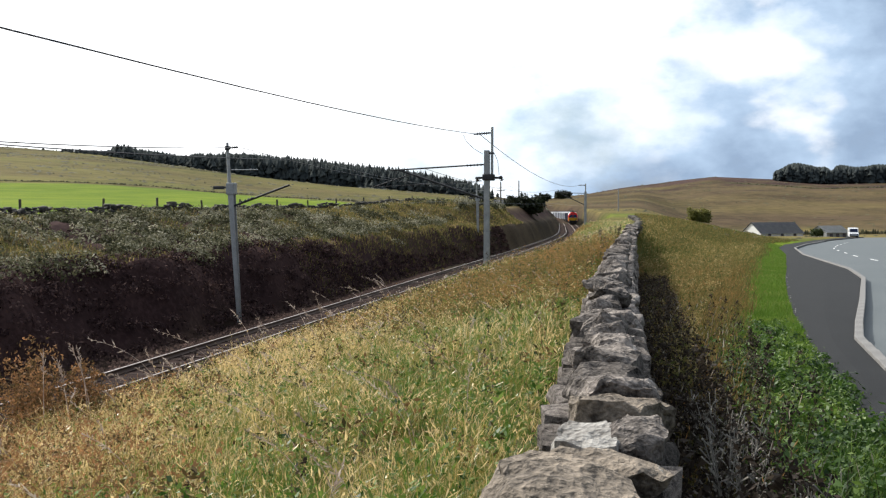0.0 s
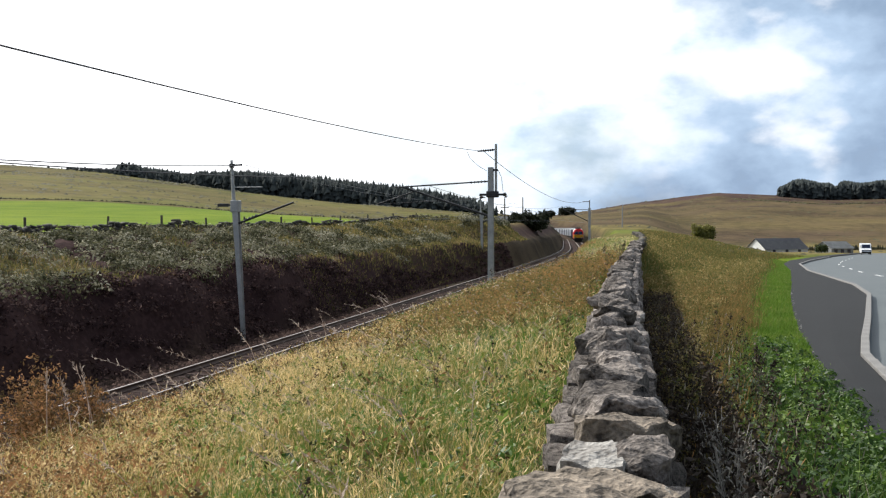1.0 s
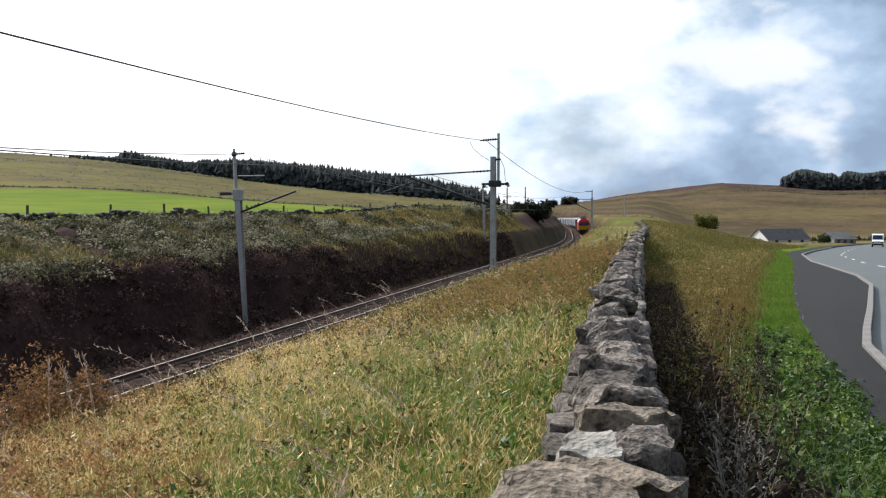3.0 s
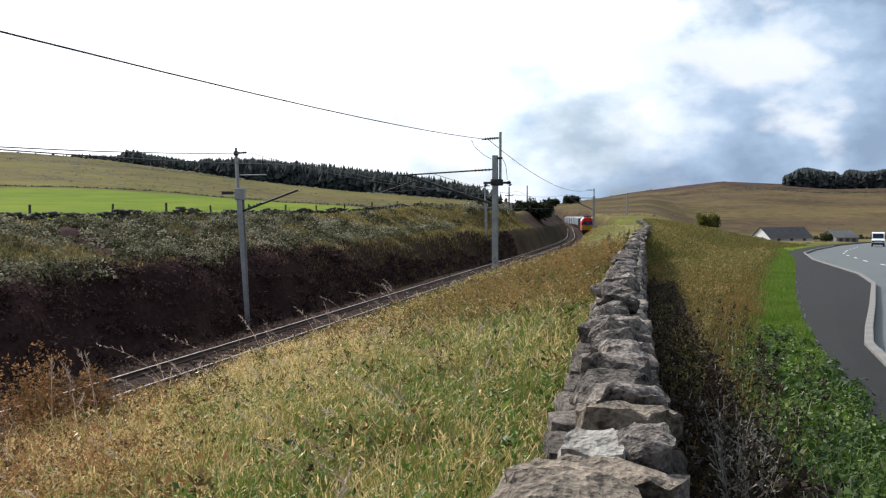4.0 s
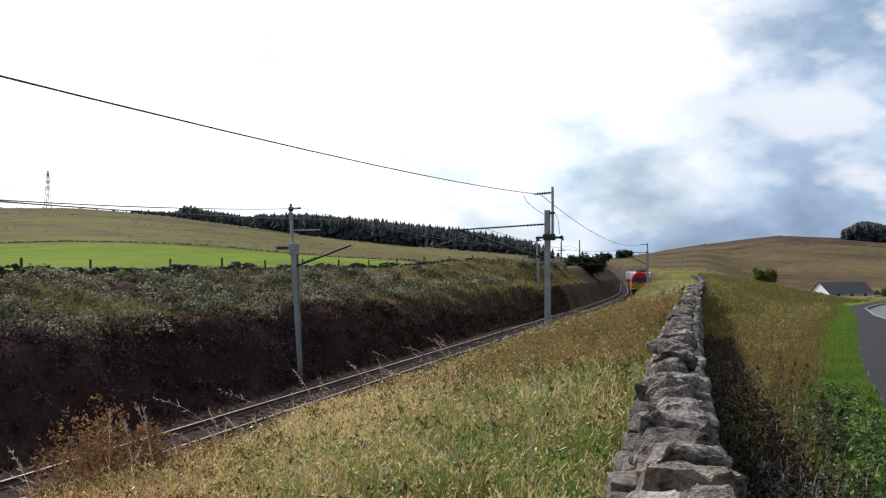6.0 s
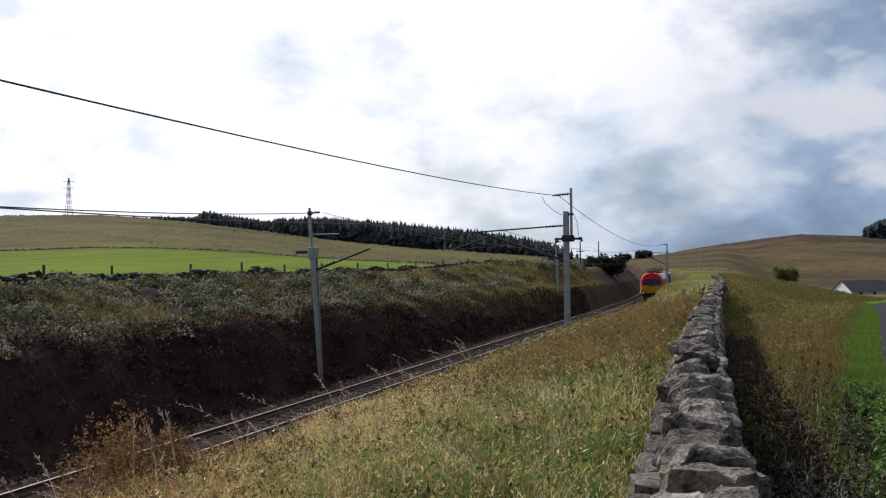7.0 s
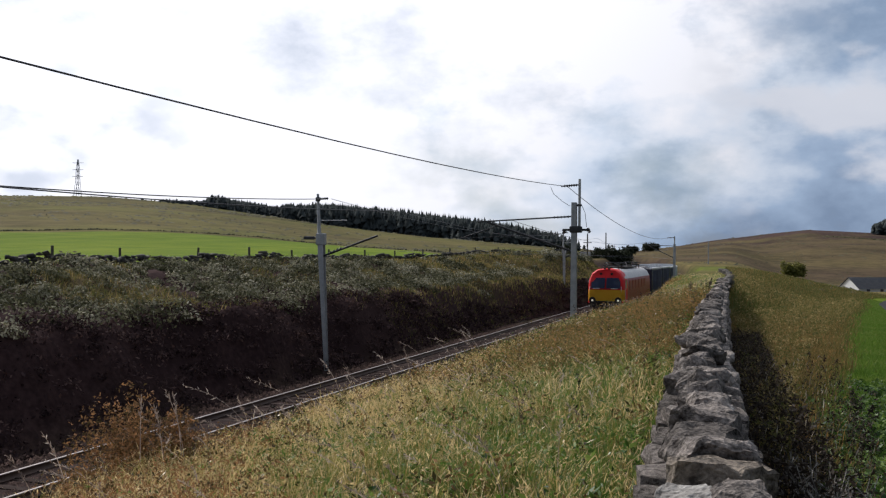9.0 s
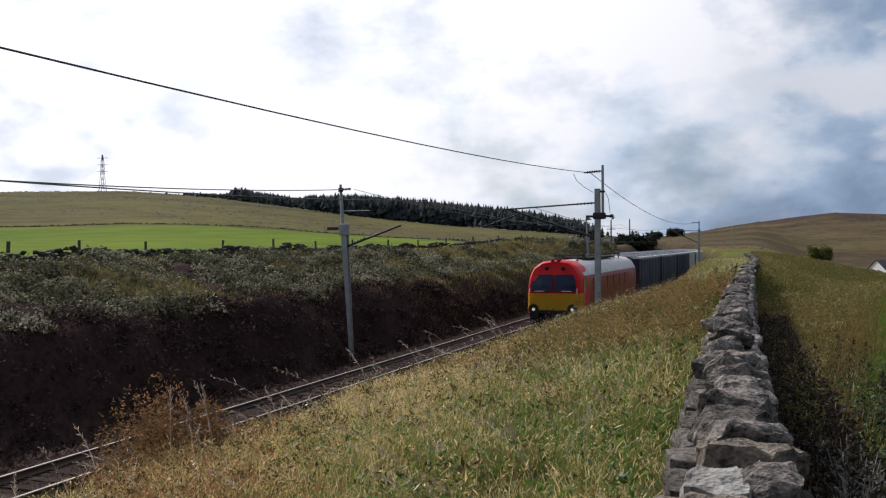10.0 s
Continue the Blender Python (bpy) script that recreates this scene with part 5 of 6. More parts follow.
# ---- plants near by ----
def blades(name, x, y, h, width, tint, mat, label, category, lean=0.35, seeds=1, z=None, bend=0.5, heads=0.0, head=1.0, ang=None):
    """Bent, tapering grass blades, three triangles each, some with a seed head."""
    rng = np.random.default_rng(seeds)
    n = len(x)
    z = height(x, y) if z is None else z
    a = rng.uniform(0, 2 * np.pi, n) if ang is None else ang
    wa = rng.uniform(0, np.pi, n)
    d = np.stack([np.cos(a), np.sin(a)], 1) * (rng.uniform(0.2, 1, n) * lean * h)[:, None] + np.array([0.12, 0.02]) * h[:, None] * lean
    wv = np.stack([np.cos(wa), np.sin(wa)], 1) * (width / 2)[:, None]
    b = np.stack([x, y], 1)
    mid = b + d * 0.35
    tip = b + d
    V = np.empty((n, 5, 3))
    V[:, 0, :2], V[:, 1, :2] = b - wv, b + wv
    V[:, 0, 2] = V[:, 1, 2] = z - 0.04
    V[:, 2, :2], V[:, 3, :2] = mid - wv * 0.8, mid + wv * 0.8
    V[:, 2, 2] = V[:, 3, 2] = z + h * 0.58
    V[:, 4, :2], V[:, 4, 2] = tip, z + h * (1 - bend * rng.uniform(0, 0.5, n))
    o = np.arange(n)[:, None] * 5
    F = np.concatenate([o + np.array([[0, 1, 3]]), o + np.array([[0, 3, 2]]), o + np.array([[2, 3, 4]])])
    V, T = V.reshape(-1, 3), np.repeat(tint, 5)
    if heads:
        k = np.flatnonzero(rng.random(n) < heads)
        t = np.stack([tip[k, 0], tip[k, 1], z[k] + h[k] * 0.97], 1)
        m = len(k)
        dirn = np.stack([d[k, 0], d[k, 1], h[k] * 0.5], 1)
        dirn /= np.linalg.norm(dirn, axis=1)[:, None]
        ln = rng.uniform(0.018, 0.05, m)[:, None] * head
        sd = np.stack([wv[k, 0], wv[k, 1], np.zeros(m)], 1)
        sd = sd / np.linalg.norm(sd, axis=1)[:, None] * rng.uniform(0.002, 0.0045, m)[:, None] * head * np.interp(y[k], [3, 30, 80], [1, 2.2, 4])[:, None]
        H = np.stack([t - dirn * ln, t - sd, t + dirn * ln, t + sd], 1).reshape(-1, 3)
        oh = len(V) + np.arange(m)[:, None] * 4
        F = np.concatenate([F, oh + np.array([[0, 1, 2]]), oh + np.array([[0, 2, 3]])])
        V, T = np.concatenate([V, H]), np.concatenate([T, np.full(m * 4, 0.95)])
    ob = raw_mesh(name, V, F, mat, tint=T)
    return tagged(ob, label, category, kind="stuff")


def leaves(name, x, y, z, size, tint, mat, label, category, seeds=1, per=5, spread=0.12):
    """Sprays of small pointed leaves round each given place."""
    rng = np.random.default_rng(seeds)
    n = len(x) * per
    c = np.repeat(np.stack([x, y, z], 1), per, 0) + rng.normal(0, 1, (n, 3)) * spread * np.repeat(size, per)[:, None] * 8
    s = np.repeat(size, per)[:, None] * rng.uniform(0.6, 1.3, (n, 1))
    u = rng.normal(0, 1, (n, 3)); u /= np.linalg.norm(u, axis=1)[:, None]
    w = np.cross(u, rng.normal(0, 1, (n, 3))); w /= np.linalg.norm(w, axis=1)[:, None]
    V = np.stack([c - u * s, c + w * s * 0.4, c + u * s, c - w * s * 0.4], 1).reshape(-1, 3)
    F = np.arange(n * 4).reshape(n, 4)
    ob = raw_mesh(name, V, F, mat, tint=np.repeat(np.repeat(tint, per), 4))
    return tagged(ob, label, category, kind="stuff")


def clumps(name, x, y, z, r, tone, size, per, mat, label, category, seeds=1, tall=0.8, rag=0.5, jitter=0.12):
    """Rounded bushes: leaves lying over the outside of each, so that its top and its sides catch the light apart."""
    rng = np.random.default_rng(seeds)
    k = len(x)
    i = np.repeat(np.arange(k), per)
    m = k * per
    v = rng.normal(0, 1, (m, 3)); v /= np.linalg.norm(v, axis=1)[:, None]
    v[:, 2] = np.abs(v[:, 2])
    lump = 1 + 0.25 * np.sin(v[:, 0] * 5 + i * 1.7) * np.cos(v[:, 1] * 6 + i * 2.3)
    q = (r[i] * rng.uniform(0.62, 1.06, m) * lump)[:, None]
    c = np.stack([x, y, z], 1)[i] + v * q * np.array([1, 1, tall])
    nrm = v + rng.normal(0, rag, (m, 3)); nrm /= np.linalg.norm(nrm, axis=1)[:, None]
    u = np.cross(nrm, rng.normal(0, 1, (m, 3))); u /= np.linalg.norm(u, axis=1)[:, None]
    w = np.cross(nrm, u)
    sz = (size[i] * rng.uniform(0.5, 1.4, m))[:, None]
    V = np.stack([c - u * sz, c + w * sz * 0.5, c + u * sz, c - w * sz * 0.5], 1).reshape(-1, 3)
    F = np.arange(m * 4).reshape(m, 4)
    ob = raw_mesh(name, V, F, mat, tint=np.repeat(np.clip(tone[i] + rng.normal(0, jitter, m), 0, 1), 4))
    return tagged(ob, label, category, kind="stuff")


def plumes(name, x, y, h, lean, label, seeds=1, thick=1.0):
    """Tall arching grass stems, each with a feathery bleached head of short spikelets."""
    rng = np.random.default_rng(seeds)
    z = height(x, y)
    V, F, T = [], [], []
    for k in range(len(x)):
        a = rng.normal(2.6, 0.8)
        tint = rng.uniform(0.2, 0.9)
        pts = []
        for j in range(9):
            f = j / 8
            o = lean[k] * h[k] * f ** 1.9
            pts.append(np.array([x[k] + math.cos(a) * o, y[k] + math.sin(a) * o * 0.5, z[k] + h[k] * (f - 0.22 * lean[k] * f ** 3)]))
        side = np.array([0.8, 0.6, 0.0])
        for j in range(8):
            w0, w1 = 0.0045 * thick * (1 - 0.08 * j), 0.0045 * thick * (1 - 0.08 * (j + 1))
            o = len(V)
            V += [pts[j] - side * w0, pts[j] + side * w0, pts[j + 1] + side * w1, pts[j + 1] - side * w1]
            F.append((o, o + 1, o + 2, o + 3)); T += [tint * 0.6] * 4
        for j in range(26):
            f = 5.4 + 2.6 * rng.random()
            b = int(min(f, 7.99)); p = pts[b] + (pts[b + 1] - pts[b]) * (f - b)
            d = (pts[8] - pts[5]); d = d / np.linalg.norm(d) + rng.normal(0, 0.45, 3)
            ln = rng.uniform(0.02, 0.055) * thick * (1.2 - 0.25 * (f - 5.4))
            e = np.cross(d, rng.normal(0, 1, 3)); e = e / np.linalg.norm(e) * 0.0042 * thick
            o = len(V)
            V += [p, p + d * ln * 0.5 + e, p + d * ln, p + d * ln * 0.5 - e]
            F.append((o, o + 1, o + 2, o + 3)); T += [tint] * 4
    return tagged(raw_mesh(name, V, F, M["plume"], tint=T), label, "grass", kind="stuff")


def scatter(rng, n, y0, y1, power):
    """Distances thinning out from the near end."""
    return y0 + (y1 - y0) * rng.random(n) ** power


def vegetation():
    rng = np.random.default_rng(21)
    # the slope between wall and railway
    n = 190000
    y = scatter(rng, n, -6.0, 80, 1.0)
    y = np.where(rng.random(n) < 0.86, 0.8 + 79 * rng.random(n) ** 2.3, y)
    lw = wall_x(y) - (-11.07 + 0.2245 * y)
    f = rng.random(n) ** 0.9
    l = 2.9 + (lw * 0.9757 - 0.28 - 2.9) * f
    x = -11.07 + 0.2245 * y + l / 0.9757
    patch = wobble(x, y, 0.9, 1) * 0.26 + wobble(x, y, 2.3, 4) * 0.32 + wobble(x, y, 5.2, 14) * 0.24
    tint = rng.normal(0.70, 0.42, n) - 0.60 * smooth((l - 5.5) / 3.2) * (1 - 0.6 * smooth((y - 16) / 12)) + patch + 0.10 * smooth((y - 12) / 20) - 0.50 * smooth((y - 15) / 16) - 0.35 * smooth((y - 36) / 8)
    tuft = wobble(x, y, 3.1, 8)
    belt = smooth((y - 12.5 + 1.5 * wobble(x, y, 0.9, 17)) / 5) * (1 - smooth((y - 33) / 8)) * smooth((l - 4.6) / 2)
    tint = tint - 0.25 * belt
    h = rng.uniform(0.07, 0.30, n) * (1 + 0.4 * tuft) * (0.8 + 0.25 * smooth((y - 6) / 20)) * (1 - 0.45 * belt)
    wd = rng.uniform(0.0025, 0.006, n) * np.interp(y, [1, 8, 30, 75], [1, 1.2, 2.6, 6])
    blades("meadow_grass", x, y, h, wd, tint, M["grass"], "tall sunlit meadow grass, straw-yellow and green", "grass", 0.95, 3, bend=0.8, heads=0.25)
    # shorter trodden grass where one stands, thinning out behind
    n = 22000
    y = 1.4 - 8.5 * rng.random(n) ** 1.3
    x = -9.0 + 10.6 * rng.random(n) + 0.2 * y
    keep = np.abs(x - wall_x(y) - 0.1) > 0.25
    x, y = x[keep], y[keep]
    n = len(x)
    blades("trodden_grass", x, y, rng.uniform(0.05, 0.22, n), rng.uniform(0.003, 0.007, n), rng.normal(0.5, 0.35, n) + 0.2 * wobble(x, y, 1.7, 4), M["grass"], "short trodden grass at the end of the wall", "grass", 0.9, 71, bend=0.9)
    # tussocks: blades spreading from one foot, each tussock of its own colour
    k = 9000
    ty = 1.3 + 58 * rng.random(k) ** 1.75
    lw = (wall_x(ty) - (-11.07 + 0.2245 * ty)) * 0.9757
    tl = 3.2 + (lw - 0.45 - 3.2) * rng.random(k) ** 0.85
    tx = -11.07 + 0.2245 * ty + tl / 0.9757
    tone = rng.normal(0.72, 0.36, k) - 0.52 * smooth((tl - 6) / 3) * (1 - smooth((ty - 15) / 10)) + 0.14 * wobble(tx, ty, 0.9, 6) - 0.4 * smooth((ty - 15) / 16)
    tall = rng.uniform(0.16, 0.40, k) * (1 + 0.3 * wobble(tx, ty, 0.7, 3)) * (1 - 0.4 * smooth((ty - 13) / 4))
    per = 26
    i = np.repeat(np.arange(k), per)
    ang = rng.uniform(0, 2 * np.pi, k * per)
    q = 0.05 * rng.random(k * per)
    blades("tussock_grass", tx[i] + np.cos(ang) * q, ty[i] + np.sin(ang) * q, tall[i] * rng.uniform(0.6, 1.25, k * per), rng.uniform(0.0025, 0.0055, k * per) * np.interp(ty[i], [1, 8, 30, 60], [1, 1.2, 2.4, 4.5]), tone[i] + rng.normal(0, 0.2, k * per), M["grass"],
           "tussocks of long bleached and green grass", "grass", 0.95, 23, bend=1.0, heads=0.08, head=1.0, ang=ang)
    # small herbs and withered leaves all through the grass
    n = 46000
    y = 1.3 + 48 * rng.random(n) ** 1.9
    lw = (wall_x(y) - (-11.07 + 0.2245 * y)) * 0.9757
    l = 3.0 + (lw - 3.4) * rng.random(n)
    x = -11.07 + 0.2245 * y + l / 0.9757
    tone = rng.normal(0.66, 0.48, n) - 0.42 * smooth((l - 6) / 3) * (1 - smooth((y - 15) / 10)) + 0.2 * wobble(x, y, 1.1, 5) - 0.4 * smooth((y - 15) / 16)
    leaves("meadow_herbs", x, y, height(x, y) + rng.uniform(0.02, 0.27, n), rng.uniform(0.006, 0.017, n) * np.interp(y, [1, 8, 50], [1, 1.2, 3.0]), np.clip(tone, 0, 1.1), M["grass"], "small herbs and withered leaves among the grass", "weeds", 41, 4, 0.2)
    # rusty-brown sorrel and willowherb in a tall belt across the slope, then thinning out
    k = 3200
    cy = 12.0 + 28 * rng.random(k) ** 1.15
    lw = (wall_x(cy) - (-11.07 + 0.2245 * cy)) * 0.9757
    cl = lw - 0.45 - (lw - 4.4) * rng.random(k) ** 1.25
    cx = -11.07 + 0.2245 * cy + cl / 0.9757
    keep = wobble(cx, cy, 0.5, 21) + 0.7 * wobble(cx, cy, 1.3, 2) + 0.6 * smooth((cy - 13) / 4) - 0.8 * smooth((cy - 23) / 10) > 0.15
    cx, cy, cl = cx[keep], cy[keep], cl[keep]
    k = len(cx)
    far = 1 - 0.6 * smooth((8.2 - cl) / 3)
    clumps("sorrel", cx, cy, height(cx, cy), rng.uniform(0.22, 0.50, k) * far, np.clip(rng.normal(0.44, 0.26, k) + 0.3 * wobble(cx, cy, 0.9, 3), 0, 1), np.interp(cy, [11, 40], [0.016, 0.034]), 120, M["bracken"],
           "rust-brown sorrel and willowherb gone to seed in the grass", "weeds", 24, 1.4, 0.7, 0.12)
    n = 1500
    y = 13 + 40 * rng.random(n)
    lw = (wall_x(y) - (-11.07 + 0.2245 * y)) * 0.9757
    l = 4.6 + (lw - 5.0) * rng.random(n)
    x = -11.07 + 0.2245 * y + l / 0.9757
    leaves("seed_fluff", x, y, height(x, y) + rng.uniform(0.2, 0.55, n), np.interp(y, [11, 60], [0.014, 0.030]), rng.uniform(0.4, 1, n), M["plume"], "pale seed heads among the brown weeds", "weeds", 25, 2, 0.13)
    # dark low growth between the grass stems
    n = 26000
    y = 1.3 + 30 * rng.random(n) ** 1.6
    lw = (wall_x(y) - (-11.07 + 0.2245 * y)) * 0.9757
    l = 3.6 + (lw - 4.0) * rng.random(n)
    x = -11.07 + 0.2245 * y + l / 0.9757
    keep = wobble(x, y, 1.9, 33) + 0.6 * wobble(x, y, 4.6, 9) - 0.25 * smooth((l - 7) / 3) > 0.30
    x, y = x[keep], y[keep]
    m = len(x)
    leaves("withered_herbs", x, y, height(x, y) + rng.uniform(0.05, 0.30, m), rng.uniform(0.010, 0.024, m) * np.interp(y, [1, 30], [1, 2.2]), np.clip(rng.normal(0.48, 0.3, m), 0, 1), M["withered"], "withered brown herbs in patches among the grass", "weeds", 43, 5, 0.16)
    n = 5600
    y = 1.2 + 22 * rng.random(n) ** 1.4
    lw = (wall_x(y) - (-11.07 + 0.2245 * y)) * 0.9757
    l = lw - 0.35 - 4.2 * rng.random(n) ** 1.3
    x = -11.07 + 0.2245 * y + l / 0.9757
    keep = wobble(x, y, 1.3, 15) > -0.1
    x, y = x[keep], y[keep]
    m = len(x)
    leaves("meadow_weeds", x, y, height(x, y) + rng.uniform(0.04, 0.30, m), rng.uniform(0.013, 0.028, m), np.clip(rng.normal(0.7, 0.35, m), 0, 1.1), M["nettle"], "green leafy weeds among the meadow grass", "weeds", 14, 5, 0.13)
    # rusty bracken and docks on the shoulder of the cutting
    n = 9000
    y = scatter(rng, n, 10, 80, 1.3)
    l = rng.normal(4.6, 0.9, n)
    x = -11.07 + 0.2245 * y + l / 0.9757
    keep = wobble(x, y, 0.5, 7) + 0.15 * smooth((y - 25) / 15) > 0.3
    x, y, l = x[keep], y[keep], l[keep]
    m = len(x)
    leaves("bracken", x, y, height(x, y) + rng.uniform(0.03, 0.36, m), np.interp(y, [8, 80], [0.02, 0.05]), rng.uniform(0.35, 1.0, m), M["bracken"], "rust-brown bracken and docks on the edge of the cutting", "bracken", 5, 5, 0.11)
    # red-brown tufts on the ballast shoulder
    k = 900
    cy = scatter(rng, k, 5, 75, 1.1)
    cl = 1.9 + 2.0 * rng.random(k)
    cx = -11.07 + 0.2245 * cy + cl / 0.9757
    clumps("shoulder_weeds", cx, cy, height(cx, cy), rng.uniform(0.06, 0.20, k), np.clip(rng.normal(0.62, 0.22, k), 0, 1), np.interp(cy, [5, 75], [0.016, 0.05]), 40, M["withered"], "red-brown tufts of weeds beside the rails", "weeds", 67, 1.2, 0.9, 0.2)
    # gorse, bramble and heather over the far bank: rounded clumps, thick towards the top, thinning to grass at its far end
    def bank_xy(l, y):
        return -11.07 + 0.2245 * y + l / 0.9757
    k = 3000
    cy = scatter(rng, k, 4, 125, 1.3)
    cl = -8.9 - 6.9 * rng.random(k) ** 0.9 + 0.9 * wobble(cy, cy, 0.31, 3)
    cx = bank_xy(cl, cy)
    open_grass = wobble(cx, cy, 0.35, 12) - 0.15 + 0.9 * smooth((cy - 62) / 22) * smooth((-cl - 9) / 2)
    keep = (open_grass < 0.15) | (rng.random(k) < 0.07)
    cy, cl, cx = cy[keep], cl[keep], cx[keep]
    k = len(cy)
    cr = rng.uniform(0.28, 0.95, k) * np.interp(-cl, [8, 10, 15.5], [1.0, 0.95, 0.6]) * np.interp(cy, [4, 125], [0.9, 1.35])
    tone = np.clip(rng.normal(0.42, 0.24, k) + 0.30 * wobble(cl, cy, 0.7, 4), 0.02, 1)
    clumps("gorse", cx, cy, height(cx, cy) - 0.05, cr, tone, np.interp(cy, [4, 60, 125], [0.055, 0.085, 0.13]), 80, M["gorse"], "grey-green gorse and bramble scrub along the top of the cutting", "scrub", 6, 0.85, 0.45, 0.10)
    # dead bracken hanging down the shaded side, the shade partly in its colour
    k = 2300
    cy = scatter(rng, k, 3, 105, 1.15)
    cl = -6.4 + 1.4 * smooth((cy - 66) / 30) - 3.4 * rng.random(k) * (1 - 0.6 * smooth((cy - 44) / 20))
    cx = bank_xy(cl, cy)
    clumps("dead_bracken", cx, cy, height(cx, cy) - 0.1, rng.uniform(0.25, 0.7, k) * (1 - 0.45 * smooth((cy - 62) / 20)), np.clip(rng.normal(0.38, 0.22, k) + 0.25 * smooth((cy - 66) / 20), 0, 1), np.interp(cy, [4, 60, 125], [0.05, 0.08, 0.12]), 46, M["bank_brown"], "brown dead bracken, its colour darkened for the shaded cutting side", "bracken", 66, 0.7, 0.6, 0.15)
    # olive and dry grass on the open parts of the bank
    n = 70000
    y = scatter(rng, n, 6, 125, 1.25)
    l = -8.6 + 2.4 * smooth((y - 44) / 12) - (7.6 + 2.4 * smooth((y - 44) / 12)) * rng.random(n)
    x = bank_xy(l, y)
    g = wobble(x, y, 0.35, 12) + 0.9 * smooth((y - 58) / 22) + 0.7 * smooth((y - 44) / 10) * smooth((l + 9.4) / 1.0)
    keep = g > rng.uniform(0.0, 0.4, n)
    x, y, l = x[keep], y[keep], l[keep]
    m = len(x)
    blades("bank_grass", x, y, rng.uniform(0.10, 0.34, m), np.interp(y, [10, 125], [0.013, 0.07]), np.clip(rng.normal(0.34, 0.2, m) + 0.18 * wobble(x, y, 0.9, 2), 0, 0.9), M["bank_turf"], "olive and dry grass on the open parts of the cutting side", "grass", 0.9, 8, bend=0.9)
    # weeds beyond the wall, green verge, dead stalks in the wall's shade
    def edge_x(y):
        return np.interp(y, [r[1] for r in FOOT], [r[0] for r in FOOT])
    n = 110000
    y = -3 + 150 * rng.random(n) ** 1.7
    lo, hi = wall_x(y) + 0.25, np.maximum(edge_x(y) - 1.0 - 0.9 * rng.random(n) - 0.35 * wobble(y, y, 0.9), wall_x(y) + 1.1)
    x = lo + (hi - lo) * rng.random(n)
    dark = smooth((1.3 - (x - wall_x(y))) / 0.8)
    tint = 0.62 + 0.38 * wobble(x, y, 0.7, 2) + 0.28 * wobble(x, y, 2.3, 3) + rng.normal(0, 0.1, n)
    sel = rng.random(n) < np.interp(y, [2, 12, 18], [0.0, 0.4, 1.0])
    x, y, tint, dark = x[sel], y[sel], tint[sel], dark[sel]
    m = len(x)
    w = rng.random(m) < np.interp(y, [22, 50], [1.0, 0.15])
    blades("verge_weeds", x[w], y[w], rng.uniform(0.15, 0.5, w.sum()), rng.uniform(0.003, 0.007, w.sum()) * np.interp(y[w], [1, 8, 70, 150], [1, 1.8, 6, 16]), np.clip(tint[w], 0.05, 1.3) * 0.50, M["bracken"],
           "rank brown dry weeds behind the wall", "weeds", 0.6, 9, heads=0.2)
    sel = rng.random(m) < np.interp(y, [6, 20, 60], [0.1, 0.5, 0.75])
    blades("verge_straw", x[sel] + 0.05, y[sel] + 0.07, rng.uniform(0.12, 0.38, sel.sum()), rng.uniform(0.003, 0.006, sel.sum()) * np.interp(y[sel], [1, 8, 70, 150], [1, 1.8, 6, 16]), tint[sel] * 0.50 - 0.22 * smooth((y[sel] - 22) / 25), M["bank_turf"],
           "dry straw-coloured grass behind the wall", "grass", 0.6, 19, heads=0.15)
    k = 520
    my = 1.4 + 18 * rng.random(k) ** 1.1
    lo, hi = wall_x(my) + 1.05 + 0.06 * np.maximum(0, my - 9), edge_x(my) + 0.10 + 0.12 * wobble(my, my, 1.9, 3)
    mx = lo + np.maximum(hi - lo, 0.3) * rng.random(k)
    mr = rng.uniform(0.16, 0.42, k) * np.clip((hi - mx) * 1.2 + 0.5, 0.5, 1) * np.interp(my, [2, 12, 19], [1, 0.9, 0.4])
    tone = np.clip(rng.normal(0.42, 0.26, k) + 0.2 * wobble(mx, my, 1.5, 7), 0, 1)
    clumps("nettles", mx, my, height(mx, my) - 0.04, mr, tone, rng.uniform(0.022, 0.042, k), 110, M["nettle"], "lush green nettles and docks on the verge", "nettles", 10, 1.15, 0.55, 0.14)
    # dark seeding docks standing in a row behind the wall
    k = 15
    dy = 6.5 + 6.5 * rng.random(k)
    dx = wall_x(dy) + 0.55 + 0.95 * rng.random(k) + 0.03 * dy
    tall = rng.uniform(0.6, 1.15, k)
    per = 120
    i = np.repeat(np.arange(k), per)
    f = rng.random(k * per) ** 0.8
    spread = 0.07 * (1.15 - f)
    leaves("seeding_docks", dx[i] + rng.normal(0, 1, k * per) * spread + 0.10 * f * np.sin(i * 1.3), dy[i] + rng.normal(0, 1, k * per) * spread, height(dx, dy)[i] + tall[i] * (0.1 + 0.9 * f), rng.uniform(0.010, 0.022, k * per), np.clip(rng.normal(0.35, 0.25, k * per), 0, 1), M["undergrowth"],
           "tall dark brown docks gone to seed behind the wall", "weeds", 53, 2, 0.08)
    n = 2200
    y = 1.6 + 6 * rng.random(n) ** 1.2
    x = wall_x(y) + 1.0 + (edge_x(y) - wall_x(y) - 1.1) * rng.random(n)
    blades("couch_grass", x, y, rng.uniform(0.25, 0.55, n), rng.uniform(0.006, 0.013, n), rng.normal(0.6, 0.32, n), M["nettle"], "long lush grass blades among the nettles", "grass", 0.9, 31, bend=0.9)
    n = 55000
    y = 13 + 97 * rng.random(n) ** 1.7
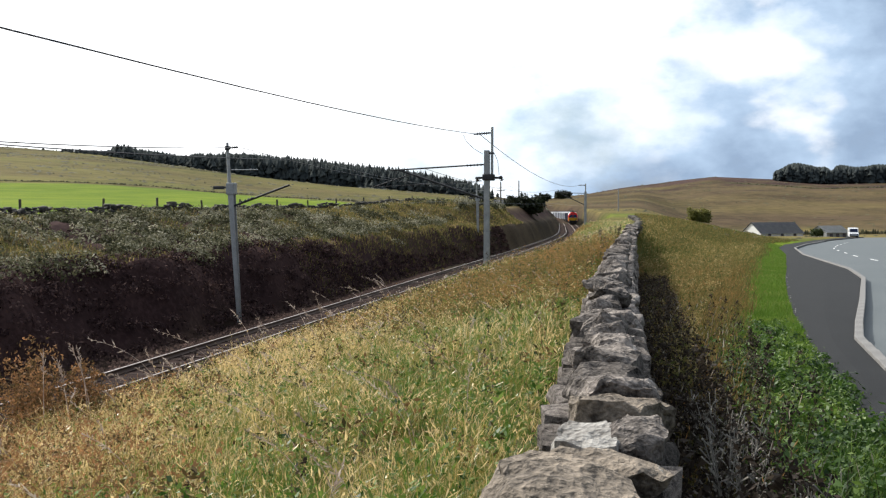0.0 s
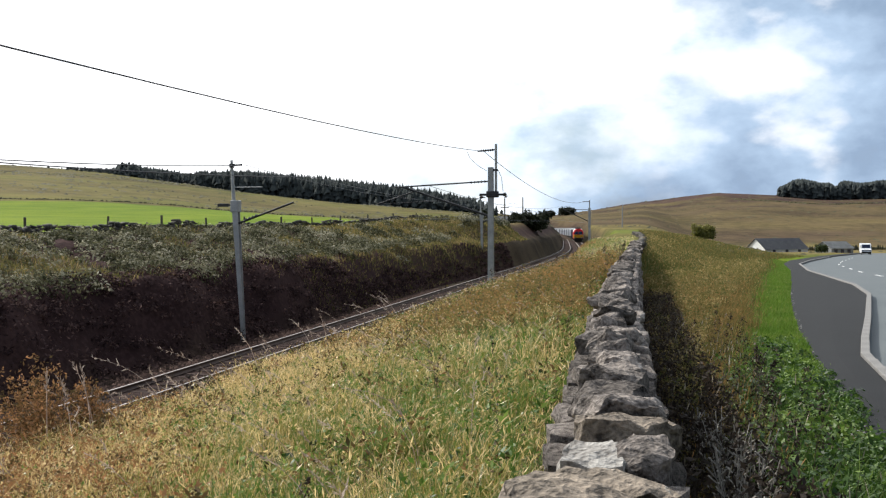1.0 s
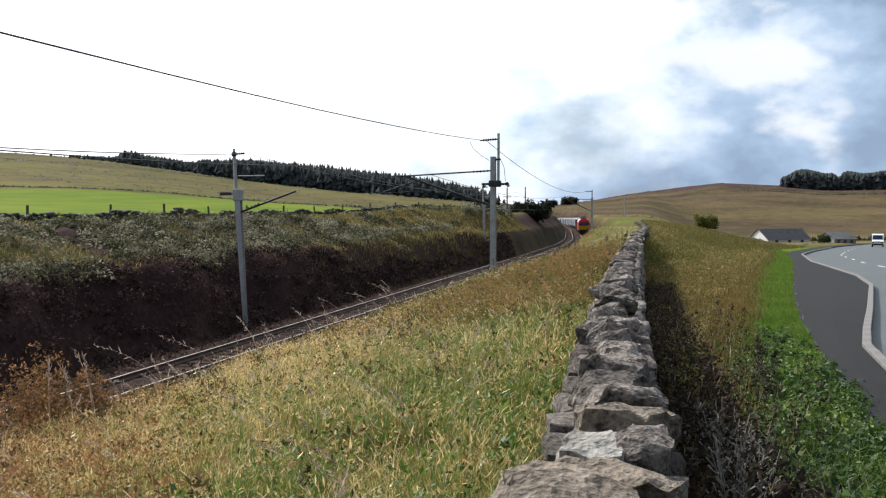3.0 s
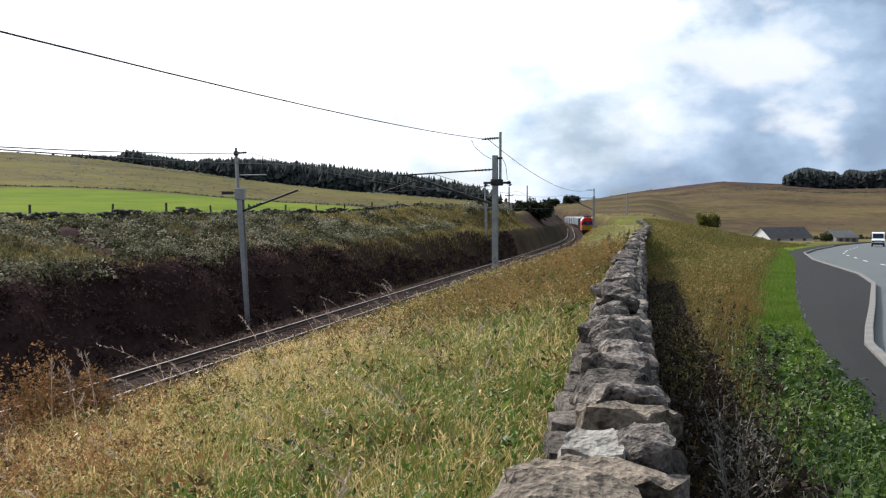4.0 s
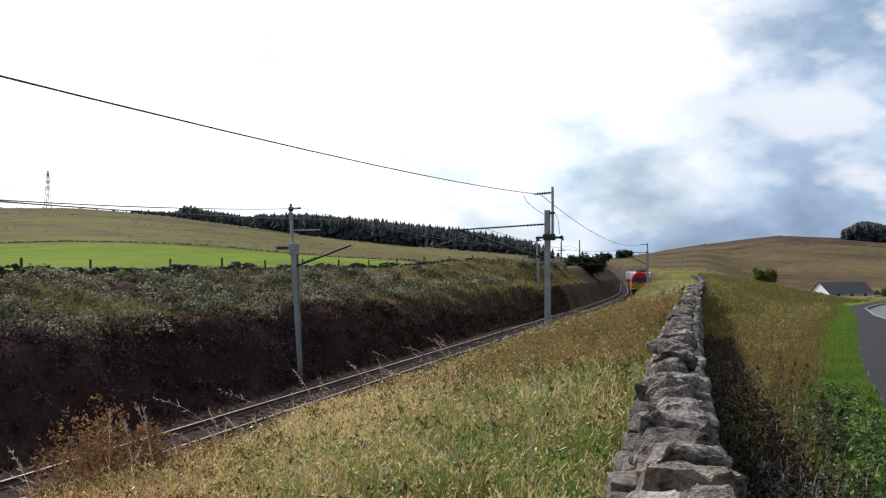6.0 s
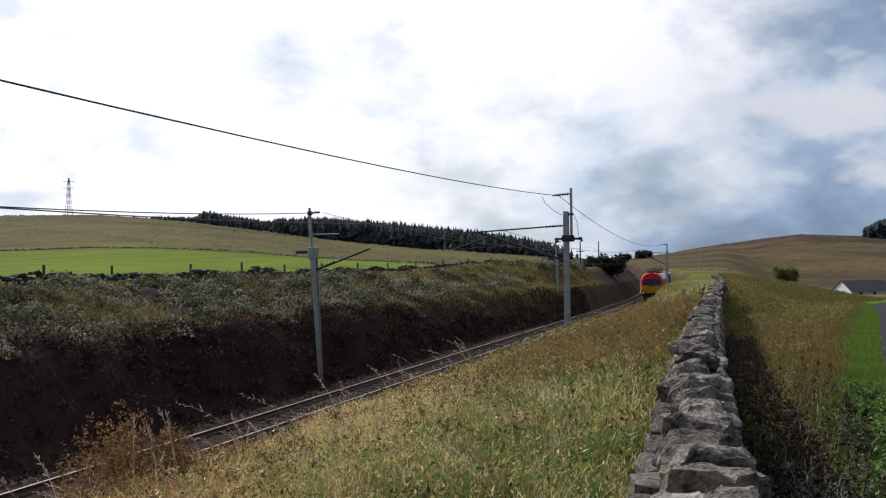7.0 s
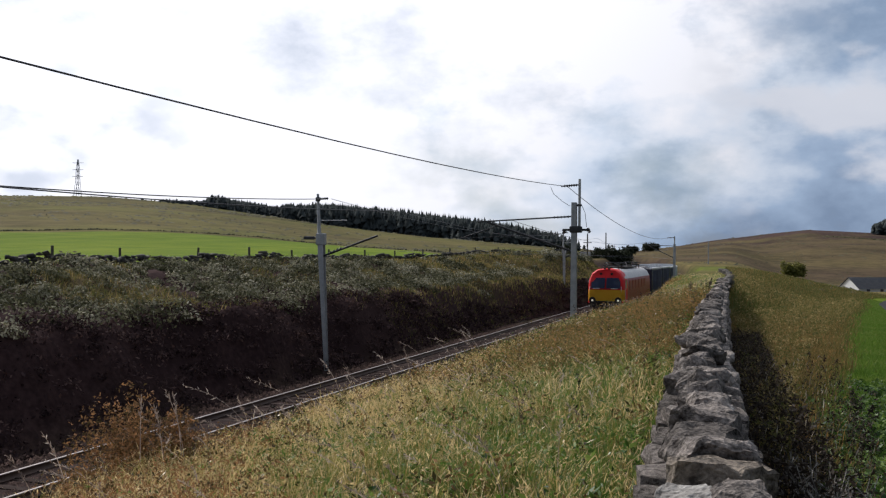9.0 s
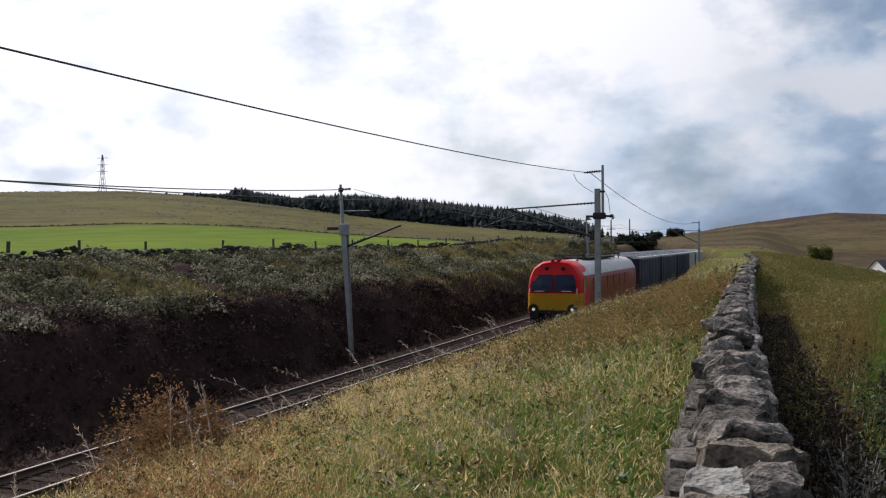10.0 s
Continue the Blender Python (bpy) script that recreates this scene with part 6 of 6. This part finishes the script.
    lo = np.maximum(edge_x(y) - 1.6 - 0.3 * wobble(y, y, 0.9), wall_x(y) + 1.2)
    x = lo + (edge_x(y) - lo) * rng.random(n)
    blades("verge_grass", x, y, rng.uniform(0.06, 0.18, n), rng.uniform(0.004, 0.008, n) * np.interp(y, [1, 8, 90], [1, 1.6, 8]), 0.3 + 0.3 * rng.random(n) + 0.25 * wobble(x, y, 1.7, 1), M["lawn"], "bright green mown verge grass beside the footway", "grass", 0.6, 11)
    n = 260
    y = scatter(rng, n, 2.4, 16, 1.1)
    x = wall_x(y) + rng.uniform(0.4, 1.7, n)
    blades("dead_stalks", x, y, rng.uniform(0.3, 0.8, n), rng.uniform(0.004, 0.009, n), rng.uniform(0.0, 0.75, n), M["stalk"], "dead brown dock and thistle stalks beside the wall", "weeds", 0.35, 12, bend=0.15, heads=0.8, head=1.3)
    n = 11000
    y = 9 + 75 * rng.random(n) ** 1.5
    lo, hi = wall_x(y) + 0.5, edge_x(y) - 1.8
    x = lo + np.maximum(hi - lo, 0.2) * rng.random(n)
    leaves("verge_herbs", x, y, height(x, y) + rng.uniform(0.05, 0.5, n), rng.uniform(0.012, 0.022, n) * np.interp(y, [8, 84], [1.2, 4]), np.clip(rng.normal(0.35, 0.25, n) + 0.3 * wobble(x, y, 0.6, 3), 0, 1), M["bank_turf"], "green and yellow herbs among the dry weeds", "weeds", 42, 4, 0.16)
    # bleached dead thistles standing up beside the wall
    for k in range(10):
        ty = 4.3 + 0.36 * k + rng.uniform(-0.1, 0.1)
        tx = wall_x(ty) + rng.uniform(0.65, 1.15)
        z0, hh = height1(tx, ty), rng.uniform(0.5, 0.85)
        bm = bmesh.new()
        for j in range(7):
            q, lean = rng.uniform(0, 6.28), rng.uniform(0.05, 0.22)
            top = hh * rng.uniform(0.7, 1.0)
            ex, ey = math.cos(q) * lean, math.sin(q) * lean
            tube(bm, [(0, 0, -0.05), (ex * 0.4, ey * 0.4, top * 0.5), (ex, ey, top)], [0.0045, 0.0038, 0.0028], 5)
            for f in range(4):
                g = rng.uniform(0, 6.28)
                tube(bm, [(ex * 0.8, ey * 0.8, top * (0.6 + 0.08 * f)), (ex * 0.8 + 0.06 * math.cos(g), ey * 0.8 + 0.06 * math.sin(g), top * (0.68 + 0.08 * f))], [0.002, 0.006], 4)
        ob = part("dead_thistle", bm, M["thistle"])
        ob.matrix_world = Matrix.Translation((tx, ty, z0))
        tagged(ob, "bleached dead thistle standing beside the wall", "thistle", "dead thistles")
    # brown dead shrubby growth close to the wall, darkened to deepen its shade
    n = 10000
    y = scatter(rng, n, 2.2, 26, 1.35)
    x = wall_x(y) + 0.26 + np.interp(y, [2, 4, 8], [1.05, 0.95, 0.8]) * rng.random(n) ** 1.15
    leaves("dead_undergrowth", x, y, height(x, y) + rng.uniform(0.0, 0.6, n), rng.uniform(0.014, 0.034, n), rng.uniform(0.05, 0.5, n) + 0.25 * smooth((y - 8) / 8), M["undergrowth"], "dead brown undergrowth, its colour darkened for the wall's shade", "weeds", 15, 5, 0.14)
    # a patch of rusty bracken and docks in the grass above the rails
    n = 12500
    y = 4.6 + 7.2 * rng.random(n)
    x = y * rng.uniform(-0.50, -0.20, n) - 0.1
    keep = rng.random(n) < smooth((-0.21 - x / y) / 0.2) * np.clip(0.6 + 0.6 * wobble(x, y, 1.5, 4), 0, 1)
    x, y = x[keep], y[keep]
    m = len(x)
    leaves("rusty_docks", x, y, height(x, y) + 0.36 * rng.random(m) ** 1.3, rng.uniform(0.010, 0.022, m), np.clip(rng.normal(0.6, 0.28, m), 0, 1), M["rust"], "rust-brown docks and bracken in the long grass", "weeds", 51, 5, 0.16)
    # dark dock spikes standing above the grass
    k = 150
    dy = 3.5 + 40 * rng.random(k) ** 0.9
    dl = 3.8 + 6.2 * rng.random(k)
    dx = -11.07 + 0.2245 * dy + dl / 0.9757
    dx = np.minimum(dx, wall_x(dy) - 0.5)
    per = 26
    i = np.repeat(np.arange(k), per)
    dz = height(dx, dy)
    f = rng.random(k * per)
    tall = rng.uniform(0.35, 0.7, k)
    leaves("dock_spikes", dx[i] + 0.10 * f * np.sin(i), dy[i], dz[i] + tall[i] * (0.25 + 0.75 * f), rng.uniform(0.007, 0.014, k * per) * np.interp(dy[i], [10, 44], [1.0, 2.6]), np.clip(rng.normal(0.6, 0.3, k * per), 0, 1.2), M["undergrowth"], "dark brown dock spikes standing in the grass", "weeds", 52, 3, 0.10)
    # rusty shrubs on the shoulder of the cutting
    for k, (sx, sy, r) in enumerate(((-4.35, 9.4, 0.42), (-4.1, 9.6, 0.40), (-4.55, 9.8, 0.42), (-4.8, 9.6, 0.42), (-4.3, 10.0, 0.36), (-3.95, 9.3, 0.28), (-3.65, 9.7, 0.22))):
        v = rng.normal(0, 1, (1000, 3)); v /= np.linalg.norm(v, axis=1)[:, None]
        v[:, 2] = np.abs(v[:, 2]) * 2.7
        q = 1.15 * r * rng.random(1000) ** 0.58
        gx, gy = sx + v[:, 0] * q, sy + v[:, 1] * q
        leaves("bracken_clump", gx, gy, height1(sx, sy) + v[:, 2] * q, rng.uniform(0.012, 0.026, 1000), np.clip(rng.normal(0.5, 0.35, 1000), 0, 1), M["rust"], "rust-brown bracken clump above the rails", "bracken", 30 + k, 4, 0.11)
    # bleached plumes arching out over the cutting
    n = 60
    y = 7.6 + 15 * rng.random(n) ** 1.15
    l = rng.normal(4.75, 0.45, n)
    plumes("tall_plumes", -11.07 + 0.2245 * y + l / 0.9757, y, rng.uniform(0.35, 1.0, n), rng.uniform(0.1, 1.15, n), "tall bleached grass plumes on the edge of the cutting", 13, 1.2)
    n = 150
    y = 2.6 + 12 * rng.random(n)
    lw = (wall_x(y) - (-11.07 + 0.2245 * y)) * 0.9757
    l = 4.6 + (lw - 5.2) * rng.random(n)
    plumes("meadow_plumes", -11.07 + 0.2245 * y + l / 0.9757, y, rng.uniform(0.28, 0.55, n), rng.uniform(0.4, 1.1, n), "bleached seed heads bending over the meadow grass", 14, 0.8)


def edge_litter():
    """Pale chips and clods along the ragged edge of the footway."""
    rng = random.Random(17)
    V, F = [], []
    for k in range(170):
        y = 9 + 34 * rng.random()
        x = float(np.interp(y, [r[1] for r in FOOT], [r[0] for r in FOOT])) + rng.gauss(-0.02, 0.10)
        z = 2.77 - 0.0235 * y + 0.10
        w = rng.uniform(0.01, 0.032)
        o = len(V)
        for j in range(5):
            q = 1.257 * j + rng.random() * 0.6
            V.append((x + math.cos(q) * w, y + math.sin(q) * w * 1.6, z - 0.02))
        V.append((x, y, z + w * 0.5))
        F += [(o + j, o + (j + 1) % 5, o + 5) for j in range(5)]
    tagged(raw_mesh("edge_litter", V, F, M["kerb"]), "pale chips and dry clods along the footway edge", "litter", kind="stuff")


# ---- boundary wall and posts above the far bank ----
def field_wall():
    rng = random.Random(8)
    V, F = [], []
    shapes = []
    for k in range(8):
        bm = rock((1, 1, 1), 14, 900 + k, 0.5)
        bm.verts.index_update()
        shapes.append(([v.co.copy() for v in bm.verts], [tuple(v.index for v in f.verts) for f in bm.faces]))
        bm.free()
    s = 6.0
    while s < 260:
        st = 0.26 + s * 0.003
        for layer in range(3):
            x, y, a = on_line(s, -16.3 + rng.uniform(-0.12, 0.12))
            z = height1(x, y) if layer == 0 else z
            k = rng.uniform(0.8, 1.3)
            m = Matrix.Translation((x, y, z + 0.06 + layer * 0.15 + rng.uniform(-0.05, 0.05))) @ Matrix.Rotation(rng.uniform(0, 3), 4, "Z") @ Matrix.Diagonal((0.34 * k, 0.34 * k * (1 + s * 0.006), 0.24 * k, 1))
            vs, fs = shapes[rng.randrange(8)]
            o = len(V)
            V += [tuple(m @ v) for v in vs]
            F += [tuple(o + i for i in f) for f in fs if len(f) == 3]
        s += st
    tagged(raw_mesh("field_wall", V, F, M["stone_far"]), "low dark tumbledown drystone field wall above the cutting", "wall", kind="structure")
    first = None
    for s in (27.5, 31.5, 35.5, 40.0, 46.5, 52.0, 57.5, 63.0, 69.5, 76.0, 83.0, 91.0, 100.0, 110.0):
        x, y, a = on_line(s, -16.9)
        m = Matrix.Translation((x, y, height1(x, y) - 0.2)) @ Matrix.Rotation(rng.uniform(0, 3), 4, "Z") @ Matrix.Rotation(rng.uniform(-0.06, 0.06), 4, "X")
        if first is None:
            bm = bmesh.new()
            box(bm, (0, 0, 0.5), (0.11, 0.11, 1.05), bevel=0.015)
            first = tagged(part("fence_post", bm, M["wood"]), "weathered wooden fence post beside the field wall", "fence post", "posts along the field wall")
            first.matrix_world = m
        else:
            copy_thing(first, m)


def far_boundary(name, points, high, label, seed):
    """A low ragged line of stones and rushes between two fields; points are bearing and depth."""
    rng = random.Random(seed)
    V, F = [], []
    for (p0, d0), (p1, d1) in zip(points, points[1:]):
        n = int(abs(p1 - p0) * 0.5)
        for k in range(n):
            f = (k + rng.random()) / n
            d = d0 + (d1 - d0) * f + rng.uniform(-0.8, 0.8)
            x, y = px_place(p0 + (p1 - p0) * f, d)
            z = height1(x, y) - 0.1
            w, h = d / 1700 * rng.uniform(1.2, 3.2), high * rng.uniform(0.5, 1.3)
            o = len(V)
            m = rng.randrange(5, 8)
            for j in range(m):
                q = 6.283 * j / m + rng.random() * 0.5
                V.append((x + math.cos(q) * w, y + math.sin(q) * w, z))
            for j in range(m):
                q = 6.283 * j / m + rng.random() * 0.5
                V.append((x + math.cos(q) * w * rng.uniform(0.4, 0.9), y + math.sin(q) * w * 0.6, z + h * rng.uniform(0.5, 0.9)))
            V.append((x, y, z + h))
            for j in range(m):
                a, b2 = o + j, o + (j + 1) % m
                F += [(a, b2, b2 + m), (a, b2 + m, a + m), (a + m, b2 + m, o + 2 * m)]
    return tagged(raw_mesh(name, V, F, M["far_turf"]), label, "field boundary", kind="stuff")


def crest_wall():
    """The drystone wall running on over the crest, low and half sunk in the grass."""
    rng = random.Random(19)
    V, F = [], []
    shapes = []
    for k in range(6):
        bm = rock((1, 1, 1), 14, 950 + k, 0.5)
        bm.verts.index_update()
        shapes.append(([v.co.copy() for v in bm.verts], [tuple(v.index for v in f.verts) for f in bm.faces]))
        bm.free()
    line = [(8.85, 45.0), (14.6, 71.0), (18.4, 92.0), (21.2, 109.0)]
    for (x0, y0), (x1, y1) in zip(line, line[1:]):
        n = int(math.hypot(x1 - x0, y1 - y0) / 0.32)
        for k in range(n):
            f = k / n
            x, y = x0 + (x1 - x0) * f + rng.uniform(-0.1, 0.1), y0 + (y1 - y0) * f
            z = height1(x, y)
            for layer in range(2):
                q = rng.uniform(0.8, 1.4)
                m = Matrix.Translation((x, y, z + 0.08 + layer * 0.17 + rng.uniform(-0.05, 0.05))) @ Matrix.Rotation(rng.uniform(0, 3), 4, "Z") @ Matrix.Diagonal((0.38 * q, 0.42 * q, 0.24 * q, 1))
                vs, fs = shapes[rng.randrange(6)]
                o = len(V)
                V += [tuple(m @ v) for v in vs]
                F += [tuple(o + i for i in g) for g in fs if len(g) == 3]
    tagged(raw_mesh("crest_wall", V, F, M["stone_far"]), "dark drystone wall running on over the grassy crest", "wall", kind="structure")


def utility_pole(px, depth, top, arms=True, mat="wood"):
    """A wooden pole; top is its height above the sea of the plan."""
    x, y = px_place(px, depth)
    z = height1(x, y) - 0.3
    p = empty("utility_pole", "slim weathered utility pole beyond the cutting", "pole", "utility poles", Matrix.Translation((x, y, z)))
    bm = bmesh.new()
    tube(bm, [(0, 0, 0), (0, 0, top - z)], [0.13, 0.09], 8)
    part("shaft", bm, M[mat], p)
    if arms:
        bm = bmesh.new()
        box(bm, (0, 0, top - z - 1.4), (1.3, 0.12, 0.12))
        part("cross_arm", bm, M["wood"], p)
    return p


def moor_rushes():
    """Dark rush tufts and tussocks strewn over the distant slopes."""
    rng = np.random.default_rng(77)
    n = 5000
    px = rng.uniform(-500, 2000, n)
    d = np.where(px < 900, rng.uniform(190, 500, n), 110 + 1000 * rng.random(n) ** 1.4)
    x = (px - 784) / 1700 * d
    keep = wobble(x, d, 0.03, 5) + 0.5 * wobble(x, d, 0.11, 2) > 0.0
    x, d = x[keep], d[keep]
    s, l = lateral(x, d)
    keep = (np.abs(l) > 18) & (x < np.interp(d, [r[1] for r in FOOT], [r[0] for r in FOOT]) - 4) | (d > 260)
    x, d = x[keep], d[keep]
    n = len(x)
    z = height(x, d) - 0.05
    w, h = rng.uniform(0.3, 1.1, n) * (0.5 + d / 500), rng.uniform(0.15, 0.5, n) * (0.6 + d / 700)
    V = np.empty((n, 6, 3))
    for j in range(5):
        q = 2 * np.pi * j / 5 + rng.random(n)
        V[:, j] = np.stack([x + np.cos(q) * w, d + np.sin(q) * w * 0.8, z], 1)
    V[:, 5] = np.stack([x, d, z + h], 1)
    o = np.arange(n)[:, None] * 6
    F = np.concatenate([o + np.array([[j, (j + 1) % 5, 5]]) for j in range(5)])
    tagged(raw_mesh("moor_rushes", V.reshape(-1, 3), F, M["far_turf"]), "dark rush tufts scattered over the moor", "rushes", kind="stuff")


def pylon(px, depth, h):
    x, y = px_place(px, depth)
    z = height1(x, y) - 1
    p = empty("pylon", "tall grey lattice pylon on the skyline", "pylon", m=Matrix.Translation((x, y, z)))
    bm = bmesh.new()
    r = h * 0.0042
    levels = [(0, h * 0.085), (h * 0.35, h * 0.05), (h * 0.62, h * 0.028), (h * 0.85, h * 0.02), (h, h * 0.006)]
    for sx in (-1, 1):
        for sy in (-1, 1):
            tube(bm, [(sx * w, sy * w, zz) for zz, w in levels], r, 4)
    for (z0, w0), (z1, w1) in zip(levels, levels[1:]):
        for sy in (-1, 1):
            tube(bm, [(-w0, sy * w0, z0), (w1, sy * w1, z1)], r * 0.7, 4); tube(bm, [(w0, sy * w0, z0), (-w1, sy * w1, z1)], r * 0.7, 4)
    part("tower", bm, M["pylon"], p)
    for f in (0.70, 0.82, 0.94):
        bm = bmesh.new()
        tube(bm, [(-h * 0.10, 0, h * f), (h * 0.10, 0, h * f)], r, 4)
        part("cross_arm", bm, M["pylon"], p)


def dead_umbel(x, y, h):
    """A dried hogweed stem with flat heads."""
    z = height1(x, y)
    p = empty("hogweed_stem", "dried pale hogweed stem with flat seed heads", "weed", m=Matrix.Translation((x, y, z)))
    bm = bmesh.new()
    tube(bm, [(0, 0, -0.05), (0.02, 0, h * 0.5), (0.0, 0, h * 0.62)], 0.012, 6)
    tube(bm, [(0, 0, h * 0.62), (0.10, 0, h * 0.8), (0.13, 0, h)], 0.008, 5); tube(bm, [(0, 0, h * 0.62), (-0.07, 0, h * 0.78), (-0.13, 0, h * 0.88)], 0.008, 5)
    part("stem", bm, M["stalk"], p)
    rng = random.Random(4)
    for cx, cz, r in ((0.13, h, 0.05), (-0.15, h * 0.9, 0.11)):
        bm = bmesh.new()
        for k in range(26):
            a, q = rng.uniform(0, 6.28), r * math.sqrt(rng.random())
            tube(bm, [(cx, 0, cz - r * 0.6), (cx + q * math.cos(a), q * math.sin(a), cz + rng.uniform(-0.01, 0.02))], [0.002, 0.006], 4)
        part("seed_head", bm, M["stalk"], p)


# ---- set everything in its place ----
loco = locomotive()
first_wagon = wagon()
pale_wagon = wagon("wagon_pale", "pale grey box wagon with dark ends")
wagons = [first_wagon] + [copy_thing(first_wagon, pose(0, 0, 0)) for _ in range(2)] + [pale_wagon] + [copy_thing(pale_wagon, pose(0, 0, 0)) for _ in range(10)]
white_van = van()
woods()
leafy_tree(1238, 150, 3.5, 3.6, 1, "small autumnal thorn bush standing in the field", -0.3, name="thorn_bush", low=0.36, mat="thorn")
leafy_tree(928, 150, 3.6, 6.4, 2, "rounded dark tree above the end of the cutting", -1.1, low=0.40, mat="dark_leaf")
leafy_tree(996, 700, 7.5, 12.5, 4, "distant dark clump of trees on the moor", 0.0, low=0.3, mat="dark_leaf")
leafy_tree(964, 760, 6.0, 10.0, 5, "distant dark clump of trees on the moor", 0.0, low=0.3, mat="dark_leaf")
leafy_tree(846, 240, 3.6, 6.0, 6, "rounded dark tree above the end of the cutting", -0.3, low=0.34, mat="dark_leaf")
leafy_tree(1446, 225, 2.6, 3.0, 7, "dark shrub beside the farm shed", name="shrub", low=0.34)
hx, hy = px_place(1345, 265)
cottage(hx + 3.5, hy, -4.0, -70, 8.0, 14.0, 1.5, 4.3, M["white_wall"], M["slate"], "white rendered cottage with a dark slate roof", False)
hx, hy = px_place(1468, 250)
cottage(hx, hy, -3.9, -70, 6.0, 7.0, 2.0, 3.6, M["barn"], M["barn"], "grey sheeted farm shed beside the road", False)
pylon(-44, 620, 38)
far_boundary("field_boundary", [(-350, 151), (-193, 153), (0, 163), (300, 175), (450, 164), (560, 136), (640, 110)], 0.34, "dark line of rushes and stones along the pasture", 1)
far_boundary("field_boundary", [(-350, 330), (0, 320), (250, 320), (420, 330)], 0.28, "faint line of rushes across the hillside", 2)
far_boundary("field_boundary", [(1248, 272), (1330, 285), (1420, 300), (1620, 320), (1900, 330)], 1.5, "dark drystone wall at the foot of the moor", 3)
far_boundary("field_boundary", [(1290, 900), (1420, 860), (1600, 850), (1900, 850)], 1.2, "distant wall across the moor", 4)
moor_rushes()
crest_wall()
utility_pole(886, 150, 8.6)
utility_pole(918, 170, 9.3, False)
utility_pole(1094, 260, 9.6, False, "pylon")
hx, hy = px_place(902, 200)
cottage(hx, hy, 3.9, 70, 4.4, 6.0, 0.9, 2.2, M["slate"], M["slate"], "low grey slated shed behind the trees", False)
dead_umbel(-6.35, 24.0, 1.5)
field_wall()
vegetation()
roads()
edge_litter()
drystone_wall()


# ---- what moves ----
# where the train's nose stands on the line: seconds, metres
NOSE = ([0.0, 8.0, 8.5, 9.0, 9.5, 10.0], [300.0, 101.5, 89.8, 77.6, 64.6, 50.4])


def rail_pose(s):
    x, y, a = on_line(s)
    return pose(x, y, RAIL_TOP + track_z(s), 0, 0, math.degrees(-a) + 180)


VAN = [(0.0, 1510, 215), (0.5, 1516, 207), (1.0, 1523, 199), (1.5, 1530, 191), (2.0, 1536, 183), (2.5, 1540, 176), (3.5, 1538, 161), (4.5, 1538, 146), (5.5, 1552, 132), (7.0, 1580, 112), (10.0, 1680, 75)]


def motions():
    times = [0.5 * k for k in range(21)]
    front = [float(f) for f in np.interp(times, *NOSE)]
    walk(loco, [(t, rail_pose(f + LOCO_LEN / 2)) for t, f in zip(times, front)])
    for k, w in enumerate(wagons):
        d = LOCO_LEN + 1.2 + WAGON_LEN / 2 + k * WAGON_PITCH
        walk(w, [(t, rail_pose(f + d)) for t, f in zip(times, front)])
    rows = []
    for k, (t, px, d) in enumerate(VAN):
        x, y = px_place(px, d)
        _, px2, d2 = VAN[min(k + 1, len(VAN) - 1)]
        _, px1, d1 = VAN[max(k - 1, 0)]
        x2, y2 = px_place(px2, d2)
        x1, y1 = px_place(px1, d1)
        rows.append((t, pose(x, y, 2.77 - 0.0235 * y - 0.03, 0, 0, math.degrees(math.atan2(-(x2 - x1), y2 - y1)))))
    walk(white_van, rows)


motions()
